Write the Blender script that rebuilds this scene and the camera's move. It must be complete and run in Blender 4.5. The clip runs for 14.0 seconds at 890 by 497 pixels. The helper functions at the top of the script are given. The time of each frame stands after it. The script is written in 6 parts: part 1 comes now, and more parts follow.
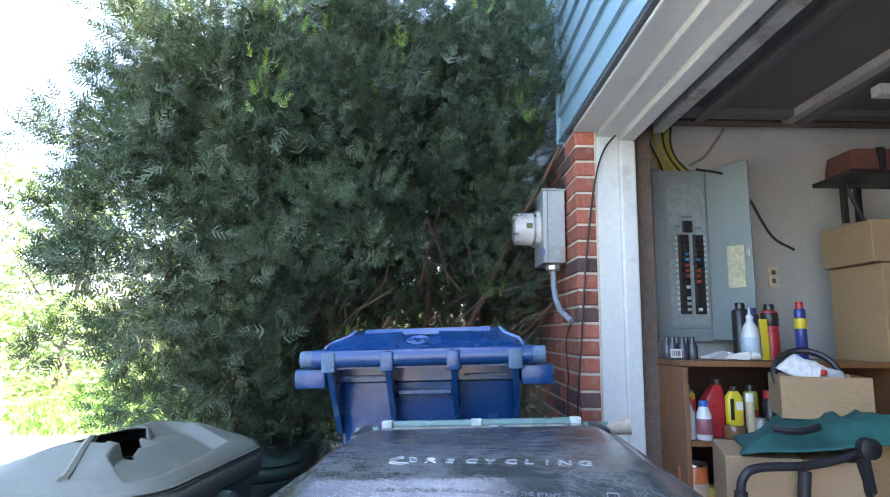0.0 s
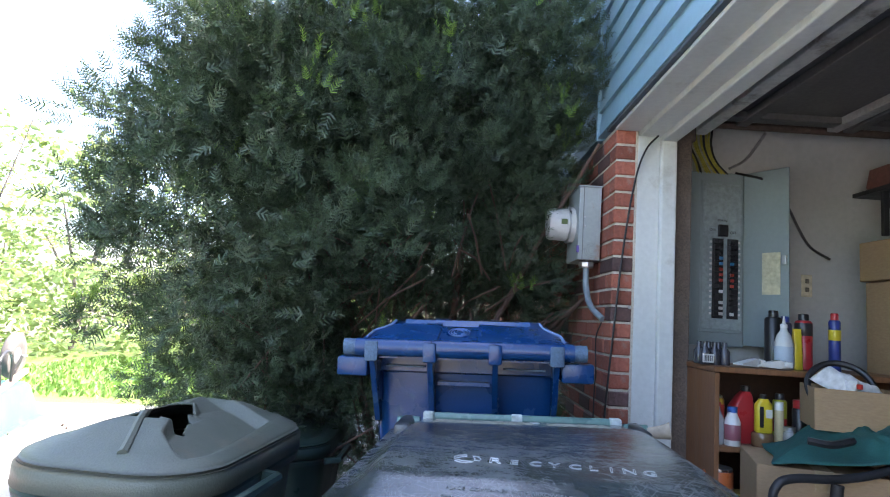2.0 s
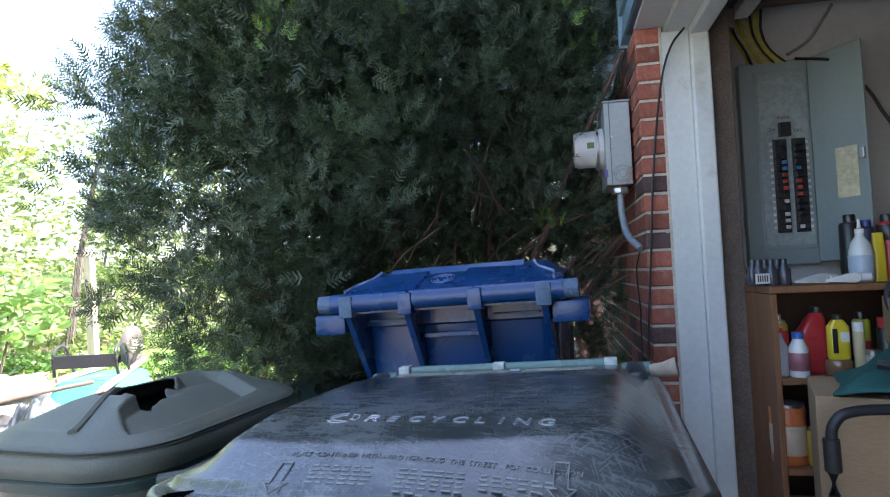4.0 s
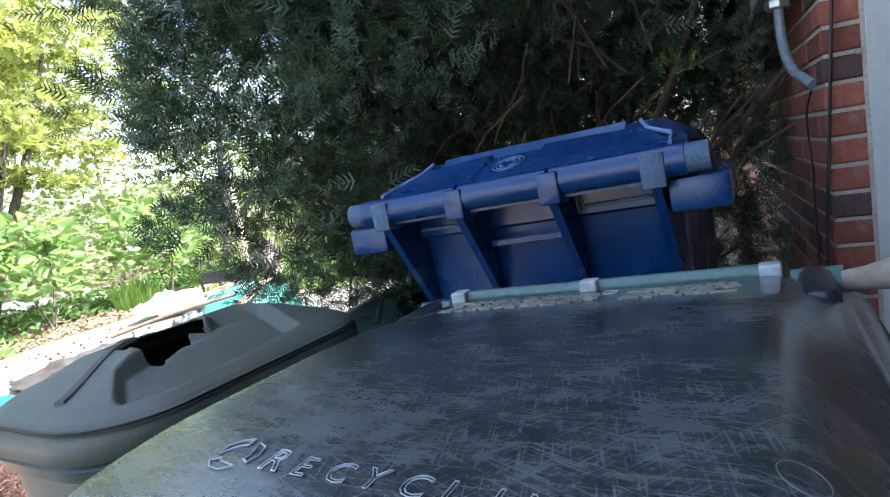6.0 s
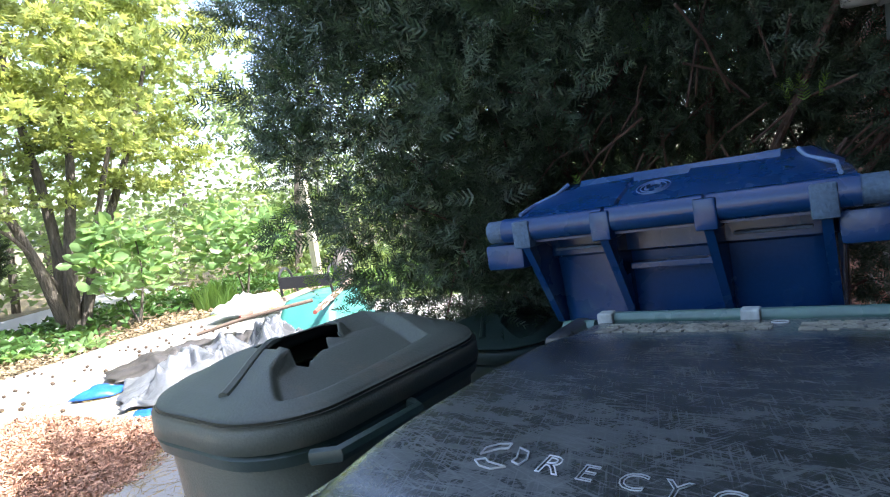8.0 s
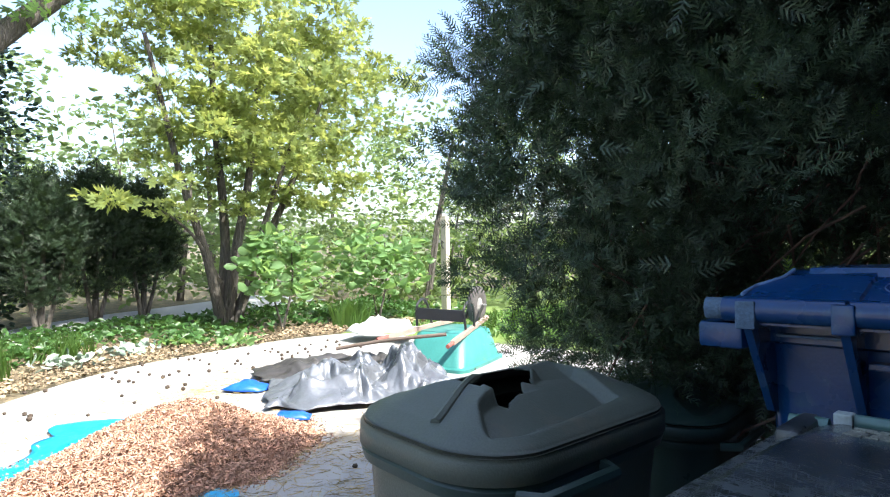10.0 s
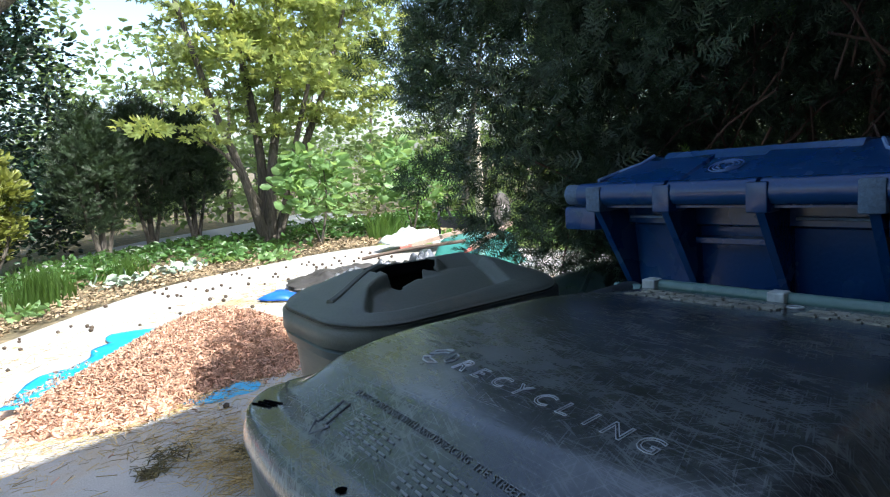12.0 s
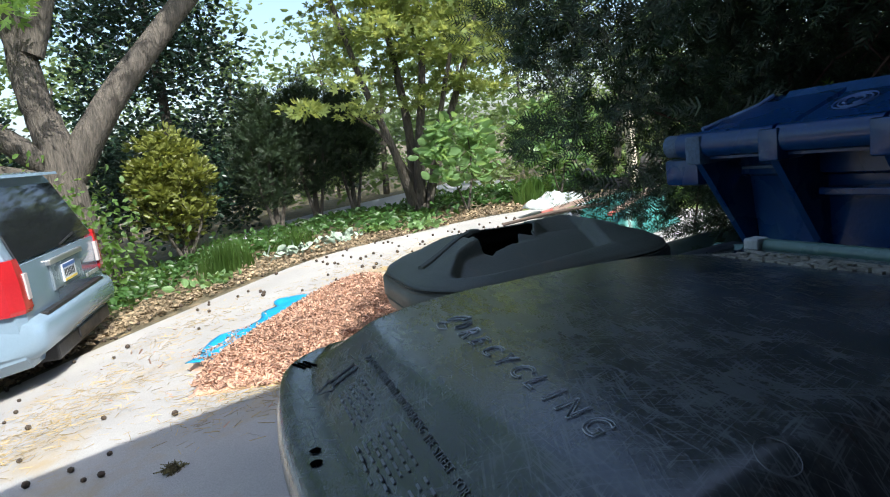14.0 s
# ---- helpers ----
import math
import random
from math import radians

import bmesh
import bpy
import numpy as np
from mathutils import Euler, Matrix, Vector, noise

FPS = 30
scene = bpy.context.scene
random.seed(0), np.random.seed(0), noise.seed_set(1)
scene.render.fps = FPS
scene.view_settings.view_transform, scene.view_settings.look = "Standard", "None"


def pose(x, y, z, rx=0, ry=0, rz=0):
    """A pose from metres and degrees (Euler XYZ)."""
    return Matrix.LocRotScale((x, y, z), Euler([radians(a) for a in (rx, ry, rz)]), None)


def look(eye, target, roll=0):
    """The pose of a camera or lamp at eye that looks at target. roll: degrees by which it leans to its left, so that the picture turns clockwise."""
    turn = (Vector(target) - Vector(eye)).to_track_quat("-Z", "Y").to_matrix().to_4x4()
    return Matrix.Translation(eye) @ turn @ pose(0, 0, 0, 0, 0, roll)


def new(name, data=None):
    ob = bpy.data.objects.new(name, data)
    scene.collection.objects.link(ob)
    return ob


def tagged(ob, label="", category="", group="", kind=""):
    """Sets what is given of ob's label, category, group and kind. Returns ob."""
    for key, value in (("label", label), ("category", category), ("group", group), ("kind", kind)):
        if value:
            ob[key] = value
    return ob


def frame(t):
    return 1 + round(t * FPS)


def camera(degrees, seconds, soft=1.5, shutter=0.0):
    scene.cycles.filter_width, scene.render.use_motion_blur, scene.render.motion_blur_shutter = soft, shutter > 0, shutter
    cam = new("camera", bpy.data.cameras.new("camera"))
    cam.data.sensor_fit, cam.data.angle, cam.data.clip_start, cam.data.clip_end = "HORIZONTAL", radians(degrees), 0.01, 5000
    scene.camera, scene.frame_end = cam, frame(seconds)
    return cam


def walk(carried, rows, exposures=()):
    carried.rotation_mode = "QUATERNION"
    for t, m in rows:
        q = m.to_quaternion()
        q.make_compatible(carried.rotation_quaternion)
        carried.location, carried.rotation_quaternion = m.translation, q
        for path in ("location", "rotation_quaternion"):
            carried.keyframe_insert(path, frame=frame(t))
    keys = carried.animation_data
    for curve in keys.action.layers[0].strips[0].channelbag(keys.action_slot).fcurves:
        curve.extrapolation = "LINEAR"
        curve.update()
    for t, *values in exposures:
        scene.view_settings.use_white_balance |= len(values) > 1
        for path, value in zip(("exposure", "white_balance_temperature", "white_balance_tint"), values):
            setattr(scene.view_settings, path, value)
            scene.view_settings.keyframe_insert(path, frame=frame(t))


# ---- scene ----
cam = camera(74.00, 14.0, soft=1.1)
PATH = [
    (0, (-0.5749, -2.4022, 1.1270), (-0.5488, -0.4228, 1.4126), 0.56),
    (0.5, (-0.5934, -2.4274, 1.1405), (-0.6187, -0.4438, 1.3949), 1.99),
    (1, (-0.5759, -2.4226, 1.1368), (-0.5942, -0.4392, 1.3932), 2.16),
    (1.5, (-0.6217, -2.4217, 1.1477), (-0.6519, -0.4356, 1.3813), 2.70),
    (2, (-0.6779, -2.4151, 1.1535), (-0.6872, -0.4281, 1.3813), 3.77),
    (2.5, (-0.7071, -2.4009, 1.1609), (-0.8422, -0.4153, 1.3589), 6.58),
    (3, (-0.5519, -2.2927, 1.1754), (-0.7221, -0.3018, 1.2597), 5.41),
    (3.2, (-0.4732, -2.2686, 1.1597), (-0.6568, -0.2790, 1.2473), 2.50),
    (5.3, (-0.2373, -2.0031, 1.1065), (-0.7842, -0.0806, 1.0352), -7.84),
    (5.5, (-0.2051, -1.9349, 1.1092), (-0.8064, -0.0318, 0.9799), -8.81),
    (6, (-0.2913, -1.7473, 1.1106), (-1.1055, 0.0620, 0.8587), -9.13),
    (6.5, (-0.2646, -1.7006, 1.0962), (-1.2161, 0.0364, 0.8181), -10.40),
    (7, (-0.3803, -1.5904, 1.1073), (-1.4146, 0.0740, 0.7074), -10.73),
    (7.5, (-0.3521, -1.6104, 1.1035), (-1.3334, 0.0946, 0.7430), -11.60),
    (8, (-0.4224, -1.8426, 1.1392), (-1.4077, -0.1108, 0.9654), -7.01),
    (8.5, (-0.4575, -1.9377, 1.1473), (-1.4003, -0.1766, 1.0487), -4.39),
    (8.9, (-0.5238, -2.0068, 1.1514), (-1.4289, -0.2237, 1.1141), -0.82),
    (9.2, (-0.5603, -2.0447, 1.1707), (-1.8595, -0.5256, 1.2383), 1.69),
    (11.3, (-0.4434, -1.8990, 1.1633), (-1.7764, -0.4195, 0.9782), -1.27),
    (11.5, (-0.3583, -1.8972, 1.1547), (-1.7191, -0.4472, 0.9407), -0.98),
    (12, (-0.1608, -1.8635, 1.1465), (-1.5956, -0.5030, 0.8458), -2.52),
    (12.5, (-0.1499, -1.8499, 1.1438), (-1.6732, -0.5861, 0.8567), -4.26),
    (13, (-0.1385, -1.8435, 1.1399), (-1.5991, -0.5135, 0.8274), -4.26),
    (13.5, (-0.1523, -1.7932, 1.1362), (-1.7400, -0.6187, 0.8205), -5.71),
    (14, (-0.0855, -1.7248, 1.1285), (-1.8203, -0.8024, 0.7549), -6.64),
]
EXPOSURES = [(0, 3.95, 6470, 17), (0.5, 3.65, 6470, 17), (1.0, 3.45, 6470, 17), (2.0, 3.3, 6470, 17), (3.0, 3.2, 6470, 17), (5.5, 2.85, 6450, 17), (7.0, 2.85, 6400, 15), (8.5, 2.3, 6350, 14),
             (9.2, 2.15, 6300, 12), (11.5, 1.45, 6200, 10), (12.3, 1.72, 6200, 10), (13.4, 1.65, 6200, 10), (14.0, 1.08, 6200, 10)]
walk(cam, [(t, look(eye, target, roll)) for t, eye, target, roll in PATH], EXPOSURES)

# ---- light ----
world = bpy.data.worlds.new("sky")
scene.world = world
world.use_nodes = True
wn = world.node_tree
sky = wn.nodes.new("ShaderNodeTexSky")
sky.sky_type = 'NISHITA'
sky.sun_disc = False
SUN_EL, SUN_AZ = radians(51), math.atan2(0.99, 0.08)
sky.sun_elevation = SUN_EL
sky.sun_rotation = SUN_AZ
sky.dust_density = 3.0
wn.links.new(sky.outputs[0], wn.nodes["Background"].inputs[0])
wn.nodes["Background"].inputs[1].default_value = 0.15
sun = new("sun", bpy.data.lights.new("sun", 'SUN'))
sun.data.energy = 4.2
sun.data.angle = radians(0.55)
sun.data.color = (1.0, 0.95, 0.86)
sun.matrix_world = look((0, 0, 0), (-math.sin(SUN_AZ) * math.cos(SUN_EL), -math.cos(SUN_AZ) * math.cos(SUN_EL), -math.sin(SUN_EL)))

# ---- materials ----
MATS = {}


def material(name, base, rough=0.6, metal=0.0, vary=0.25, scale=6.0, fine=60.0, bump=0.15, dirt=None, dirt_amount=0.3,
             dirt_scale=2.5, per_object=0.0, island=0.0, coat=0.0, depth=0.01, stretch=(1, 1, 1), rough_vary=0.15, spec=0.5):
    if name in MATS:
        return MATS[name]
    m = bpy.data.materials.new(name)
    m.use_nodes = True
    t = m.node_tree
    n, l = t.nodes, t.links
    b = n["Principled BSDF"]
    co = n.new("ShaderNodeTexCoord")
    mp = n.new("ShaderNodeMapping")
    mp.inputs["Scale"].default_value = stretch
    l.new(co.outputs["Object"], mp.inputs[0])
    big, small = n.new("ShaderNodeTexNoise"), n.new("ShaderNodeTexNoise")
    big.inputs["Scale"].default_value, small.inputs["Scale"].default_value = scale, fine
    big.inputs["Detail"].default_value, small.inputs["Detail"].default_value = 5, 4
    l.new(mp.outputs[0], big.inputs[0])
    l.new(mp.outputs[0], small.inputs[0])
    add = n.new("ShaderNodeMath")
    add.operation = 'ADD'
    l.new(big.outputs[0], add.inputs[0])
    l.new(small.outputs[0], add.inputs[1])
    mr = n.new("ShaderNodeMapRange")
    mr.inputs[1].default_value, mr.inputs[2].default_value = 0.7, 1.3
    mr.inputs[3].default_value, mr.inputs[4].default_value = 1 - vary, 1 + vary
    l.new(add.outputs[0], mr.inputs[0])
    val = mr.outputs[0]
    for src, amount in (("obj", per_object), ("isl", island)):
        if amount:
            rn = n.new("ShaderNodeObjectInfo" if src == "obj" else "ShaderNodeNewGeometry")
            r2 = n.new("ShaderNodeMapRange")
            r2.inputs[3].default_value, r2.inputs[4].default_value = 1 - amount, 1 + amount
            l.new(rn.outputs["Random" if src == "obj" else "Random Per Island"], r2.inputs[0])
            mu = n.new("ShaderNodeMath")
            mu.operation = 'MULTIPLY'
            l.new(val, mu.inputs[0])
            l.new(r2.outputs[0], mu.inputs[1])
            val = mu.outputs[0]
    mix = n.new("ShaderNodeVectorMath")
    mix.operation = 'SCALE'
    mix.inputs[0].default_value = base
    l.new(val, mix.inputs["Scale"])
    col = mix.outputs[0]
    if dirt is not None:
        dn = n.new("ShaderNodeTexNoise")
        dn.inputs["Scale"].default_value, dn.inputs["Detail"].default_value = dirt_scale, 8
        dn.inputs["Roughness"].default_value = 0.65
        l.new(mp.outputs[0], dn.inputs[0])
        dr = n.new("ShaderNodeMapRange")
        dr.inputs[1].default_value, dr.inputs[2].default_value = 0.62 - 0.3 * dirt_amount, 0.72
        l.new(dn.outputs[0], dr.inputs[0])
        mc = n.new("ShaderNodeMix")
        mc.data_type = 'RGBA'
        l.new(dr.outputs[0], mc.inputs[0])
        l.new(col, mc.inputs[6])
        mc.inputs[7].default_value = (*dirt, 1)
        col = mc.outputs[2]
    l.new(col, b.inputs["Base Color"])
    rr = n.new("ShaderNodeMapRange")
    rr.inputs[3].default_value, rr.inputs[4].default_value = max(0.03, rough - rough_vary), min(1, rough + rough_vary)
    rr.inputs[1].default_value, rr.inputs[2].default_value = 0.3, 0.7
    l.new(big.outputs[0], rr.inputs[0])
    l.new(rr.outputs[0], b.inputs["Roughness"])
    b.inputs["Metallic"].default_value = metal
    b.inputs["Coat Weight"].default_value = coat
    b.inputs["Specular IOR Level"].default_value = spec
    if bump:
        bp = n.new("ShaderNodeBump")
        bp.inputs["Strength"].default_value, bp.inputs["Distance"].default_value = bump, depth
        l.new(small.outputs[0], bp.inputs["Height"])
        l.new(bp.outputs[0], b.inputs["Normal"])
    MATS[name] = m
    return m


def leaf_material(name, base, through_colour, through_amount=0.4, vary=0.4, rough=0.45):
    """Leaves: a glossy upper side, and light that shines through."""
    m = bpy.data.materials.new(name)
    m.use_nodes = True
    n, l = m.node_tree.nodes, m.node_tree.links
    b = n["Principled BSDF"]
    geo = n.new("ShaderNodeNewGeometry")
    co = n.new("ShaderNodeTexCoord")
    no = n.new("ShaderNodeTexNoise")
    no.inputs["Scale"].default_value = 1.3
    l.new(co.outputs["Object"], no.inputs[0])
    ad = n.new("ShaderNodeMath")
    ad.operation = 'ADD'
    l.new(geo.outputs["Random Per Island"], ad.inputs[0])
    l.new(no.outputs[0], ad.inputs[1])
    mr = n.new("ShaderNodeMapRange")
    mr.inputs[1].default_value, mr.inputs[2].default_value = 0.2, 1.3
    mr.inputs[3].default_value, mr.inputs[4].default_value = 1 - vary, 1 + vary
    l.new(ad.outputs[0], mr.inputs[0])
    outs = []
    for c in (base, through_colour):
        v = n.new("ShaderNodeVectorMath")
        v.operation = 'SCALE'
        v.inputs[0].default_value = c
        l.new(mr.outputs[0], v.inputs["Scale"])
        outs.append(v.outputs[0])
    l.new(outs[0], b.inputs["Base Color"])
    b.inputs["Roughness"].default_value = rough
    tr = n.new("ShaderNodeBsdfTranslucent")
    l.new(outs[1], tr.inputs[0])
    mx = n.new("ShaderNodeMixShader")
    mx.inputs[0].default_value = through_amount
    l.new(b.outputs[0], mx.inputs[1])
    l.new(tr.outputs[0], mx.inputs[2])
    l.new(mx.outputs[0], n["Material Output"].inputs[0])
    return m


def glass_material(name, tint=(0.8, 0.85, 0.85), rough=0.03):
    m = bpy.data.materials.new(name)
    m.use_nodes = True
    b = m.node_tree.nodes["Principled BSDF"]
    b.inputs["Base Color"].default_value = (*tint, 1)
    b.inputs["Roughness"].default_value = rough
    b.inputs["Transmission Weight"].default_value = 1.0
    b.inputs["IOR"].default_value = 1.3
    return m


BRICK = material("brick_red", (0.30, 0.095, 0.06), 0.85, vary=0.25, scale=9, fine=90, bump=0.5, per_object=0.35, dirt=(0.30, 0.22, 0.18), dirt_amount=0.15, dirt_scale=14)
BRICK_DARK = material("brick_flashed", (0.09, 0.05, 0.045), 0.8, vary=0.3, scale=9, fine=90, bump=0.5, per_object=0.3)
MORTAR = material("mortar", (0.50, 0.45, 0.36), 0.95, vary=0.2, scale=12, fine=120, bump=0.6)
SIDING = material("siding_blue_grey", (0.20, 0.33, 0.40), 0.5, vary=0.06, scale=3, fine=40, bump=0.05)
TRIM = material("trim_white_paint", (0.58, 0.60, 0.57), 0.45, vary=0.07, scale=4, fine=50, bump=0.08, dirt=(0.42, 0.42, 0.38), dirt_amount=0.1, dirt_scale=7)
PLASTER = material("garage_wall_paint", (0.43, 0.43, 0.41), 0.8, vary=0.07, scale=2.5, fine=40, bump=0.12, dirt=(0.36, 0.34, 0.31), dirt_amount=0.15)
WOOD_OLD = material("weathered_wood", (0.12, 0.09, 0.07), 0.85, vary=0.35, scale=5, fine=40, bump=0.4, stretch=(4, 0.6, 4))
WOOD_PAINT = material("chipped_white_wood", (0.55, 0.53, 0.47), 0.7, vary=0.15, scale=5, fine=40, bump=0.3, dirt=(0.16, 0.12, 0.09), dirt_amount=0.35, dirt_scale=9)
RUBBER = material("dark_rubber", (0.025, 0.022, 0.02), 0.6, vary=0.3)
CONCRETE = material("garage_floor", (0.28, 0.27, 0.25), 0.85, vary=0.15, scale=3, bump=0.2)
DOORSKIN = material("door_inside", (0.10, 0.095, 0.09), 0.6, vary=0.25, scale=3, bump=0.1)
ASPHALT = material("worn_asphalt", (0.31, 0.305, 0.29), 0.9, vary=0.22, scale=1.2, fine=160, bump=0.45, dirt=(0.33, 0.25, 0.13), dirt_amount=0.28, dirt_scale=1.1)
SOIL = material("leaf_litter_soil", (0.10, 0.085, 0.05), 0.95, vary=0.4, scale=3, fine=70, bump=0.8, dirt=(0.26, 0.20, 0.12), dirt_amount=0.4, dirt_scale=6)
GRASSY = material("lawn_ground", (0.10, 0.15, 0.03), 0.9, vary=0.4, scale=2, fine=60, bump=0.6)
BLUE = material("bin_blue_plastic", (0.004, 0.038, 0.135), 0.26, vary=0.12, scale=6, fine=140, bump=0.06, dirt=(0.03, 0.085, 0.16), dirt_amount=0.10, dirt_scale=7, rough_vary=0.12)
BLUE_WORN = material("bin_blue_worn", (0.07, 0.12, 0.19), 0.7, vary=0.3, scale=25, fine=180, bump=0.3)
# paler blue for the lid's ridge, with the sky's highlight put into the colour
BLUE_GLINT = material("bin_blue_sky_glint", (0.02, 0.07, 0.18), 0.25, vary=0.2, scale=9, fine=140, bump=0.05)
BLACKP = material("bin_black_plastic", (0.022, 0.026, 0.032), 0.36, vary=0.3, scale=5, fine=160, bump=0.05, dirt=(0.075, 0.08, 0.085), dirt_amount=0.40, dirt_scale=6, rough_vary=0.16)
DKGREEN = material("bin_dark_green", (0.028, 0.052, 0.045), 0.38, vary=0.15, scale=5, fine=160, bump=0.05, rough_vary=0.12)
GREYGREEN = material("bin_grey_green", (0.090, 0.105, 0.085), 0.5, vary=0.16, scale=4, fine=220, bump=0.16, dirt=(0.16, 0.13, 0.09), dirt_amount=0.2, dirt_scale=3)
BARGREEN = material("bar_green", (0.09, 0.17, 0.15), 0.3, vary=0.15, scale=9, fine=80, bump=0.03)
SCUFF = material("scuffed_white", (0.80, 0.82, 0.84), 0.6, vary=0.25, scale=30)
CLIP = material("clip_pale", (0.42, 0.46, 0.45), 0.5, vary=0.3, scale=30)
MOULD = material("moulded_text", (0.17, 0.185, 0.19), 0.4, vary=0.3, scale=20)
EMBOSS = material("embossed_grey", (0.52, 0.55, 0.57), 0.45, vary=0.3, scale=20)
LABEL_DIRT = material("weathered_label", (0.27, 0.26, 0.215), 0.8, vary=0.6, scale=30, fine=200, bump=0.3)
GALV = material("grey_painted_steel", (0.33, 0.37, 0.36), 0.45, metal=0.2, vary=0.08, scale=5, bump=0.04, dirt=(0.30, 0.20, 0.13), dirt_amount=0.06, dirt_scale=6)
PANELGREY = material("panel_grey", (0.235, 0.285, 0.29), 0.45, vary=0.05, scale=4, bump=0.03)
METAL = material("bare_metal", (0.55, 0.56, 0.56), 0.35, metal=0.9, vary=0.1)
BLACK = material("black_plastic", (0.018, 0.018, 0.02), 0.45, vary=0.2)
CABLE = material("cable_black", (0.015, 0.014, 0.014), 0.5)


def scuffed_lid():
    """Black plastic worn grey by long scratches in all directions, with a dusty bloom."""
    m = bpy.data.materials.new("lid_scuffed_black")
    m.use_nodes = True
    n, l = m.node_tree.nodes, m.node_tree.links
    b = n["Principled BSDF"]
    co = n.new("ShaderNodeTexCoord")
    total = None
    for k, (turn, sx, sy, lo, hi, gain) in enumerate(((65, 420, 16, 0.56, 0.68, 0.55), (-40, 460, 20, 0.57, 0.69, 0.50), (88, 520, 11, 0.56, 0.68, 0.55), (15, 480, 24, 0.57, 0.69, 0.50), (80, 70, 16, 0.46, 0.74, 0.34), (0, 9, 13, 0.40, 0.72, 0.36), (0, 34, 46, 0.42, 0.76, 0.42), (0, 190, 190, 0.48, 0.80, 0.35))):
        mp = n.new("ShaderNodeMapping")
        mp.inputs["Rotation"].default_value = (0, 0, radians(turn))
        mp.inputs["Scale"].default_value = (1 / sx, 1 / sy, 1)
        mp.vector_type = 'TEXTURE'
        mp.inputs["Location"].default_value = (k * 0.37, k * 0.19, 0)
        l.new(co.outputs["Object"], mp.inputs[0])
        no = n.new("ShaderNodeTexNoise")
        no.inputs["Scale"].default_value, no.inputs["Detail"].default_value = 1.0, 5
        l.new(mp.outputs[0], no.inputs[0])
        r = n.new("ShaderNodeMapRange")
        r.inputs[1].default_value, r.inputs[2].default_value, r.inputs[4].default_value = lo, hi, gain
        l.new(no.outputs[0], r.inputs[0])
        if total is None:
            total = r.outputs[0]
        else:
            a = n.new("ShaderNodeMath")
            a.operation = 'ADD'
            l.new(total, a.inputs[0])
            l.new(r.outputs[0], a.inputs[1])
            total = a.outputs[0]
    # the wear comes in broad patches
    pn = n.new("ShaderNodeTexNoise")
    pn.inputs["Scale"].default_value, pn.inputs["Detail"].default_value = 4.0, 4
    l.new(co.outputs["Object"], pn.inputs[0])
    pr = n.new("ShaderNodeMapRange")
    pr.inputs[1].default_value, pr.inputs[2].default_value, pr.inputs[3].default_value, pr.inputs[4].default_value = 0.35, 0.65, 0.15, 1.0
    l.new(pn.outputs[0], pr.inputs[0])
    mu = n.new("ShaderNodeMath")
    mu.operation = 'MULTIPLY'
    mu.use_clamp = True
    l.new(total, mu.inputs[0])
    l.new(pr.outputs[0], mu.inputs[1])
    mx = n.new("ShaderNodeMix")
    mx.data_type = 'RGBA'
    l.new(mu.outputs[0], mx.inputs[0])
    mx.inputs[6].default_value = (0.016, 0.021, 0.022, 1)
    mx.inputs[7].default_value = (0.16, 0.172, 0.172, 1)
    l.new(mx.outputs[2], b.inputs["Base Color"])
    rr = n.new("ShaderNodeMapRange")
    rr.inputs[3].default_value, rr.inputs[4].default_value = 0.17, 0.46
    l.new(mu.outputs[0], rr.inputs[0])
    l.new(rr.outputs[0], b.inputs["Roughness"])
    bp = n.new("ShaderNodeBump")
    b.inputs["Coat Weight"].default_value, b.inputs["Coat Roughness"].default_value = 0.6, 0.22
    bp.inputs["Strength"].default_value, bp.inputs["Distance"].default_value = 0.12, 0.002
    l.new(total, bp.inputs["Height"])
    l.new(bp.outputs[0], b.inputs["Normal"])
    return m


LID = scuffed_lid()


# ---- building kit ----
def link_mesh(name, bm, mat, parent=None, label="", smooth=False):
    me = bpy.data.meshes.new(name)
    bmesh.ops.recalc_face_normals(bm, faces=bm.faces)
    bm.to_mesh(me)
    bm.free()
    if mat is not None:
        me.materials.append(mat)
    if smooth:
        me.polygons.foreach_set("use_smooth", [True] * len(me.polygons))
        me.set_sharp_from_angle(angle=radians(38))
    ob = new(name, me)
    if parent is not None:
        ob.parent = parent
    if label:
        ob["label"] = label
    return ob


def part(name, bm, mat, parent, label="", smooth=False):
    return link_mesh(name, bm, mat, parent, label, smooth)


def thing(name, m, label, category, group="", kind=""):
    ob = new(name)
    ob.matrix_world = m
    return tagged(ob, label, category, group, kind)


def box(x0, x1, y0, y1, z0, z1, bevel=0.0, bm=None, seg=2):
    own = bmesh.new()
    r = bmesh.ops.create_cube(own, size=1)
    for v in r["verts"]:
        v.co = Vector(((x0 + x1) / 2 + v.co.x * (x1 - x0), (y0 + y1) / 2 + v.co.y * (y1 - y0), (z0 + z1) / 2 + v.co.z * (z1 - z0)))
    if bevel:
        bmesh.ops.bevel(own, geom=own.edges[:], offset=bevel, segments=seg, affect='EDGES', profile=0.5)
    return join(bm, own)


def join(bm, own):
    if bm is None:
        return own
    me = bpy.data.meshes.new("tmp")
    own.to_mesh(me)
    own.free()
    bm.from_mesh(me)
    bpy.data.meshes.remove(me)
    return bm


def moved(bm, m):
    bmesh.ops.transform(bm, matrix=m, verts=bm.verts[:])
    return bm


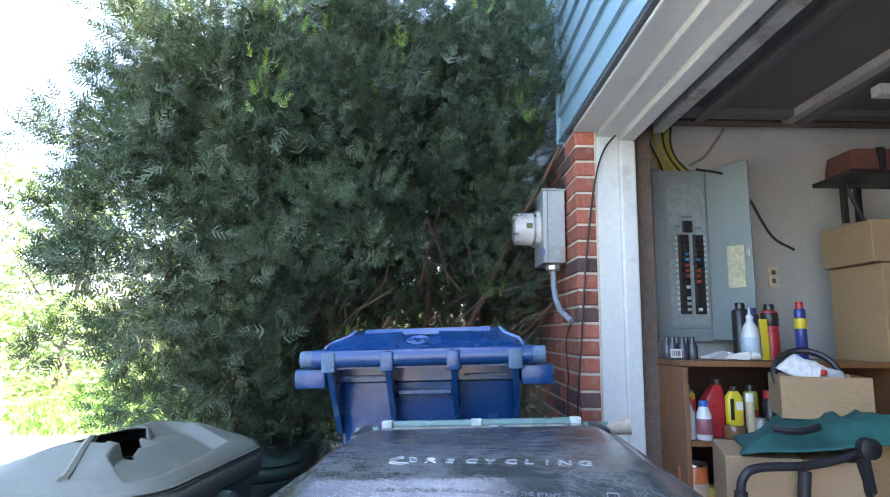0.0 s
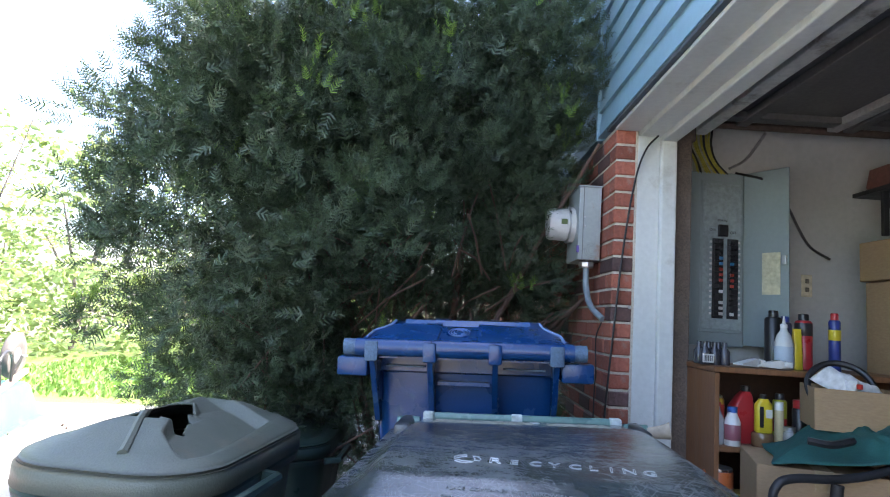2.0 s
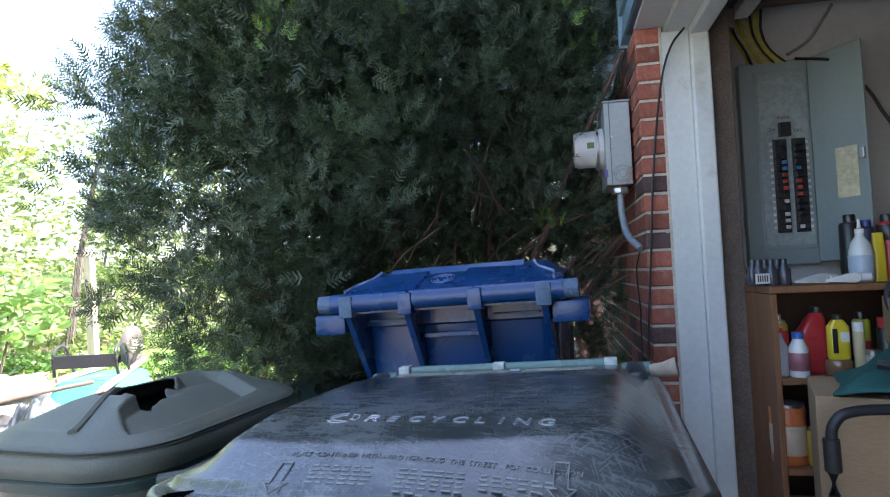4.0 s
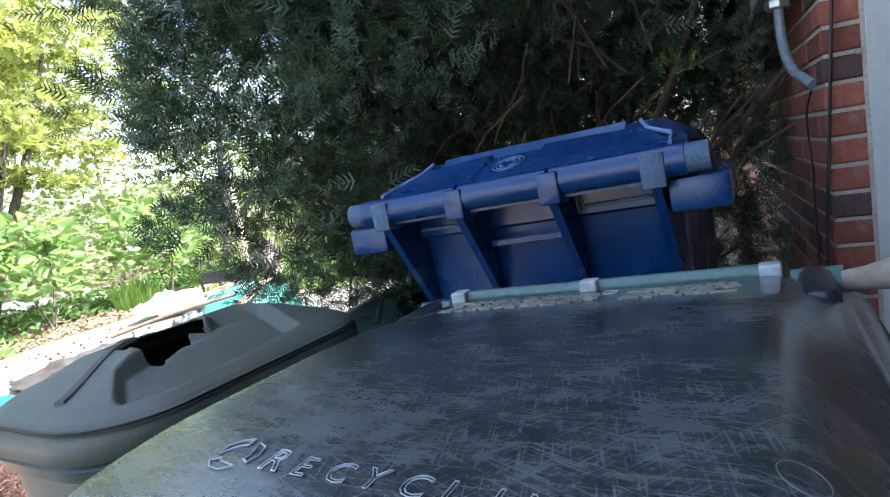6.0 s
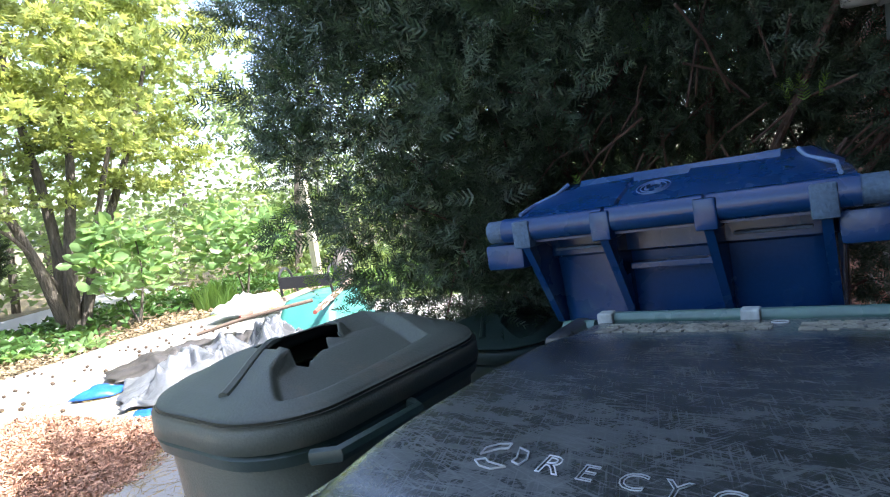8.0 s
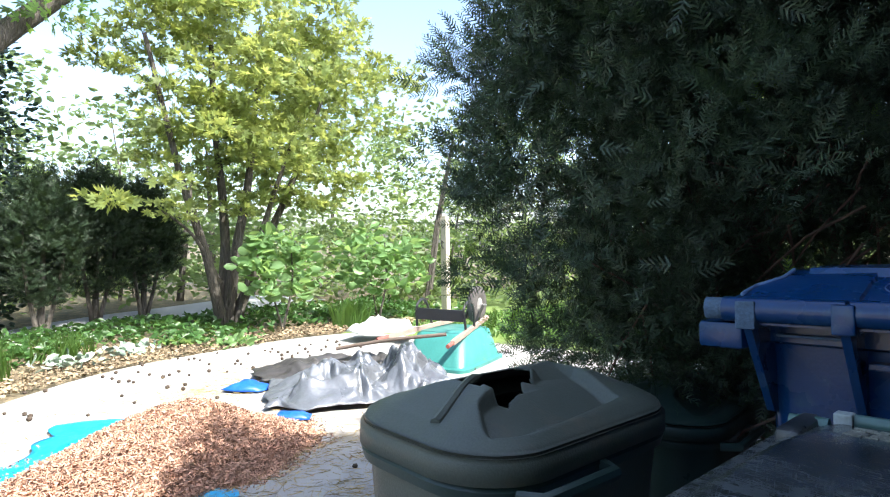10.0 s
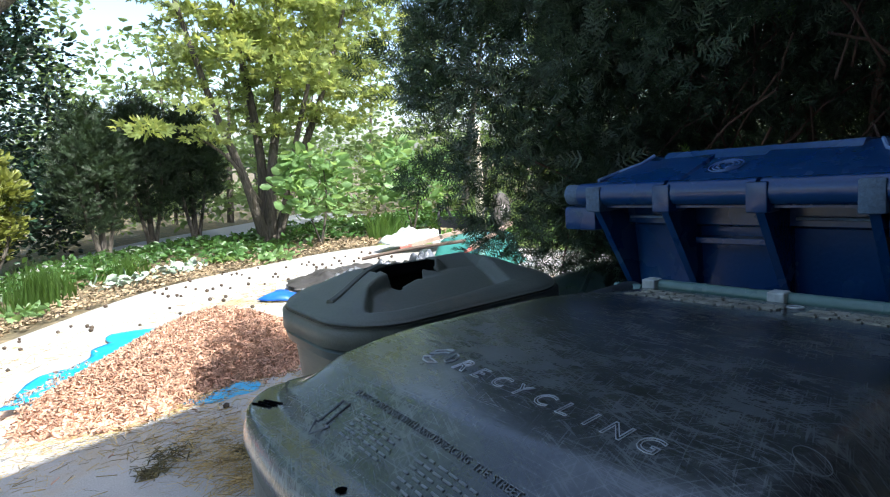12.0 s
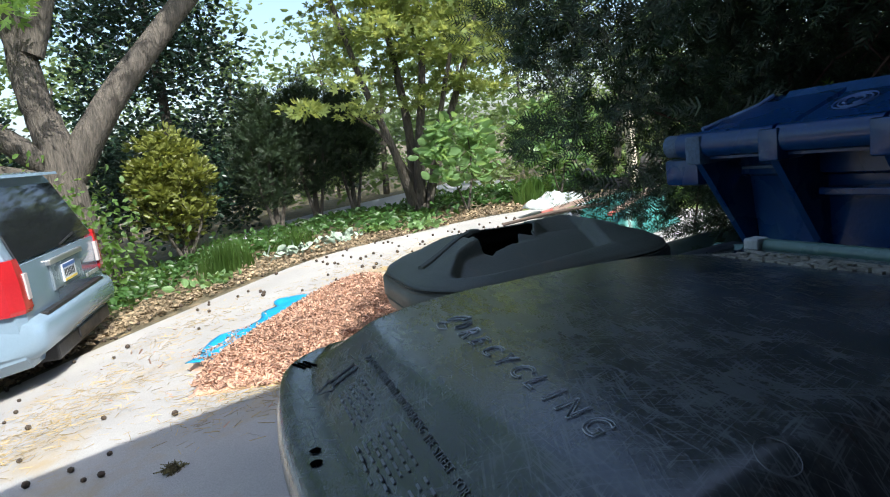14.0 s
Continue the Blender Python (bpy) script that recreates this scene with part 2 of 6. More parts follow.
def loft(rings, caps=True, bm=None, closed=True):
    """Rings of points, each joined to the next."""
    own = bmesh.new()
    vs = [[own.verts.new(p) for p in ring] for ring in rings]
    k = len(vs[0])
    for a, b in zip(vs, vs[1:]):
        for i in range(k if closed else k - 1):
            own.faces.new((a[i], a[(i + 1) % k], b[(i + 1) % k], b[i]))
    if caps and closed:
        own.faces.new(vs[0][::-1])
        own.faces.new(vs[-1])
    return join(bm, own)


def rrect(w, d, r, z, seg=5, cx=0.0, cy=0.0):
    pts = []
    for sx, sy, a0 in ((1, 1, 0), (-1, 1, 90), (-1, -1, 180), (1, -1, 270)):
        for i in range(seg + 1):
            a = radians(a0 + 90 * i / seg)
            pts.append((cx + sx * (w / 2 - r) + r * math.cos(a), cy + sy * (d / 2 - r) + r * math.sin(a), z))
    return pts


def tube(points, radius, seg=8, bm=None, radii=None, caps=True):
    """A round bar along points."""
    pts = [Vector(p) for p in points]
    rings = []
    up = Vector((0, 0, 1))
    for i, p in enumerate(pts):
        d = (pts[min(i + 1, len(pts) - 1)] - pts[max(i - 1, 0)]).normalized()
        a = d.cross(up)
        if a.length < 1e-3:
            a = d.cross(Vector((1, 0, 0)))
        a.normalize()
        b = d.cross(a)
        r = radii[i] if radii else radius
        rings.append([p + a * (r * math.cos(2 * math.pi * k / seg)) + b * (r * math.sin(2 * math.pi * k / seg)) for k in range(seg)])
    return loft(rings, caps, bm)


def turned(profile, seg=16, bm=None):
    """A body of revolution about z from (radius, height) pairs."""
    return loft([[(r * math.cos(2 * math.pi * k / seg), r * math.sin(2 * math.pi * k / seg), z) for k in range(seg)] for r, z in profile], True, bm)


def arc(points, steps=6):
    """A smooth line through points (Catmull-Rom)."""
    p = [Vector(q) for q in points]
    p = [2 * p[0] - p[1]] + p + [2 * p[-1] - p[-2]]
    out = []
    for i in range(1, len(p) - 2):
        for k in range(steps):
            t = k / steps
            out.append(0.5 * ((2 * p[i]) + (p[i + 1] - p[i - 1]) * t + (2 * p[i - 1] - 5 * p[i] + 4 * p[i + 1] - p[i + 2]) * t * t + (3 * p[i] - p[i - 1] - 3 * p[i + 1] + p[i + 2]) * t ** 3))
    out.append(p[-2])
    return out


def prism(outline, axis, a, b, bm=None):
    """A flat outline of (u, v) pairs pushed through along an axis from a to b."""
    def at(u, v, w):
        return {"x": (w, u, v), "y": (u, w, v), "z": (u, v, w)}[axis]
    return loft([[at(u, v, a) for u, v in outline], [at(u, v, b) for u, v in outline]], True, bm)


def lettering(name, text, size, depth, mat, parent, m, label="", outline=False):
    cu = bpy.data.curves.new(name, 'FONT')
    cu.body, cu.size, cu.extrude, cu.align_x, cu.align_y = text, size, depth, 'LEFT', 'BOTTOM_BASELINE'
    if outline:
        cu.fill_mode = 'NONE'
        cu.bevel_depth = size * 0.018
        cu.bevel_resolution = 0
        cu.extrude = 0
    cu.resolution_u = 3
    ob = bpy.data.objects.new(name, cu)
    scene.collection.objects.link(ob)
    dg = bpy.context.evaluated_depsgraph_get()
    me = bpy.data.meshes.new_from_object(ob.evaluated_get(dg))
    bpy.data.objects.remove(ob)
    me.materials.clear()
    me.materials.append(mat)
    o = new(name, me)
    o.parent = parent
    o.matrix_local = m
    if label:
        o["label"] = label
    return o


def raw_mesh(name, verts, faces, mat, parent=None, label="", smooth=False):
    """A mesh from arrays: verts (n, 3) and faces (m, k) with k corners each."""
    me = bpy.data.meshes.new(name)
    n, k = faces.shape
    me.vertices.add(len(verts))
    me.vertices.foreach_set("co", np.ascontiguousarray(verts, dtype=np.float32).ravel())
    me.loops.add(n * k)
    me.loops.foreach_set("vertex_index", np.ascontiguousarray(faces, dtype=np.int32).ravel())
    me.polygons.add(n)
    me.polygons.foreach_set("loop_start", np.arange(0, n * k, k, dtype=np.int32))
    me.polygons.foreach_set("loop_total", np.full(n, k, dtype=np.int32))
    if smooth:
        me.polygons.foreach_set("use_smooth", np.ones(n, dtype=bool))
    me.update(calc_edges=True)
    me.validate()
    if mat is not None:
        me.materials.append(mat)
    ob = new(name, me)
    if parent is not None:
        ob.parent = parent
    if label:
        ob["label"] = label
    return ob


def frames_for(dirs, rng):
    """For each direction a frame of three axes with a chance turn."""
    d = dirs / np.linalg.norm(dirs, axis=1, keepdims=True)
    a = rng.normal(size=d.shape)
    a -= (a * d).sum(1, keepdims=True) * d
    a /= np.linalg.norm(a, axis=1, keepdims=True)
    return np.stack([a, d, np.cross(a, d)], 2)


def scatter(template_v, template_f, places, turns, sizes):
    """Copies of a small template joined into arrays."""
    n, k = len(places), len(template_v)
    v = np.einsum('nij,kj->nki', turns, template_v) * sizes[:, None, None] + places[:, None, :]
    f = template_f[None, :, :] + (np.arange(n) * k)[:, None, None]
    return v.reshape(-1, 3), f.reshape(-1, template_f.shape[1])


LEAF_V = np.array([(0, 0, 0), (0.28, 0.35, 0.10), (0.22, 0.75, 0.08), (0, 1.0, -0.06), (-0.22, 0.75, 0.08), (-0.28, 0.35, 0.10)], float)
LEAF_F = np.array([(0, 1, 2, 3), (0, 3, 4, 5)])


def star_leaf():
    """A maple-like leaf with five points, out of quads."""
    v, f = [(0, 0, 0)], []
    for a, ln in ((-100, 0.55), (-50, 0.85), (0, 1.0), (50, 0.85), (100, 0.55)):
        r = radians(a)
        dx, dy = math.sin(r), math.cos(r)
        i = len(v)
        v += [(dx * ln * 0.45 - dy * 0.16, 0.1 + dy * ln * 0.45 + dx * 0.16, 0.05), (dx * ln, 0.1 + dy * ln, -0.08), (dx * ln * 0.45 + dy * 0.16, 0.1 + dy * ln * 0.45 - dx * 0.16, 0.05)]
        f.append((0, i, i + 1, i + 2))
    return np.array(v, float), np.array(f)


def needle_sprig(count=16, wide=0.045):
    """A shoot with needles on both sides, one long, out of quads."""
    v, f = [], []
    for i in range(count):
        t = i / count
        for s in (-1, 1):
            a = radians(58 - 22 * t)
            ln = 0.30 * (1 - 0.35 * t)
            x0, y0 = 0.0, t * 0.85
            x1, y1 = s * ln * math.sin(a), y0 + ln * math.cos(a)
            z1 = 0.07 * ((i * 7) % 5 - 2) / 2 + 0.04
            k = len(v)
            v += [(x0, y0 - wide / 2, 0), (x0, y0 + wide / 2, 0), (x1, y1 + wide / 3, z1), (x1, y1 - wide / 3, z1)]
            f.append((k, k + 1, k + 2, k + 3))
    k = len(v)
    v += [(-0.012, 0, 0), (0.012, 0, 0), (0.006, 0.95, 0.02), (-0.006, 0.95, 0.02)]
    f.append((k, k + 1, k + 2, k + 3))
    return np.array(v, float), np.array(f)


def height(x, y):
    """The lie of the land: level by the garage, falling away towards the street."""
    s = np.clip((-x - 2.5) * 0.45 + (-y - 0.6) * 0.9, 0, 3.0)
    s = np.where(x > -2.5, np.clip((-y - 0.6) * 0.9, 0, 3.0) * np.clip((-x - 0.8) / 1.7, 0, 1), s)
    return -0.05 * s * s


def yard(x, y):
    """From the yard's plan to the world: bearings fan out from the doorway, distances draw in a little."""
    dx, dy = x + 0.2, y + 2.4
    a = np.degrees(np.arctan2(dx, dy))
    fan = np.where(a < -120, -147.7 + (a + 120) * 0.49, np.where(a > 20, 25.4 + (a - 20) * 0.976, np.where(a < -38, -41.1 + 1.3 * (a + 38), 2.45 + 1.147 * a)))
    r, b = 0.97 * np.hypot(dx, dy), np.radians(fan)
    return -0.304 + r * np.sin(b), -1.927 + r * np.cos(b)


YARD_SIZE, YARD_Z = 1.18, -0.15


def lay_out(obs):
    """Moves things built on the yard's plan, or the corners of spread-out ones, to their places."""
    for ob in obs:
        if ob.matrix_world == Matrix.Identity(4):
            for me in [o.data for o in (ob, *ob.children) if o.type == 'MESH']:
                co = np.empty(len(me.vertices) * 3)
                me.vertices.foreach_get("co", co)
                co = co.reshape(-1, 3)
                co[:, 0], co[:, 1] = yard(co[:, 0], co[:, 1])
                co[:, 2] = YARD_Z + YARD_SIZE * co[:, 2]
                me.vertices.foreach_set("co", co.ravel())
                me.update()
        else:
            p = ob.matrix_world.translation
            x, y = yard(p.x, p.y)
            x2, y2 = yard(p.x - 0.02, p.y + 0.02)
            turn = math.degrees(math.atan2(y2 - y, x2 - x)) - 135
            ob.matrix_world = pose(float(x), float(y), YARD_Z + YARD_SIZE * p.z, 0, 0, turn) @ Matrix.Scale(YARD_SIZE, 4) @ Matrix.Translation(-p) @ ob.matrix_world


# ---- ground ----
def ground_sheet():
    near_x, near_y = np.arange(-16, 8.01, 0.4), np.arange(-12, 14.01, 0.4)
    xs = np.concatenate([[-900, -400, -180, -90, -50, -32, -22], near_x, [14, 25, 60, 180, 500, 900]])
    ys = np.concatenate([[-900, -400, -150, -60, -30, -18], near_y, [18, 26, 40, 80, 200, 500, 900]])
    gx, gy = np.meshgrid(xs, ys)
    gz = height(gx, gy) - 0.03
    v = np.stack([gx, gy, gz], 2).reshape(-1, 3)
    nx, ny = len(xs), len(ys)
    i, j = np.meshgrid(np.arange(nx - 1), np.arange(ny - 1))
    a = (j * nx + i).ravel()
    f = np.stack([a, a + 1, a + nx + 1, a + nx], 1)
    return tagged(raw_mesh("ground", v, f, SOIL, smooth=True), "brown soil with dry leaf litter under the trees", "ground", kind="structure")


def strip(name, left, right, steps, mat, lift, label, category):
    """A sheet between two border lines that follows the land."""
    L, Rr = arc(left, steps), arc(right, steps)
    m = 24
    v = []
    for a, b in zip(L, Rr):
        for k in range(m + 1):
            p = a.lerp(b, k / m)
            v.append((p.x, p.y, float(height(p.x, p.y)) + lift))
    n = len(L)
    f = [(i * (m + 1) + k, i * (m + 1) + k + 1, (i + 1) * (m + 1) + k + 1, (i + 1) * (m + 1) + k) for i in range(n - 1) for k in range(m)]
    return tagged(raw_mesh(name, np.array(v), np.array(f), mat, smooth=True), label, category, kind="structure")


ground_sheet()
strip("driveway", [(-10.5, -14, 0), (-7.3, -5, 0), (-6.1, -1.2, 0), (-6.75, 1.2, 0), (-7.1, 3.2, 0), (-7.0, 4.3, 0)],
      [(0.12, -14, 0), (0.12, -5, 0), (0.12, -1.2, 0), (0.12, 1.09, 0), (-0.7, 3.2, 0), (-1.0, 5.2, 0)], 8, ASPHALT, 0.0,
      "pale worn asphalt driveway strewn with needles", "driveway")
strip("lawn", [(-7.1, 4.1, 0), (-9.5, 9, 0), (-14, 22, 0)], [(-0.8, 4.9, 0), (-0.4, 9, 0), (2, 22, 0)], 8, GRASSY, -0.006, "sunlit green lawn beyond the driveway", "lawn")
strip("path", [(-14, -1.5, 0), (-11.6, 0.2, 0), (-11.6, 3.5, 0), (-13.5, 8, 0)], [(-10.6, -1.9, 0), (-9.9, 1.1, 0), (-10.3, 3.5, 0), (-11.5, 8, 0)], 8,
      material("pale_paving", (0.33, 0.34, 0.36), 0.9, vary=0.12, scale=2, fine=90, bump=0.2), 0.0, "pale grey paved lane behind the shrubs", "path")

lay_out([o for o in scene.objects if o.type == 'MESH' and o.parent is None])

# ---- house ----
COURSE, BR_L, BR_H, BR_D = 0.0677, 0.193, 0.0577, 0.09
TOP = 2.0
OPEN_FAR, OPEN_NEAR = 0.0, -4.9
HOUSE_Y1 = 9.0


def brick_mesh(name, lx, ly, lz, mat):
    me = bpy.data.meshes.new(name)
    bm = box(-lx / 2, lx / 2, -ly / 2, ly / 2, -lz / 2, lz / 2, 0.005, seg=1)
    bm.to_mesh(me)
    bm.free()
    me.materials.append(mat)
    return me


def backing(name, x0, x1, y0, y1, z0, z1, mat, label, category="wall", bevel=0):
    return tagged(link_mesh(name, box(x0, x1, y0, y1, z0, z1, bevel), mat), label, category, kind="structure")


wall_west = backing("wall_west", 0.006, 0.084, 0.006, 2.25, -0.4, TOP, MORTAR, "red brick house wall with pale mortar joints")
backing("wall_west_far", 0.012, 0.084, 2.25, HOUSE_Y1, -0.4, TOP, BRICK, "red brick house wall behind the yew")
backing("wall_inner", 0.084, 7.0, 0.33, 0.45, -0.2, 3.0, PLASTER, "off-white painted garage wall")
backing("wall_garage_far", 6.9, 7.0, -6.5, 0.33, -0.2, 3.0, PLASTER, "off-white painted garage wall")
backing("wall_garage_near", 0.2, 6.9, -6.5, -6.4, -0.2, 3.0, PLASTER, "off-white painted garage wall")
backing("wall_west_near", 0.0, 0.2, -6.5, OPEN_NEAR, -0.4, TOP, BRICK, "red brick wall beside the garage opening")
backing("garage_floor", 0.15, 6.9, -6.4, 0.33, -0.35, -0.138, CONCRETE, "grey concrete garage floor", "floor")
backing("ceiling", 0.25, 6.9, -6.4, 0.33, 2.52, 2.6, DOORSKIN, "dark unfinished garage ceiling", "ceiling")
backing("house_body", 0.2, 7.0, 0.46, HOUSE_Y1, -0.2, 3.3, PLASTER, "inner core of the house behind its walls", "wall")


def siding_wall():
    """Lapped boards from the header up to the eave, each a board of its own."""
    root = backing("wall_siding", 0.02, 0.2, -6.5, HOUSE_Y1, TOP + 0.06, 3.30, SIDING, "blue-grey lapped siding above the garage opening")
    z, i = TOP + 0.012, 0
    while z < 3.25:
        e = 0.118
        bm = bmesh.new()
        bm = prism([(-0.004, z), (-0.022, z), (-0.018, z + 0.004), (-0.004, z + e + 0.02), (0.018, z + e + 0.02), (0.018, z)], "y", -6.5, 0.235)
        part("siding_board", bm, SIDING, root)
        bm = prism([(-0.004, z + 0.3), (-0.022, z + 0.3), (-0.018, z + 0.304), (-0.004, z + 0.3 + e + 0.02), (0.018, z + 0.3 + e + 0.02), (0.018, z + 0.3)], "y", 0.245, HOUSE_Y1)
        if z + 0.3 < 3.2:
            part("siding_board", bm, SIDING, root)
        z += e
    part("corner_board", box(-0.026, 0.02, 0.228, 0.25, TOP + 0.0, 3.3, 0.002), SIDING, root)
    return root


siding_wall()
# drip edge whose dark colour paints the shadow line below the boards
backing("trim_header_outer", -0.016, 0.095, OPEN_NEAR, 0.09, TOP - 0.002, TOP + 0.012, material("shadow_flashing", (0.07, 0.085, 0.10), 0.6), "drip edge under the siding, coloured dark for the shadow there", "trim")
backing("trim_header_soffit", 0.0, 0.10, OPEN_NEAR, 0.012, TOP - 0.018, TOP - 0.003, TRIM, "white painted header board over the opening", "trim", 0.003)
backing("trim_header_jamb", 0.10, 0.185, OPEN_NEAR, 0.02, TOP - 0.04, TOP + 0.05, TRIM, "white painted head jamb", "trim", 0.004)
backing("trim_header_stop", 0.185, 0.25, OPEN_NEAR, 0.02, TOP - 0.062, TOP + 0.05, TRIM, "white painted door stop under the header", "trim", 0.006)
backing("trim_jamb", 0.092, 0.185, -0.004, 0.32, -0.137, TOP - 0.04, TRIM, "white painted side jamb beside the brick", "trim", 0.003)
backing("trim_jamb_stop", 0.185, 0.25, -0.026, 0.32, -0.137, TOP - 0.06, TRIM, "white painted door stop on the jamb", "trim", 0.007)
backing("trim_caulk", 0.083, 0.094, -0.003, 0.01, -0.137, TOP - 0.02, MORTAR, "cracked caulk line along the jamb", "trim", 0.002)
backing("house_roof", -0.45, 7.3, -6.8, HOUSE_Y1 + 0.3, 3.30, 3.45, material("roof_shingle_dark", (0.06, 0.055, 0.05), 0.9), "dark shingled house roof with an eave", "roof")
backing("trim_fascia", -0.47, -0.45, -6.8, HOUSE_Y1 + 0.3, 3.28, 3.47, TRIM, "white fascia board at the eave", "trim")
backing("trim_track_board", 0.252, 0.33, 0.02, 0.32, -0.137, 2.1, WOOD_OLD, "dark weathered timber beside the door track", "trim", 0.004)


# ---- bins ----
def ease(a, lo, hi):
    q = min(1, max(0, (a - lo) / (hi - lo)))
    return q * q * (3 - 2 * q)


LID_HALF = 0.368


def lid_reach(x):
    """Depth of the bowed front edge of the black lid."""
    u = min(1, abs(x) / LID_HALF)
    return 0.912 - 0.050 * u ** 2 - 0.060 * u ** 12


def lid_z(x, y):
    """Top of the black lid: flange, sunken text panel, shoulder, plateau and the dip before the hinge."""
    side = LID_HALF - abs(x)
    front = lid_reach(x) + y
    back = -y
    z = 0.937 + 0.012 * back / 0.912 + 0.004 * ease(side, 0.0, 0.014) * ease(front, 0.0, 0.014)
    rise = ease(side, 0.035, 0.110)
    z += 0.009 * ease(front, 0.050, 0.057) * ease(side, 0.030, 0.040)
    z += rise * 0.032 * min(1, max(0, (front - 0.057) / 0.080))
    q = min(1, max(0, (front - 0.137) / 0.15))
    z += rise * 0.012 * (1 - (1 - q) ** 2) * (0.2 + 0.8 * ease(back, 0.12, 0.45))
    z -= rise * 0.012 * (1 - ease(back, 0.02, 0.34))
    return z - 0.006 * (1 - ease(back, 0.04, 0.26)) * ease(side, 0.05, 0.09)


def on_lid(x, y, turn=0.0, lift=0.0008):
    """A pose that lies on the lid's surface."""
    e = 0.012
    n = Vector((lid_z(x - e, y) - lid_z(x + e, y), lid_z(x, y - e) - lid_z(x, y + e), 2 * e)).normalized()
    a = Vector((math.cos(radians(turn)), math.sin(radians(turn)), 0))
    a = (a - n * a.dot(n)).normalized()
    b = n.cross(a)
    return Matrix(((a.x, b.x, n.x, x), (a.y, b.y, n.y, y), (a.z, b.z, n.z, lid_z(x, y) + lift), (0, 0, 0, 1)))


def lid_outline(grow, z, back=-0.01):
    """The lid's plan as a ring, grown or shrunk, for the rim under it."""
    h = LID_HALF + grow
    pts = [(h, back, z), (h, -0.3, z), (h, -0.6, z)]
    for k in range(25):
        x = h * math.cos(math.pi * k / 24)
        pts.append((x, -(lid_reach(x / h * LID_HALF) + grow), z))
    return pts + [(-h, -0.6, z), (-h, -0.3, z), (-h, back, z)]


def black_bin():
    """Wheeled recycling bin, its hinge to the far side; the origin is on the ground under the hinge."""
    b = thing("recycling_bin", pose(-0.411, -0.826, -0.146, 0, -2.5, -5) @ Matrix.Diagonal((0.93, 0.91, 1.08, 1)), "dark green wheeled bin with a scuffed black recycling lid", "bin")
    D = 0.88
    rings = []
    for z, k in ((0.06, 0.80), (0.10, 0.82), (0.5, 0.9), (0.86, 0.965), (0.93, 0.97)):
        rings.append(rrect(0.69 * k, (D - 0.06) * k, 0.09, z, 6, 0, -D / 2 + 0.03))
    part("body", loft(rings), DKGREEN, b, smooth=True)
    rim = loft([lid_outline(-0.045, 0.850), lid_outline(-0.012, 0.853), lid_outline(-0.002, 0.862), lid_outline(-0.002, 0.900), lid_outline(-0.012, 0.912), lid_outline(-0.03, 0.915), lid_outline(-0.03, 0.925), lid_outline(-0.012, 0.928), lid_outline(-0.008, 0.934), lid_outline(-0.02, 0.940), lid_outline(-0.06, 0.940)])
    part("rim", rim, DKGREEN, b, "glossy dark green rim", smooth=True)
    # the lid is one moulded sheet with a turned-down edge
    nx, ny = 72, 84
    v = []
    for j in range(ny + 1):
        for i in range(nx + 1):
            u = i / nx * 2 - 1
            u = math.copysign(1 - (1 - abs(u)) ** 1.25, u)
            w = 1 - (1 - j / ny) ** 1.2
            x = u * LID_HALF
            y = -0.034 - w * (lid_reach(x) - 0.034)
            z = lid_z(x, y)
            if i in (0, nx) or j == ny:
                z -= 0.020
                x *= 1.006
                y -= 0.003 if j == ny else 0
            v.append((x, y, z))
    f = [(j * (nx + 1) + i, (j + 1) * (nx + 1) + i, (j + 1) * (nx + 1) + i + 1, j * (nx + 1) + i + 1) for j in range(ny) for i in range(nx)]
    v = np.array(v)
    n = len(v)
    low = v.copy()
    low[:, 2] -= 0.006
    f = np.array(f)
    ring = [i for i in range(nx + 1)] + [(j + 1) * (nx + 1) + nx for j in range(ny)] + [ny * (nx + 1) + nx - 1 - i for i in range(nx)] + [(ny - 1 - j) * (nx + 1) for j in range(ny)]
    skirt = np.array([(ring[k], ring[(k + 1) % len(ring)], ring[(k + 1) % len(ring)] + n, ring[k] + n) for k in range(len(ring))])
    lid = raw_mesh("lid", np.concatenate([v, low]), np.concatenate([f, f[:, ::-1] + n, skirt]), LID, b, "scratched black plastic lid with raised lettering", smooth=True)
    # bar at the hinge with its white clips
    def bar(x):
        return (x, 0.0 - 0.02 * x, 0.965)
    part("handle_bar", tube([bar(-0.275), bar(0.272)], 0.0125, 14), BARGREEN, b, "grey-green tubular bar", smooth=True)
    for x in (-0.262, -0.012, 0.258):
        c = bar(x)
        part("clip", box(x - 0.015, x + 0.015, c[1] - 0.024, c[1] + 0.008, 0.953, 0.9790, 0.003), CLIP, b, "pale scuffed clip")
    for x in (-0.322, 0.312):
        part("hinge_arm", box(x - 0.022, x + 0.022, -0.13, 0.03, 0.928, 0.966, 0.012), BLACKP, b, smooth=True)
        part("handle_end", tube([(x - 0.03, 0.0, 0.948), (x + 0.035, 0.0, 0.948)], 0.018, 10), BARGREEN, b, smooth=True)
    part("handle_stub", tube([(0.345, -0.01, 0.948), (0.375, -0.015, 0.951), (0.404, -0.02, 0.956)], 0.02, 10, radii=[0.013, 0.015, 0.020]), material("cork_brown", (0.32, 0.26, 0.2), 0.8), b, "worn bare stub of the handle", smooth=True)
    # raised lettering
    turn = -6.0
    x, y = -0.086, -0.704
    lettering("lettering", "R", 0.037, 0.001, SCUFF, lid, on_lid(x, y, turn), "whitened raised letter R", True)
    x += 0.036
    for ch in "ECYCLING":
        lettering("lettering", ch, 0.031, 0.001, EMBOSS, lid, on_lid(x, y + (x + 0.086) * math.tan(radians(turn)), turn), "", True)
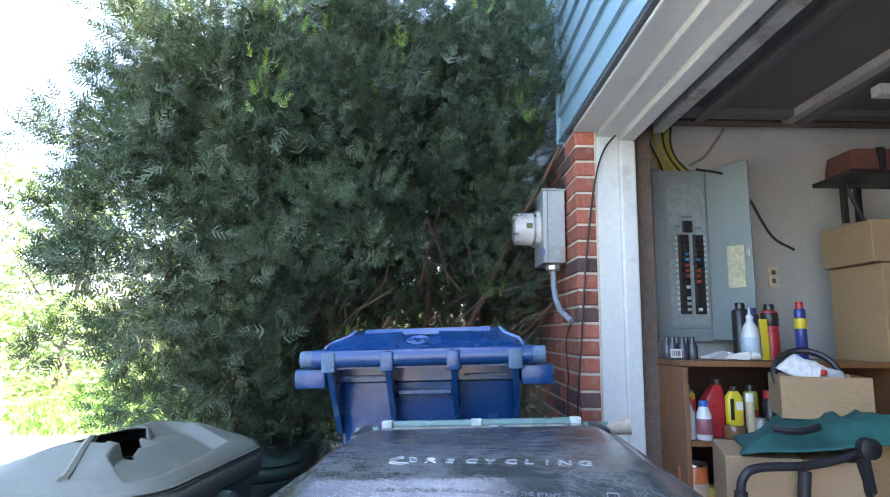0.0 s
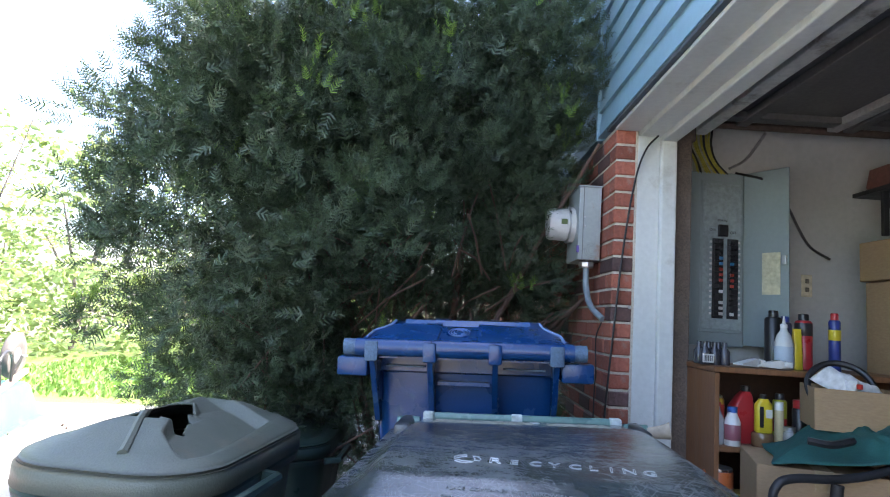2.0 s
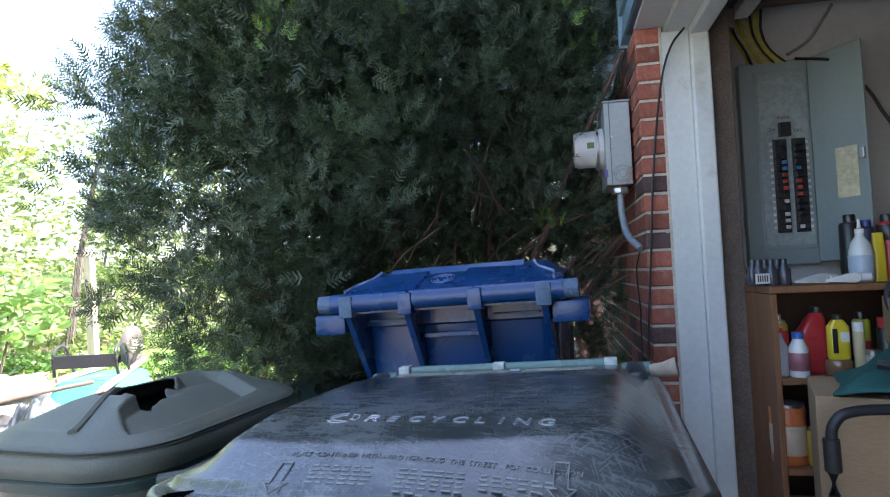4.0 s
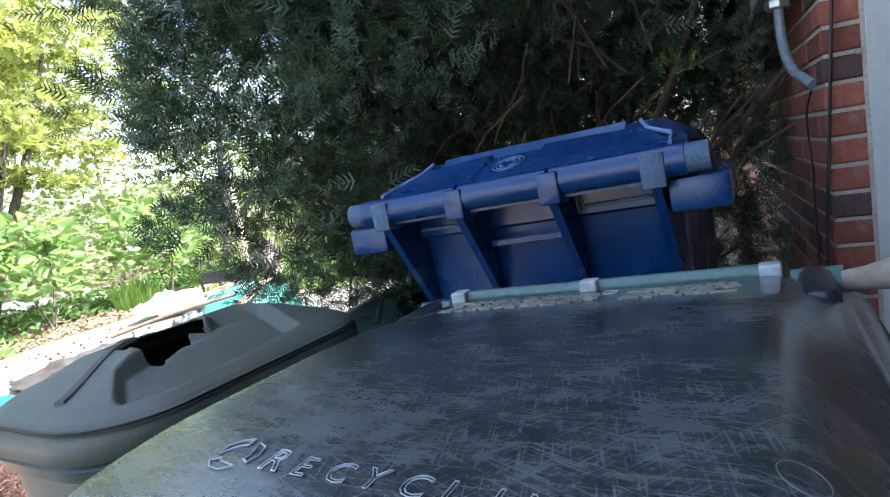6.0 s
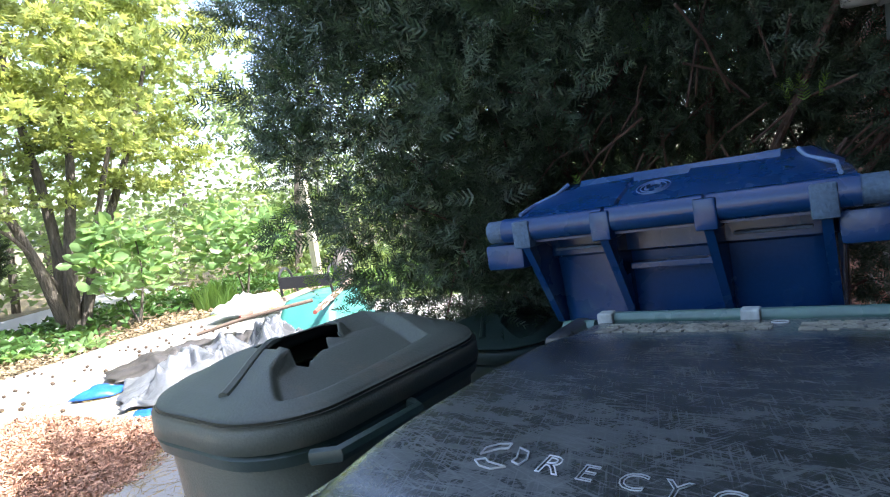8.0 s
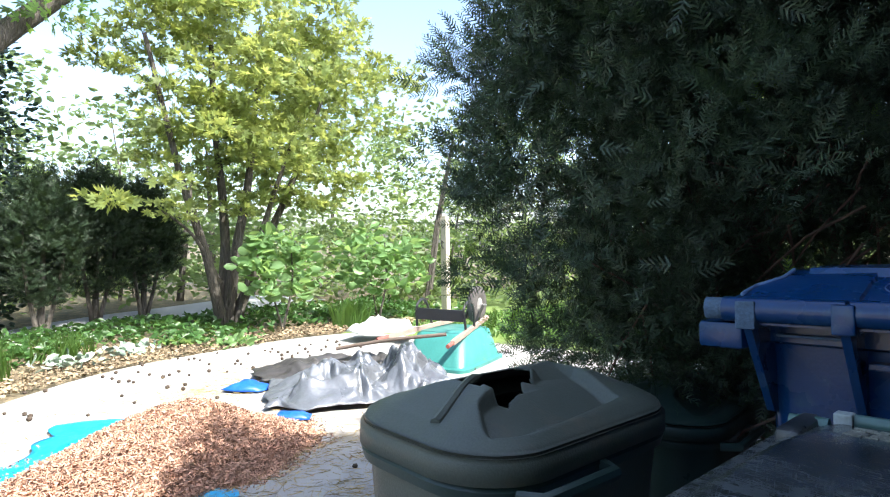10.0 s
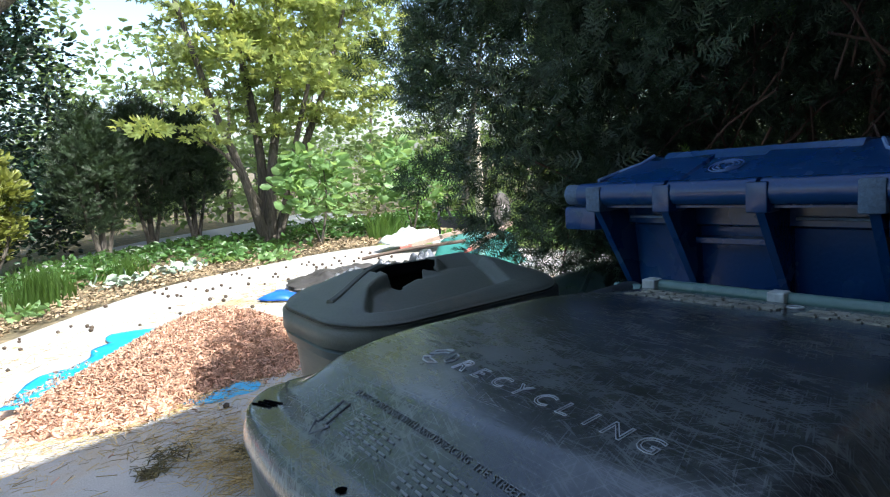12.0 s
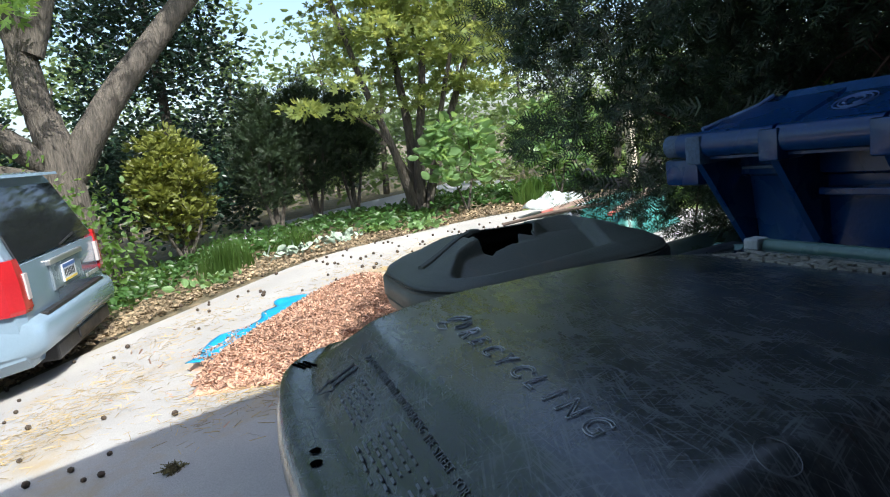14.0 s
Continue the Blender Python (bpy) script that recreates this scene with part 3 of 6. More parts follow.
        x += 0.020 if ch == "I" else 0.0325
    # recycling arrows: three bent bands
    m = on_lid(-0.122, -0.688, turn) @ Matrix.Scale(0.82, 4)
    for k in range(3):
        a = radians(120 * k + 20)
        pts = [Vector((0.030 * math.cos(a + q), 0.027 * math.sin(a + q), 0)) for q in (-0.75, -0.25, 0.3)]
        pts2 = [Vector((0.018 * math.cos(a + q), 0.016 * math.sin(a + q), 0)) for q in (-0.75, -0.25, 0.3)]
        bm = tube(pts, 0.0010, 5)
        bm = tube(pts2, 0.0010, 5, bm)
        tip = Vector((0.026 * math.cos(a + 0.85), 0.023 * math.sin(a + 0.85), 0))
        bm = tube([pts[-1], tip, pts2[-1]], 0.0010, 5, bm)
        bm = tube([pts[0], pts2[0]], 0.0010, 5, bm)
        part("recycling_mark", moved(bm, m), EMBOSS, lid)
    # moulded words on the sunken panel
    words = "PLACE CONTAINER WITH ARROWS FACING THE STREET FOR COLLECTION".split()
    x = -0.150
    for wd in words:
        lettering("lettering", wd, 0.0105, 0.0005, MOULD, lid, on_lid(x, -0.795 - (x + 0.15) * 0.08, -4.6, 0.0006), "moulded instruction line")
        x += 0.0066 * len(wd) + 0.0040
    x = -0.05
    for wd in ("MAX", "LOAD", "RATING:"):
        lettering("lettering", wd, 0.0105, 0.0005, MOULD, lid, on_lid(x, -0.862, -4, 0.0006), "moulded load rating")
        x += 0.0066 * len(wd) + 0.004
    rng = random.Random(4)
    for cx, rows in ((-0.108, 5), (0.010, 6), (0.110, 6)):
        for r in range(rows):
            for k in range(6):
                x0 = cx + k * 0.0145
                part("text_bar", moved(box(0, 0.007 + 0.006 * rng.random(), -0.0011, 0.0011, -0.001, 0.0003), on_lid(x0, -0.811 - r * 0.0066 - (x0 + 0.15) * 0.07, -4)), MOULD, lid)
    for cx in (-0.148, 0.20):
        bm = bmesh.new()
        for a, c in (((-0.008, 0.026), (-0.008, -0.008)), ((0.008, 0.026), (0.008, -0.008)), ((-0.008, 0.026), (0.008, 0.026)), ((-0.008, -0.008), (-0.017, -0.008)), ((0.008, -0.008), (0.017, -0.008)), ((-0.017, -0.008), (0, -0.026)), ((0.017, -0.008), (0, -0.026))):
            bm = tube([(a[0], a[1], 0), (c[0], c[1], 0)], 0.0011, 4, bm)
        part("arrow_mark", moved(bm, on_lid(cx, -0.832, -3)), MOULD, lid)
    # weathered notices before the hinge: rows of small raised words
    for cx, cy, w, rows in ((-0.235, -0.060, 0.25, 8), (0.065, -0.066, 0.145, 8)):
        for r in range(rows):
            x0 = cx
            while x0 < cx + w:
                wl = rng.uniform(0.010, 0.032)
                if rng.random() < 0.86:
                    part("label_bar", moved(box(0, wl, -0.0040, 0.0040, -0.002, 0.0010), on_lid(x0, cy - r * 0.0115 - 0.05 * (x0 - cx), -3)), LABEL_DIRT, lid, "weathered moulded notice")
                x0 += wl + 0.005
    part("ring_mark", moved(tube([(0.013 * math.cos(a), 0.013 * math.sin(a), 0) for a in [2 * math.pi * k / 24 for k in range(25)]], 0.0004, 5), on_lid(0.27, -0.665, 0, 0.0)), MOULD, lid, "scuffed moulded ring")
    part("ring_mark", moved(tube([(0.012 * math.cos(a), 0.012 * math.sin(a), 0) for a in [2 * math.pi * k / 20 for k in range(21)]], 0.0010, 5), on_lid(0.035, -0.062)), EMBOSS, lid)
    # drain holes and slots with thin lips
    hole = material("hole_dark", (0.002, 0.002, 0.002), 0.95, spec=0.0)
    for x, y in ((-0.028, -0.885), (-0.004, -0.889)):
        part("vent_hole", moved(turned([(0.0001, 0.0003), (0.0056, 0.0003)], 16), on_lid(x, y)), hole, lid)
    for k in range(3):
        part("slot", moved(box(-0.017, 0.017, -0.0016, 0.0016, -0.001, 0.0004), on_lid(-0.290, -0.853 + k * 0.0075, 20)), hole, lid)
    for x in (-0.24, 0.24):
        part("wheel", moved(turned([(0.05, -0.03), (0.13, -0.03), (0.14, -0.02), (0.14, 0.02), (0.13, 0.03), (0.05, 0.03)], 24), pose(x, 0.02, 0.14, 0, 90, 0)), RUBBER, b, smooth=True)
    return b


def blue_bin():
    """Large blue wheeled bin, its hinge side towards the street; the origin is under the hinge bar."""
    b = thing("blue_bin", pose(-0.571, -0.740, -0.146, 0, -2.1, -5.5) @ Matrix.Diagonal((0.94, 1, 1.10, 1)), "tall blue plastic wheeled bin with a closed lid", "bin")
    W, D = 0.60, 0.70
    rings = []
    for z, k in ((0.05, 0.78), (0.09, 0.80), (0.6, 0.9), (0.98, 0.97), (1.03, 0.985)):
        rings.append(rrect(W * k, (D - 0.05) * k, 0.05, z, 4, 0, 0.085 + D / 2))
    part("body", loft(rings), BLUE, b, smooth=True)
    part("rim", loft([rrect(W + 0.01, D - 0.05, 0.05, 1.03, 4, 0, 0.08 + D / 2), rrect(W + 0.05, D - 0.03, 0.06, 1.035, 4, 0, 0.08 + D / 2), rrect(W + 0.05, D - 0.03, 0.06, 1.085, 4, 0, 0.08 + D / 2), rrect(W, D - 0.06, 0.05, 1.09, 4, 0, 0.08 + D / 2)]), BLUE, b, smooth=True)
    for s in (-1, 1):
        part("grip_flange", box(min(s * 0.29, s * 0.385), max(s * 0.29, s * 0.385), 0.0, 0.20, 1.025, 1.075, 0.008), BLUE, b, smooth=True)
    # lid: sloped front with two creases, plateau, sloped sides
    def section(y, z, half, drop):
        return [(-half, y, z - drop), (-half * 0.80, y, z), (-half * 0.255, y, z + 0.003), (-half * 0.243, y, z - 0.002), (half * 0.115, y, z - 0.002), (half * 0.127, y, z + 0.003), (half * 0.80, y, z), (half, y, z - drop), (half * 0.9, y, z - drop - 0.03), (-half * 0.9, y, z - drop - 0.03)]
    rings = [section(0.0, 1.108, 0.325, 0.005), section(0.03, 1.125, 0.325, 0.008), section(0.15, 1.160, 0.315, 0.028), section(0.18, 1.168, 0.305, 0.03), section(0.45, 1.175, 0.305, 0.035), section(0.72, 1.15, 0.30, 0.04), section(0.765, 1.10, 0.29, 0.005)]
    lid = part("lid", loft(rings), BLUE, b, "blue lid with a raised centre and creases", smooth=True)
    # sloped strip whose paler blue paints the sky reflected on the ridge
    part("lid_ridge", prism([(0.146, 1.157), (0.168, 1.173), (0.19, 1.1745), (0.19, 1.15)], "x", -0.205, 0.205), BLUE_GLINT, lid, "front edge of the raised centre, paler for its sky highlight")
    for s in (-1, 1):
        part("lid_bead", tube([(s * 0.30, 0.03, 1.126), (s * 0.295, 0.10, 1.140), (s * 0.25, 0.13, 1.155), (s * 0.235, 0.16, 1.170)], 0.004, 6), material("bead_pale_blue", (0.12, 0.2, 0.36), 0.6), lid, "worn pale edge", smooth=True)
    bm = bmesh.new()
    for r in (0.034, 0.026):
        pts = [(r * math.cos(a), r * math.sin(a), 0) for a in [2 * math.pi * k / 24 for k in range(25)]]
        bm = tube(pts, 0.0013, 5, bm)
    for k in range(3):
        a = radians(120 * k + 90)
        bm = tube([(0.017 * math.cos(a - 0.7), 0.017 * math.sin(a - 0.7), 0), (0.018 * math.cos(a), 0.018 * math.sin(a), 0), (0.015 * math.cos(a + 0.6), 0.015 * math.sin(a + 0.6), 0)], 0.002, 5, bm)
    part("recycling_mark", moved(bm, pose(-0.02, 0.088, 1.1425, 16.5)), material("mark_pale_blue", (0.09, 0.16, 0.33), 0.6), lid, "embossed round recycling mark")
    # hinge bar in three pieces with dark joints, and worn ends
    for a, c in ((-0.325, -0.098), (-0.09, 0.09), (0.098, 0.325)):
        part("hinge_tube", tube([(a, 0, 1.10), (c, 0, 1.10)], 0.023, 14), BLUE, b, smooth=True)
    for s in (-1, 1):
        part("bar_end", tube([(s * 0.318, 0, 1.10), (s * 0.362, 0, 1.10)], 0.021, 14), BLUE_WORN, b, "scuffed pale end of the bar", smooth=True)
        part("bar_hole", tube([(s * 0.361, 0, 1.10), (s * 0.3635, 0, 1.10)], 0.015, 12), BLACK, b)
    for x, mat in ((-0.275, BLUE_WORN), (-0.10, BLUE), (0.095, BLUE), (0.275, BLUE_WORN)):
        br = part("bracket", box(x - 0.020, x + 0.020, -0.026, 0.11, 1.066, 1.116, 0.004), mat, b, smooth=True)
        part("gusset", prism([(-0.010, 1.065), (0.17, 1.065), (0.175, 0.885), (0.11, 0.90)], "x", x - 0.008, x + 0.008), BLUE, b)
    for a, c in ((-0.25, -0.125), (0.12, 0.25)):
        part("rib", box(a, c, 0.078, 0.11, 1.046, 1.051, 0.001), BLUE_WORN, b, "worn horizontal rib")
    part("recess_lip", box(-0.085, 0.08, 0.08, 0.12, 1.0, 1.012, 0.002), BLUE, b)
    for s in (-1, 1):
        part("wheel", moved(turned([(0.04, -0.03), (0.13, -0.03), (0.14, 0), (0.13, 0.03), (0.04, 0.03)], 24), pose(s * 0.24, 0.06, 0.14, 0, 90, 0)), RUBBER, b, smooth=True)
    return b


def green_bin(m, label, hole=True, mat=None):
    """Rounded grey-green bin with a domed lid; a V-shaped ridge and a bitten hole in the lid."""
    b = thing("garbage_bin", m, label, "bin", "grey-green bins")
    mat = mat or GREYGREEN
    L, Wd = 0.76, 0.50
    rings = []
    for z, k in ((0.04, 0.12), (0.042, 0.76), (0.08, 0.78), (0.5, 0.87), (0.80, 0.95)):
        rings.append(rrect(Wd * k, L * k, 0.16 * k, z, 7))
    body = part("body", loft(rings, caps=False), mat, b, smooth=True)
    part("rim", loft([rrect(Wd * 0.95, L * 0.95, 0.152, 0.80, 8), rrect(Wd, L, 0.165, 0.805, 8), rrect(Wd + 0.012, L + 0.012, 0.17, 0.825, 8), rrect(Wd - 0.01, L - 0.01, 0.165, 0.84, 8), rrect(Wd - 0.05, L - 0.05, 0.15, 0.84, 8)], caps=False), DKGREEN, b, "dark green rim", smooth=True)
    v = []

    def inside(x, y, inset):
        qx, qy = abs(x) - (Wd / 2 - 0.17), abs(y) - (L / 2 - 0.17)
        d = math.hypot(max(qx, 0), max(qy, 0)) + min(max(qx, qy), 0) - 0.17
        return -d - inset

    def step(a, lo, hi):
        q = min(1, max(0, (a - lo) / (hi - lo)))
        return q * q * (3 - 2 * q)

    def top(x, y):
        d = inside(x, y, 0)
        z = 0.885 + 0.022 * math.sqrt(min(1, max(0, d) / 0.05)) + 0.056 * step(d, 0.01, 0.24)
        # sunken flat beside the hole, with a sharp step along its near side
        q = y + 0.22 + 0.75 * (x - 0.06)
        wedge = ease(x - 0.02 + 0.25 * y, 0.0, 0.014) * ease(q, 0.0, 0.014) * (1 - ease(y + 0.2 * x, 0.17, 0.20))
        z -= 0.030 * wedge * ease(d, 0.03, 0.08)
        return z

    def holed(x, y):
        if not hole:
            return False
        px, py = x - 0.005, y + 0.075
        p2, q2 = px * 0.93 + 0.37 * py, py * 0.93 - 0.37 * px
        return abs(p2) < 0.052 + 0.005 * math.sin(38 * q2) + 0.002 * math.sin(110 * q2) and -0.100 < q2 + 0.006 * math.sin(70 * p2) < 0.110
    K = 60
    faces = []
    outline = rrect(Wd, L, 0.17, 0, 34)
    n = len(outline)
    for k in range(K + 1):
        s = 1 - k / K
        s = s ** 0.8
        for (x, y, _) in outline:
            v.append((x * s, y * s, top(x * s, y * s)))
    for k in range(K):
        for i in range(n):
            q = (k * n + i, k * n + (i + 1) % n, (k + 1) * n + (i + 1) % n, (k + 1) * n + i)
            cx = sum(v[a][0] for a in q) / 4
            cy = sum(v[a][1] for a in q) / 4
            if not holed(cx, cy):
                faces.append(q)
    v = np.array(v)
    # rolled edge down to the rim
    o = np.array(outline)
    skirt1 = o.copy() * [1.012, 1.012, 1]
    skirt1[:, 2] = 0.872
    skirt2 = o.copy() * [1.015, 1.015, 1]
    skirt2[:, 2] = 0.835
    base_i = len(v)
    v = np.concatenate([v, skirt1, skirt2])
    for i in range(n):
        faces.append((i, (i + 1) % n, base_i + (i + 1) % n, base_i + i))
        faces.append((base_i + i, base_i + (i + 1) % n, base_i + n + (i + 1) % n, base_i + n + i))
    lid = raw_mesh("lid", v, np.array(faces), mat, b, "dusty domed lid with a ragged hole" if hole else "dusty domed lid", smooth=True)
    so = lid.modifiers.new("thickness", 'SOLIDIFY')
    so.thickness = 0.006
    part("lid_ridge", tube([(0.05 - 0.39 * q, -0.33 + q, top(0.05 - 0.39 * q, -0.33 + q) - 0.004) for q in (0.0, 0.02, 0.06, 0.1, 0.14, 0.18, 0.21)], 0.011, 8, radii=[0.013, 0.013, 0.012, 0.012, 0.011, 0.011, 0.008]), mat, lid, smooth=True)
    part("grip_bar", tube([(0.25, -0.30, 0.82), (0.30, -0.28, 0.825), (0.305, -0.05, 0.825), (0.26, -0.02, 0.82)], 0.014, 8), DKGREEN, b, smooth=True)
    if hole:
        dark = material("bin_hole_dark", (0.006, 0.006, 0.005), 0.95)
        ang = [(-0.045, -0.05), (0.0, -0.06), (0.04, -0.045), (0.045, 0.02), (0.02, 0.06), (-0.035, 0.055), (-0.05, 0.0)]
        bm = prism([(x - 0.04, 0.70 + z) for x, z in ang], "y", -0.352, -0.31)
        part("side_hole", bm, dark, b, "gnawed dark hole in the side")
        part("side_hole_scrap", prism([(x * 0.5 - 0.03, 0.675 + z * 0.4) for x, z in ang], "y", -0.3535, -0.33), material("leaf_scrap", (0.3, 0.22, 0.14), 0.9), b, "dry leaves inside the hole")
    return b


black_bin()
blue_bin()
green_bin(pose(-1.344, -0.822, -0.147, 0, 0, -6.5) @ Matrix.Diagonal((0.95, 0.93, 1.065, 1)), "dusty grey-green bin with a gnawed hole in its lid", True)
# same kind of bin; its darker plastic paints in the shade of the yew
green_bin(pose(-1.323, 0.144, -0.147, 0, 0, 0.5) @ Matrix.Diagonal((0.95, 0.98, 0.90, 1)), "dark green bin under the yew branches, their shade put into its colour", False, DKGREEN)


# ---- plants ----
BARK = material("bark_grey_brown", (0.085, 0.075, 0.062), 0.95, vary=0.55, scale=3, fine=9, bump=1.0, depth=0.04, stretch=(6, 6, 1))
BARK_YEW = material("bark_red_brown", (0.12, 0.075, 0.055), 0.9, vary=0.3, scale=8, fine=50, bump=0.6, stretch=(3, 3, 0.7))
YEW = leaf_material("yew_needles", (0.046, 0.072, 0.042), (0.07, 0.12, 0.02), 0.15, 0.65, 0.48)
YEW_TIP = leaf_material("yew_new_growth", (0.12, 0.21, 0.04), (0.2, 0.32, 0.04), 0.4, 0.3, 0.45)
MAPLE = leaf_material("maple_leaves", (0.13, 0.175, 0.055), (0.36, 0.40, 0.10), 0.5, 0.4, 0.5)
OAKLEAF = leaf_material("fresh_green_leaves", (0.08, 0.15, 0.04), (0.22, 0.34, 0.06), 0.5, 0.4, 0.45)
HOLLY = leaf_material("holly_leaves", (0.02, 0.045, 0.028), (0.03, 0.06, 0.02), 0.12, 0.5, 0.3)
ARBOR = leaf_material("arborvitae_sprays", (0.018, 0.035, 0.016), (0.04, 0.07, 0.012), 0.2, 0.5, 0.6)
PIERIS = leaf_material("bronze_green_leaves", (0.13, 0.15, 0.035), (0.24, 0.26, 0.04), 0.35, 0.4, 0.4)
IVY = leaf_material("ivy_leaves", (0.035, 0.085, 0.022), (0.10, 0.18, 0.025), 0.3, 0.5, 0.4)
BROAD = leaf_material("broad_pale_leaves", (0.13, 0.23, 0.09), (0.28, 0.42, 0.12), 0.45, 0.25, 0.45)
WOODS = leaf_material("woodland_leaves", (0.10, 0.15, 0.06), (0.27, 0.34, 0.11), 0.5, 0.45, 0.5)
GRASS = leaf_material("grass_blades", (0.09, 0.17, 0.045), (0.18, 0.30, 0.05), 0.35, 0.3, 0.5)


def limb(points, r0, r1, seg=8, bm=None, wobble=0.0, seed=0):
    rng = random.Random(seed)
    pts = arc(points, 5)
    pts = [p + Vector((rng.uniform(-1, 1), rng.uniform(-1, 1), 0)) * wobble for p in pts]
    n = len(pts)
    return tube(pts, r0, seg, bm, [r0 + (r1 - r0) * (i / (n - 1)) ** 0.8 for i in range(n)])


def clump_points(rng, centres, radius, per, flat=0.7):
    """Places spread round centres, and the directions outwards from them."""
    n = len(centres)
    d = rng.normal(size=(n * per, 3))
    d /= np.linalg.norm(d, axis=1, keepdims=True)
    r = rng.random(n * per) ** 0.45
    off = d * r[:, None] * np.repeat(radius, per)[:, None] * [1, 1, flat]
    return np.repeat(centres, per, 0) + off, d


def in_blobs(rng, n, blobs, shell=0.0):
    """n places inside a union of ellipsoids ((centre), (radii)); shell keeps them towards the skin."""
    out = []
    vol = np.array([b[1][0] * b[1][1] * b[1][2] for b in blobs]) ** 0.8
    vol = vol / vol.sum()
    for k in range(n):
        c, r = blobs[rng.choice(len(blobs), p=vol)]
        d = rng.normal(size=3)
        d /= np.linalg.norm(d)
        out.append(np.array(c) + d * np.array(r) * (shell + (1 - shell) * rng.random() ** 0.5))
    return np.array(out)


def foliage(name, parent, mat, template, places, dirs, sizes, rng, label=""):
    tv, tf = template
    v, f = scatter(tv, tf, places, frames_for(dirs, rng), sizes)
    return raw_mesh(name, v, f, mat, parent, label)


def yew():
    rng = np.random.default_rng(11)
    t = thing("yew_bush", pose(-0.792, 0.730, -0.16) @ Matrix.Scale(1.06, 4), "large dark green yew bush with bright new shoots", "bush")
    o = np.array([-0.8, 0.75, 0])
    blobs = [((-1.0, 0.95, 1.75), (0.95, 0.90, 1.80)), ((-1.42, 0.06, 1.64), (0.68, 0.62, 0.88)), ((-1.36, 0.16, 2.5), (0.60, 0.6, 0.9)),
             ((-0.38, 0.62, 2.15), (0.34, 0.42, 1.15)), ((-1.42, 0.46, 0.95), (0.46, 0.50, 0.56)), ((-0.7, 0.35, 2.5), (0.7, 0.5, 0.9)), ((-0.9, 0.9, 3.2), (0.9, 0.7, 0.6)), ((-1.0, 1.6, 1.9), (0.95, 0.5, 1.7)),
             ((-0.45, 0.85, 1.0), (0.42, 0.35, 0.7)), ((-0.98, 0.22, 0.72), (0.2, 0.2, 0.3)), ((-1.62, 0.10, 2.0), (0.42, 0.45, 0.4))]
    c = in_blobs(rng, 2000, blobs, 0.35)
    # an open heart low in the middle, where the stems show
    hollow = (np.abs(c[:, 0] + 0.72) < 0.42) & (c[:, 2] < 1.35) & (rng.random(len(c)) < 0.55)
    c = c[~hollow]
    c = c[~((c[:, 0] > -0.34) & (c[:, 2] < 1.4) & (c[:, 1] < 0.6))]
    c = c[(c[:, 2] > 0.25) & ~((c[:, 1] < 0.02) & (c[:, 0] > -1.02) & (c[:, 2] < 1.35)) & (c[:, 0] < -0.06) & (c[:, 2] < 2.9 - 0.25 * np.abs(c[:, 0] + 0.9))]
    rad = rng.uniform(0.07, 0.15, len(c))
    p, d = clump_points(rng, c, rad, 38, 0.75)
    core = np.array([-0.8, 0.95, 1.2])
    out = p - core
    out /= np.linalg.norm(out, axis=1, keepdims=True)
    d = d * 0.8 + out * 0.7 + [0, -0.1, 0.25]
    ok = (p[:, 0] < -0.03) & ~((p[:, 0] > -1.0) & (p[:, 1] < -0.03) & (p[:, 2] < 1.28))
    p, d = p[ok], d[ok]
    foliage("crown", t, YEW, needle_sprig(6, 0.065), p - o, d, rng.uniform(0.050, 0.088, len(p)), rng, "dense flat dark needles")
    # coarse dense foliage in the depth of the bush
    q = in_blobs(rng, 27000, [(b[0], [r * 0.86 for r in b[1]]) for b in blobs], 0.0)
    low = (np.abs(q[:, 0] + 0.72) < 0.36) & (q[:, 1] < 0.85) & (q[:, 2] < 1.30)
    q = q[~low & ~((q[:, 0] > -0.4) & (q[:, 2] < 1.45) & (q[:, 1] < 0.6)) & (q[:, 2] > 0.3) & (q[:, 2] < 2.75) & (q[:, 0] < -0.12) & ~((q[:, 0] > -1.05) & (q[:, 1] < 0.1) & (q[:, 2] < 1.35))]
    foliage("inner_foliage", t, YEW, needle_sprig(6, 0.075), q - o, rng.normal(size=q.shape) + [0, -0.2, 0.3], rng.uniform(0.065, 0.105, len(q)), rng, "dark shaded needles within the bush")["kind"] = "stuff"
    # new shoots in bright tufts
    skin = in_blobs(rng, 150, blobs, 0.97)
    skin = skin[(skin[:, 1] < 0.55) & (skin[:, 2] > 0.9) & (skin[:, 2] < 2.6) & (skin[:, 0] < -0.08)]
    sp, sd = clump_points(rng, skin, np.full(len(skin), 0.07), 7, 0.8)
    foliage("new_growth", t, YEW_TIP, needle_sprig(6, 0.08), sp - o, sd * 0.5 + [0, -0.25, 0.8], rng.uniform(0.045, 0.07, len(sp)), rng, "bright yellow-green young shoots")
    for k in range(13):
        a = -0.2 + k * 0.5
        top = Vector((-0.85 + 0.95 * math.cos(a * 1.3), 0.8 + 0.55 * math.sin(a * 2.1), 1.5 + 1.3 * ((k * 7) % 5) / 5))
        foot = Vector((-0.8 + 0.14 * math.cos(k), 0.75 + 0.12 * math.sin(k * 2), 0.0))
        mid = foot.lerp(top, 0.5) + Vector((0, 0, 0.25))
        part("stem", moved(limb([foot, foot.lerp(mid, 0.5) + Vector((0, 0, 0.06)), mid, top], 0.032, 0.007, 7, None, 0.012, k), pose(*(-o))), BARK_YEW, t, smooth=True)
    bm = None
    rr = random.Random(5)
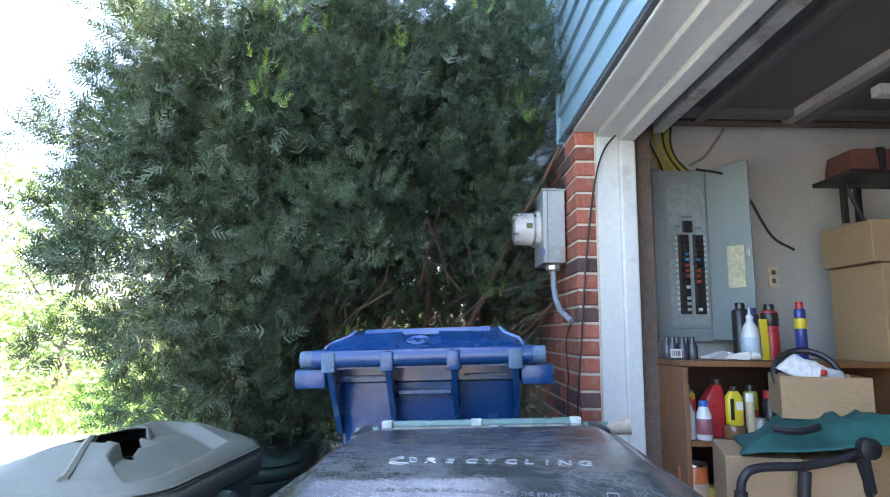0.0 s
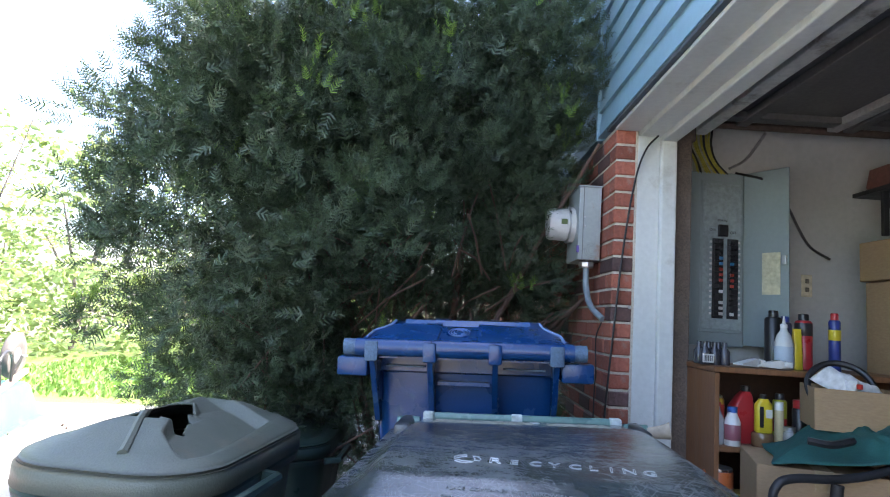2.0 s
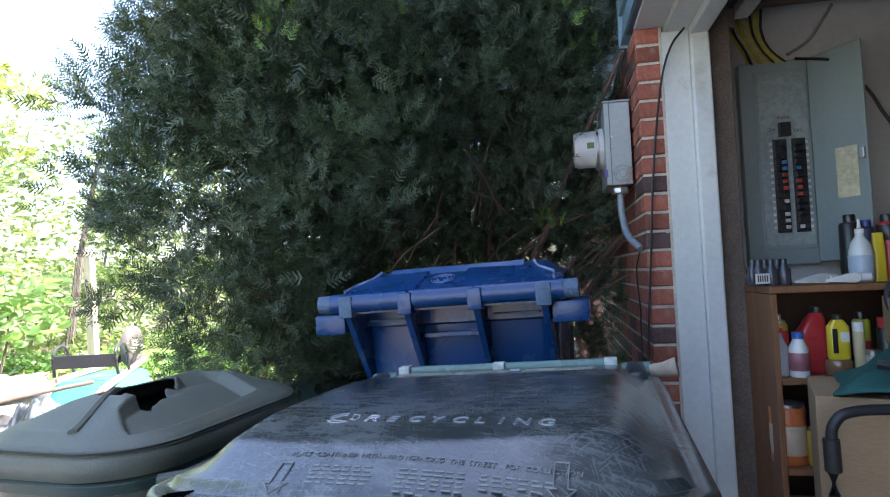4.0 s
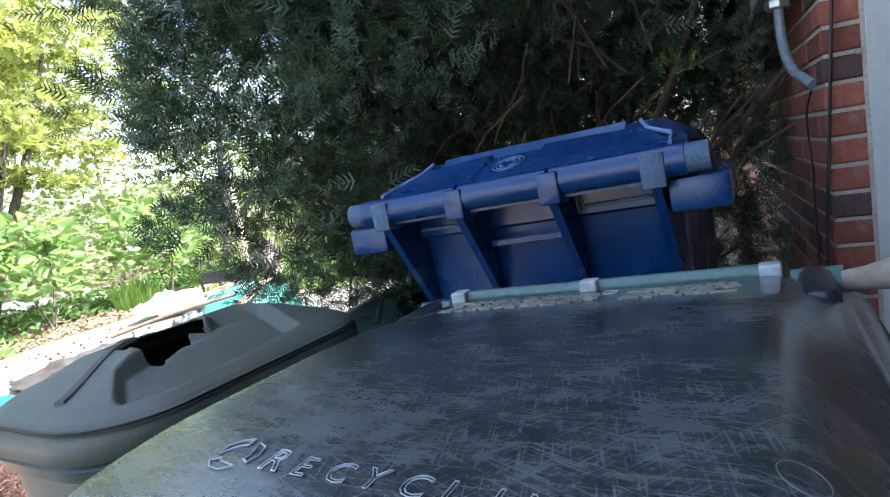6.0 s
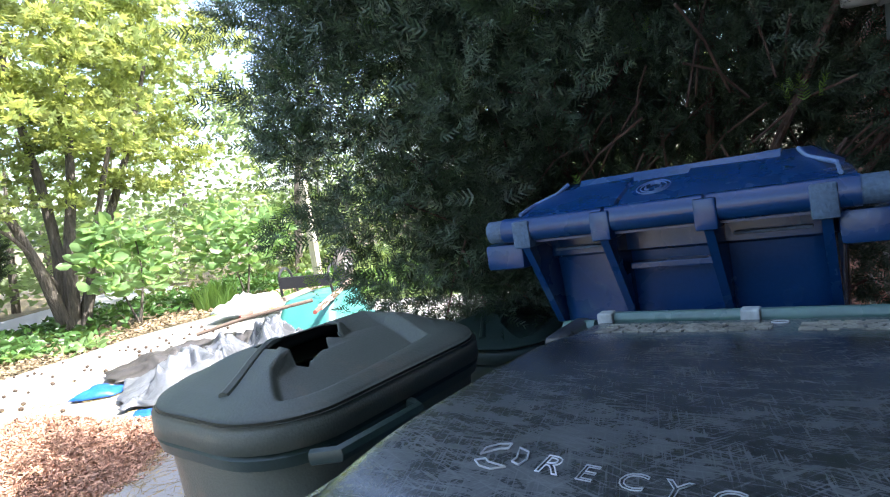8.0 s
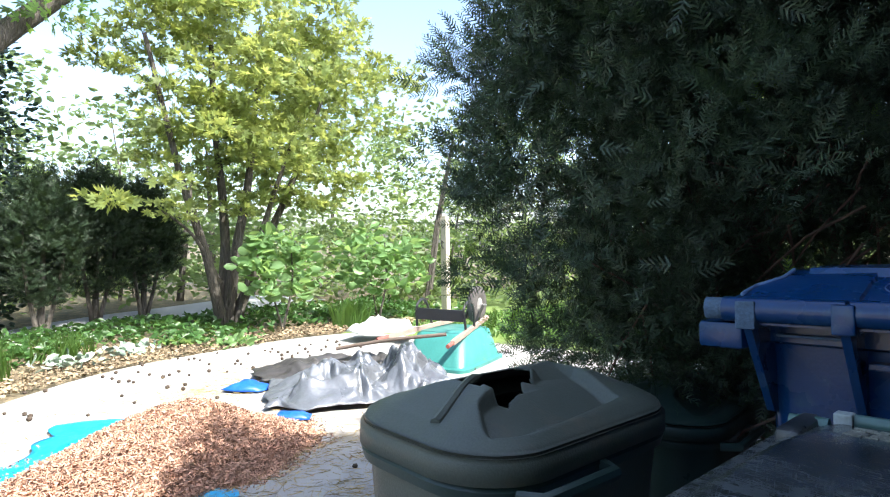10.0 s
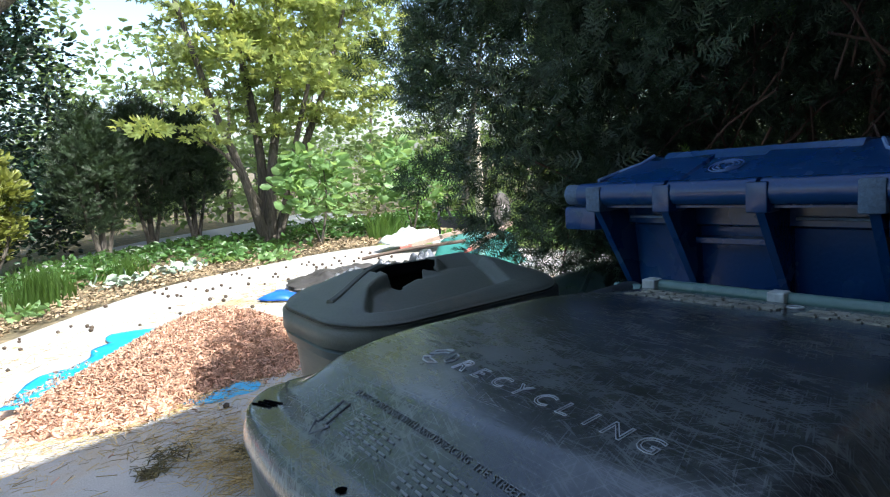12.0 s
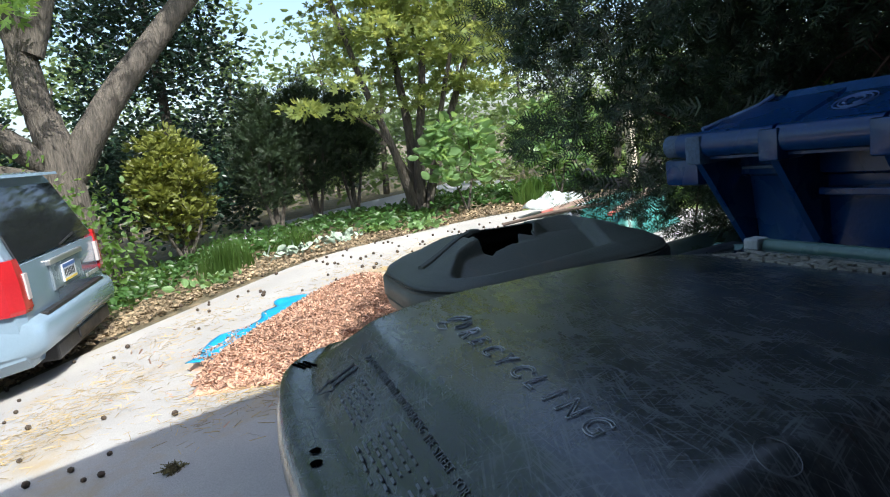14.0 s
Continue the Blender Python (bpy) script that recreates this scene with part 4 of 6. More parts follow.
    for k in range(190):
        a = Vector((rr.uniform(-1.6, -0.3), rr.uniform(0.2, 1.1), rr.uniform(0.5, 1.7)))
        b2 = a + Vector((rr.uniform(-0.3, 0.3), rr.uniform(-0.35, 0.1), rr.uniform(0.1, 0.45)))
        bm = tube([a - Vector(o), (a + b2) / 2 - Vector(o) + Vector((0, 0, 0.03)), b2 - Vector(o)], 0.004, 5, bm)
    part("inner_twig_mass", bm, BARK_YEW, t, "bare brown inner twigs")["kind"] = "stuff"
    return t


def leafy_tree(name, base, label, trunks, blobs, n_clumps, per, clump_r, leaf, template, size, seed, category="tree", shell=0.45, flat=0.45, bark=None, up=0.15):
    rng = np.random.default_rng(seed)
    z = float(height(base[0], base[1]))
    t = thing(name, pose(base[0], base[1], z), label, category)
    for k, (pts, r0, r1) in enumerate(trunks):
        part("trunk" if k == 0 else "limb", limb([Vector(p) for p in pts], r0, r1, 10, None, r0 * 0.06, seed + k), bark or BARK, t, smooth=True)
    c = in_blobs(rng, n_clumps, blobs, shell)
    p, d = clump_points(rng, c, rng.uniform(0.7, 1.3, len(c)) * clump_r, per, flat)
    keep = p[:, 2] > 0.05
    p, d = p[keep], d[keep]
    d = d * [1, 1, 0.4] + [0, 0, up]
    foliage("crown", t, leaf, template, p, d, rng.uniform(0.7, 1.3, len(p)) * size, rng)
    return t


LEAF = (LEAF_V, LEAF_F)
STAR = star_leaf()
yew()
before_yard = set(scene.objects)
# big street tree with a forked trunk, behind the parked car
leafy_tree("shade_tree", (-9.6, -0.35), "large forked shade tree with rough grey bark", [
    ([(0.25, 0.12, -0.2), (0.1, 0.05, 0.9), (0, 0, 2.0), (-0.05, -0.12, 3.2), (-0.1, -0.1, 6.5)], 0.30, 0.11),
    ([(0.0, 0.05, 1.5), (0.1, 0.85, 2.6), (0.15, 2.05, 3.9), (0.3, 3.5, 5.6)], 0.20, 0.09),
    ([(0.0, -0.1, 1.7), (0.1, -0.75, 2.4), (0.1, -1.3, 3.6), (0, -2.0, 5.0)], 0.15, 0.07),
    ([(0.0, -0.1, 1.45), (0.2, -0.9, 1.75), (0.4, -2.0, 2.3), (0.5, -3.2, 3.0)], 0.17, 0.08),
    ([(0.0, -0.1, 1.15), (0.3, -1.0, 1.35), (0.6, -2.2, 1.5), (0.7, -3.2, 1.9)], 0.15, 0.08),
    ([(0.0, 0.0, 2.9), (0.05, 0.3, 3.7), (0.1, 0.5, 5.0)], 0.13, 0.06)],
    [((0, 0.4, 6.2), (2.8, 3.0, 1.5)), ((0.3, -2.2, 4.2), (1.6, 1.8, 1.2)), ((0.2, 1.7, 4.7), (1.3, 1.4, 1.0)), ((0.5, -0.6, 3.6), (0.8, 0.9, 0.6))],
    230, 34, 0.42, OAKLEAF, STAR, 0.105, 21)
# dark holly
leafy_tree("holly_tree", (-11.9, 1.55), "tall dark evergreen holly with glossy leaves", [([(0, 0, 0), (0, 0.05, 2.0), (0.05, 0, 5.2)], 0.14, 0.04)],
           [((0, 0, 2.2), (1.1, 1.35, 2.0)), ((0, -0.1, 3.7), (0.9, 1.10, 1.5)), ((0, 0.2, 1.1), (1.1, 1.35, 0.9))], 400, 40, 0.30, HOLLY, LEAF, 0.085, 22, shell=0.6, flat=0.8)
leafy_tree("holly_tree", (-12.6, -1.3), "tall dark evergreen holly behind the shade tree", [([(0, 0, 0), (0, 0.05, 2.0), (0.05, 0, 4.2)], 0.14, 0.04)],
           [((0, 0, 1.6), (1.0, 1.2, 1.6)), ((0, -0.1, 2.9), (0.7, 0.8, 1.2))], 200, 36, 0.30, HOLLY, LEAF, 0.085, 23, shell=0.6, flat=0.8)
leafy_tree("pieris_shrub", (-9.9, 0.85), "rounded shrub with bronze-green leaf whorls", [([(0, 0, 0), (0.0, 0.05, 0.5), (0.1, 0.1, 1.2)], 0.035, 0.012), ([(0.02, 0, 0), (0.1, -0.2, 0.5), (0.1, -0.3, 1.1)], 0.03, 0.01), ([(0.02, 0.02, 0), (0.1, 0.25, 0.5), (0.1, 0.35, 1.0)], 0.03, 0.01)],
           [((0, 0, 1.0), (0.48, 0.50, 0.62)), ((0.05, -0.05, 1.35), (0.34, 0.36, 0.42))], 150, 26, 0.13, PIERIS, LEAF, 0.085, 24, "shrub", 0.55, 0.8, up=0.35)
for x, y, h, s in ((-10.4, 2.35, 2.0, 31), (-10.9, 3.25, 2.25, 32), (-11.2, 4.1, 2.1, 33)):
    leafy_tree("arborvitae", (x, y), "dark conical arborvitae with bare lower stems", [([(0, 0, 0), (0.0, 0.02, h * 0.5), (0.0, 0, h)], 0.05, 0.012), ([(0.03, 0.05, 0), (0.1, 0.2, h * 0.4), (0.1, 0.22, h * 0.8)], 0.035, 0.01), ([(0.03, -0.05, 0), (0.1, -0.22, h * 0.4), (0.1, -0.25, h * 0.8)], 0.035, 0.01)],
               [((0, 0, h * 0.55), (0.48, 0.52, h * 0.38)), ((0, 0, h * 0.75), (0.34, 0.36, h * 0.28))], 240, 30, 0.13, ARBOR, needle_sprig(4, 0.12), 0.10, s, "tree", 0.45, 1.0, up=0.5)
# many-stemmed maple
leafy_tree("maple_tree", (-8.8, 3.75), "many-stemmed maple with sunlit yellow-green leaves", [
    ([(0, 0, -0.05), (0.05, 0.1, 1.0), (0.0, 0.35, 2.2), (0, 0.5, 4.2)], 0.10, 0.03), ([(0, -0.05, 0), (0.1, -0.35, 0.9), (0.1, -0.75, 2.0), (0.1, -1.2, 3.6)], 0.085, 0.025),
    ([(0, 0.1, 0), (0.15, 0.45, 1.0), (0.2, 1.0, 2.2), (0.2, 1.5, 3.4)], 0.085, 0.025), ([(-0.1, 0, 0), (-0.2, 0.1, 1.3), (-0.3, 0.0, 2.6), (-0.3, -0.1, 4.0)], 0.09, 0.03), ([(0.1, 0.1, 0), (0.35, 0.2, 1.0), (0.7, 0.3, 2.0), (1.0, 0.4, 2.8)], 0.06, 0.02), ([(0.0, -0.1, 0.6), (0.2, -0.6, 1.2), (0.35, -1.1, 1.5)], 0.035, 0.012)],
    [((0, 0.1, 3.2), (1.5, 2.0, 1.0)), ((0.3, 0.2, 2.2), (1.3, 1.8, 0.7)), ((0, 0.2, 4.3), (1.4, 1.7, 0.9)), ((0.6, -1.3, 1.6), (0.5, 0.5, 0.3)), ((0.8, 1.2, 1.9), (0.6, 0.7, 0.35)), ((0.1, 1.9, 3.7), (1.2, 1.3, 1.0))],
    310, 44, 0.30, MAPLE, STAR, 0.085, 25, shell=0.3, flat=0.30)
leafy_tree("broadleaf_shrub", (-7.9, 3.9), "young shrub with large pale green leaves", [([(0, 0, 0), (0.05, 0.1, 0.6), (0, 0.1, 1.3)], 0.02, 0.006), ([(0, 0, 0), (0.1, -0.25, 0.5), (0.1, -0.4, 1.0)], 0.015, 0.005)],
           [((0.1, -0.1, 0.85), (0.4, 0.55, 0.5))], 46, 7, 0.12, BROAD, LEAF, 0.17, 26, "shrub", 0.3, 0.5, up=0.1)
leafy_tree("broadleaf_shrub", (-7.7, 5.4), "young shrub with large pale green leaves", [([(0, 0, 0), (0.05, 0.1, 0.6), (0, 0.1, 1.3)], 0.02, 0.006), ([(0, 0, 0), (0.1, -0.25, 0.5), (0.1, -0.4, 1.0)], 0.015, 0.005)],
           [((0.1, 0.0, 0.9), (0.5, 0.75, 0.5))], 60, 8, 0.13, BROAD, LEAF, 0.16, 27, "shrub", 0.3, 0.5, up=0.1)


def woods():
    """The wood round the yard: thin trunks and leaf clouds that nobody could count."""
    rng = np.random.default_rng(77)
    bm = None
    n = 46
    for k in range(n):
        a = radians(rng.uniform(96, 205))
        r = rng.uniform(12.5, 21)
        x, y = -0.5 + r * math.cos(a), -1.5 + r * math.sin(a)
        if y < -6:
            continue
        z0 = float(height(x, y))
        h = rng.uniform(2.2, 4.0)
        w = rng.uniform(0.02, 0.08)
        lean = rng.normal(size=2) * 0.5
        bm = tube([(x, y, z0), (x + lean[0] * 0.4, y + lean[1] * 0.4, z0 + h * 0.5), (x + lean[0], y + lean[1], z0 + h)], w, 5, bm, [w, w * 0.8, w * 0.3])
    tagged(link_mesh("wood_trunks", bm, BARK), "many thin grey trunks of the wood beyond", "trees", kind="stuff")
    m = 1700
    a = np.radians(rng.uniform(94, 208, m))
    r = rng.uniform(12.5, 22, m)
    zz = np.where(rng.random(m) < 0.5, rng.uniform(0.0, 1.6, m), rng.uniform(1.2, 4.3, m))
    c = np.stack([-0.5 + r * np.cos(a), -1.5 + r * np.sin(a), zz], 1)
    p, d = clump_points(rng, c, rng.uniform(0.35, 0.8, m), 40, 0.5)
    p = p[p[:, 2] > -0.3]
    tagged(foliage("wood_leaves", None, WOODS, LEAF, p, rng.normal(size=p.shape) * [1, 1, 0.5], rng.uniform(0.09, 0.17, len(p)), rng), "sunlit leaves of the wood beyond the yard", "trees", kind="stuff")


woods()


def ground_cover():
    rng = np.random.default_rng(9)
    # ivy bed beyond the driveway
    n = 9000
    y = rng.uniform(-5, 8, n)
    x = -7.6 - rng.random(n) ** 0.8 * 2.6 - 0.25 * np.sin(y * 1.7)
    keep = (noise_field(x, y) > 0.36)
    x, y = x[keep], y[keep]
    p = np.stack([x, y, height(x, y) + rng.uniform(0.0, 0.12, len(x))], 1)
    tagged(foliage("ivy_bed", None, IVY, LEAF, p, rng.normal(size=p.shape) * [1, 1, 0.25] + [0.2, -0.1, 0.25], rng.uniform(0.06, 0.11, len(p)), rng), "low dark ivy covering the bed under the trees", "ground cover", kind="stuff")
    # thick creeper over the bank beside the shade tree
    n = 11000
    c = np.array([(-8.9, -1.3, 0.35), (-8.9, -2.0, 0.7), (-8.7, -0.9, 0.1), (-9.0, -2.8, 0.9)])
    q = c[rng.integers(0, 4, n)] + rng.normal(size=(n, 3)) * [0.32, 0.45, 0.36]
    q[:, 2] = np.maximum(q[:, 2], height(q[:, 0], q[:, 1]) + 0.02)
    tagged(foliage("creeper_bank", None, OAKLEAF, LEAF, q, rng.normal(size=q.shape) + [0.4, 0.3, 0.2], rng.uniform(0.055, 0.095, n), rng), "bright green creeper mounded round the tree foot", "creeper", kind="stuff")
    # litter along the driveway's edge
    n = 10000
    y = rng.uniform(-5, 6, n)
    x = -6.55 - 0.18 * np.clip(y, -2, 3.5) - np.abs(rng.normal(size=n)) * 0.55
    p = np.stack([x, y, height(x, y) + rng.uniform(0.0, 0.03, n)], 1)
    litter = material("dry_leaves", (0.22, 0.17, 0.105), 0.9, vary=0.4, scale=3, island=0.5, bump=0.1)
    tagged(foliage("leaf_litter", None, litter, LEAF, p, rng.normal(size=p.shape) * [1, 1, 0.2], rng.uniform(0.025, 0.055, n), rng), "dry tan leaves along the driveway edge", "litter", kind="stuff")
    # grass tufts
    for (gx, gy, hgt, cnt, lab) in ((-7.5, 0.45, 0.42, 320, "upright clump of green iris leaves"), (-7.9, 1.35, 0.28, 120, "small clump of strap leaves"), (-7.6, 4.8, 0.4, 200, "clump of tall blue-green blades")):
        v, f = [], []
        for k in range(cnt):
            a, r = rng.uniform(0, 6.28), rng.uniform(0, 0.22)
            bx, by = r * math.cos(a), r * math.sin(a) * 1.4
            l2, w = hgt * rng.uniform(0.6, 1.1), 0.009
            ox, oy = rng.normal() * 0.07, rng.normal() * 0.07
            i = len(v)
            v += [(bx - w, by, 0), (bx + w, by + w, 0), (bx + ox * 0.5 + w, by + oy * 0.5, l2 * 0.6), (bx + ox * 0.5 - w, by + oy * 0.5, l2 * 0.6), (bx + ox * 1.2, by + oy * 1.2, l2), (bx + ox * 1.2 + 0.002, by + oy * 1.2, l2)]
            f += [(i, i + 1, i + 2, i + 3), (i + 3, i + 2, i + 5, i + 4)]
        ob = raw_mesh("iris_clump", np.array(v), np.array(f), GRASS)
        ob.matrix_world = pose(gx, gy, float(height(gx, gy)) - 0.01)
        tagged(ob, lab, "plant")
    for k, (hx, hy) in enumerate(((-7.5, 1.75), (-7.35, 1.1), (-7.1, 2.6), (-7.0, 0.1), (-7.6, 2.35))):
        q = np.array([(0, 0, 0.04)]) + rng.normal(size=(60, 3)) * [0.10, 0.12, 0.02]
        ob = foliage("low_plant", None, material("silvery_leaf", (0.30, 0.38, 0.30), 0.5) if k in (0, 1) else BROAD, LEAF, q, rng.normal(size=q.shape) * [1, 1, 0.2] + [0, 0, 0.4], rng.uniform(0.07, 0.13, 60), rng)
        ob.matrix_world = pose(hx, hy, float(height(hx, hy)))
        tagged(ob, "low plant with silvery green leaves" if k in (0, 1) else "low plant with bright green leaves", "plant", kind="stuff")
    # lawn blades
    n = 6000
    x, y = rng.uniform(-7.2, -1.0, n), rng.uniform(5.0, 10, n)
    p = np.stack([x, y, np.zeros(n)], 1)
    tagged(foliage("lawn_grass", None, GRASS, LEAF, p, rng.normal(size=p.shape) * [0.4, 0.4, 0.1] + [0, 0, 1], rng.uniform(0.05, 0.09, n), rng), "short sunlit lawn grass", "grass", kind="stuff")


def noise_field(x, y):
    return np.array([noise.noise((a * 0.9, b * 0.9, 3.1)) * 0.5 + 0.5 for a, b in zip(x, y)])


ground_cover()


# ---- yard ----
def mulch_pile():
    rng = np.random.default_rng(3)
    t = thing("mulch_pile", pose(-3.84, -0.24, -0.03) @ Matrix.Diagonal((0.58, 0.70, 0.80, 1)), "heap of fresh reddish-brown shredded mulch", "mulch")
    chip = material("mulch_chips", (0.45, 0.275, 0.19), 0.9, vary=0.3, scale=6, fine=80, bump=0.3, island=0.35)

    def hgt(x, y):
        a = ((x + 0.05) / 0.85) ** 2 + ((y - 0.15) / 1.02) ** 2
        h = 0.40 * np.exp(-a * 1.35) + 0.10 * np.exp(-(((x - 0.25) / 0.5) ** 2 + ((y + 0.75) / 0.45) ** 2)) - 0.035
        return h + 0.015 * np.sin(7 * x + 2) * np.sin(6 * y)
    xs, ys = np.meshgrid(np.linspace(-1.35, 1.35, 44), np.linspace(-1.5, 1.6, 50))
    v = np.stack([xs, ys, np.maximum(hgt(xs, ys) - 0.5 * np.clip(0.01 - hgt(xs, ys), 0, 1) * 12, -0.6)], 2).reshape(-1, 3)
    i, j = np.meshgrid(np.arange(43), np.arange(49))
    a = (j * 44 + i).ravel()
    raw_mesh("mound", v, np.stack([a, a + 1, a + 45, a + 44], 1), chip, t, smooth=True)
    n = 42000
    x, y = rng.normal(size=n) * 0.62, rng.normal(size=n) * 0.72 + 0.05
    z = hgt(x, y)
    ok = (z > 0.005) | (rng.random(n) < 0.02)
    x, y, z = x[ok], y[ok], np.maximum(z[ok], 0.022)
    p = np.stack([x, y, z + rng.uniform(0.0, 0.018, len(x))], 1)
    cv = np.array([(-0.14, -0.5, 0), (0.14, -0.5, 0.05), (0.11, 0.5, 0.1), (-0.14, 0.45, 0.02), (-0.05, -0.5, 0.16), (0.02, 0.48, 0.2)])
    cf = np.array([(0, 1, 2, 3), (0, 4, 5, 3), (1, 4, 5, 2)])
    d = rng.normal(size=p.shape) * [1, 1, 0.45]
    ch = foliage("chip_layer", t, chip, (cv, cf), p, d, rng.uniform(0.022, 0.050, len(p)), rng)
    ch["kind"] = "stuff"


def crumpled(name, w, d, nx, ny, amp, seed, mat, m, label, category, lift=0.01, shape=None):
    """A crumpled sheet lying on the ground, with a thickness."""
    v = []
    for j in range(ny + 1):
        for i in range(nx + 1):
            x, y = (i / nx - 0.5) * w, (j / ny - 0.5) * d
            q = Vector((x * 3.1, y * 3.1, seed))
            h = max(0, 0.62 - 1.2 * abs(noise.noise(q))) + 0.45 * max(0, 0.5 - abs(noise.noise(q * 2.3))) + 0.22 * (0.5 - abs(noise.noise(q * 5.5)))
            e = min(1, 4 * min(i / nx, 1 - i / nx, j / ny, 1 - j / ny) + 0.15)
            k = shape(x / w, y / d) if shape else 1
            dx, dy = 0.12 * noise.noise(q * 1.3 + Vector((9, 0, 0))), 0.12 * noise.noise(q * 1.3 + Vector((0, 9, 0)))
            v.append((x + dx, y + dy, lift + amp * h * e * k))
    f = [(j * (nx + 1) + i, j * (nx + 1) + i + 1, (j + 1) * (nx + 1) + i + 1, (j + 1) * (nx + 1) + i) for j in range(ny) for i in range(nx)]
    ob = raw_mesh(name, np.array(v), np.array(f), mat, smooth=True)
    ob.matrix_world = m
    so = ob.modifiers.new("thickness", 'SOLIDIFY')
    so.thickness = 0.004
    so.offset = 1
    return tagged(ob, label, category)


def wheelbarrow():
    t = thing("wheelbarrow", pose(-4.69, 3.17, 0.0, 0, 0, 100) @ Matrix.Scale(0.98, 4), "upturned green plastic wheelbarrow with wooden handles", "wheelbarrow")
    tray = material("tray_green", (0.035, 0.18, 0.16), 0.45, vary=0.12, scale=5, bump=0.06, dirt=(0.18, 0.16, 0.11), dirt_amount=0.12)
    wood = material("handle_wood", (0.28, 0.205, 0.165), 0.75, vary=0.25, scale=6, fine=40, bump=0.3, stretch=(1, 6, 6))
    steel = material("black_steel", (0.02, 0.02, 0.022), 0.4, vary=0.2)
    # rim on the ground, floor of the tray on top; local x runs along the barrow towards its wheel
    rings = [rrect(1.02, 0.70, 0.10, 0.012, 5), rrect(1.05, 0.73, 0.11, 0.0, 5), rrect(1.05, 0.73, 0.11, 0.03, 5), rrect(0.98, 0.66, 0.10, 0.04, 5), rrect(0.74, 0.52, 0.10, 0.30, 5, 0.03), rrect(0.68, 0.46, 0.09, 0.325, 5, 0.03)]
    part("tray", loft(rings), tray, t, "faded green plastic tray", smooth=True)
    for s in (-1, 1):
        bm = loft([[(x, s * y + dy, z + dz) for dy, dz in ((-0.019, -0.019), (0.019, -0.019), (0.019, 0.019), (-0.019, 0.019))] for x, y, z in ((0.66, 0.10, 0.385), (-0.15, 0.24, 0.345), (-0.72, 0.33, 0.31))])
        part("handle", bm, wood, t, "weathered wooden handle", smooth=False)
        part("grip", tube([(-0.71, s * 0.328, 0.31), (-0.86, s * 0.352, 0.30)], 0.018, 10), material("grip_red", (0.30, 0.08, 0.06), 0.6), t, "worn red grip end", smooth=True)
        part("leg", tube(arc([(-0.28, s * 0.26, 0.37), (-0.31, s * 0.25, 0.56), (-0.20, s * 0.25, 0.625), (-0.09, s * 0.25, 0.56), (-0.02, s * 0.235, 0.37)], 5), 0.013, 8), steel, t, "bent black steel leg", smooth=True)
        part("axle_bracket", prism([(0.40, 0.36), (0.46, 0.36), (0.60, 0.50), (0.57, 0.53)], "y", s * 0.075 - 0.006, s * 0.075 + 0.006), steel, t)
    part("cross_plate", box(-0.32, -0.30, -0.25, 0.25, 0.44, 0.55, 0.004), steel, t, "black crossplate between the legs")
    wh = part("wheel", moved(turned([(0.075, -0.03), (0.10, -0.045), (0.16, -0.048), (0.195, -0.03), (0.205, 0), (0.195, 0.03), (0.16, 0.048), (0.10, 0.045), (0.075, 0.03)], 28), pose(0.60, 0, 0.52, 90, 0, 0)), material("dusty_tyre", (0.07, 0.065, 0.06), 0.85), t, "dusty black tyre", smooth=True)
    part("rim", moved(turned([(0.02, -0.035), (0.095, -0.03), (0.1, 0), (0.095, 0.03), (0.02, 0.035)], 20), pose(0.60, 0, 0.52, 90, 0, 0)), material("rim_grey", (0.35, 0.34, 0.33), 0.5, metal=0.5), wh, smooth=True)
    part("axle", tube([(0.60, -0.11, 0.52), (0.60, 0.11, 0.52)], 0.01, 8), METAL, t)


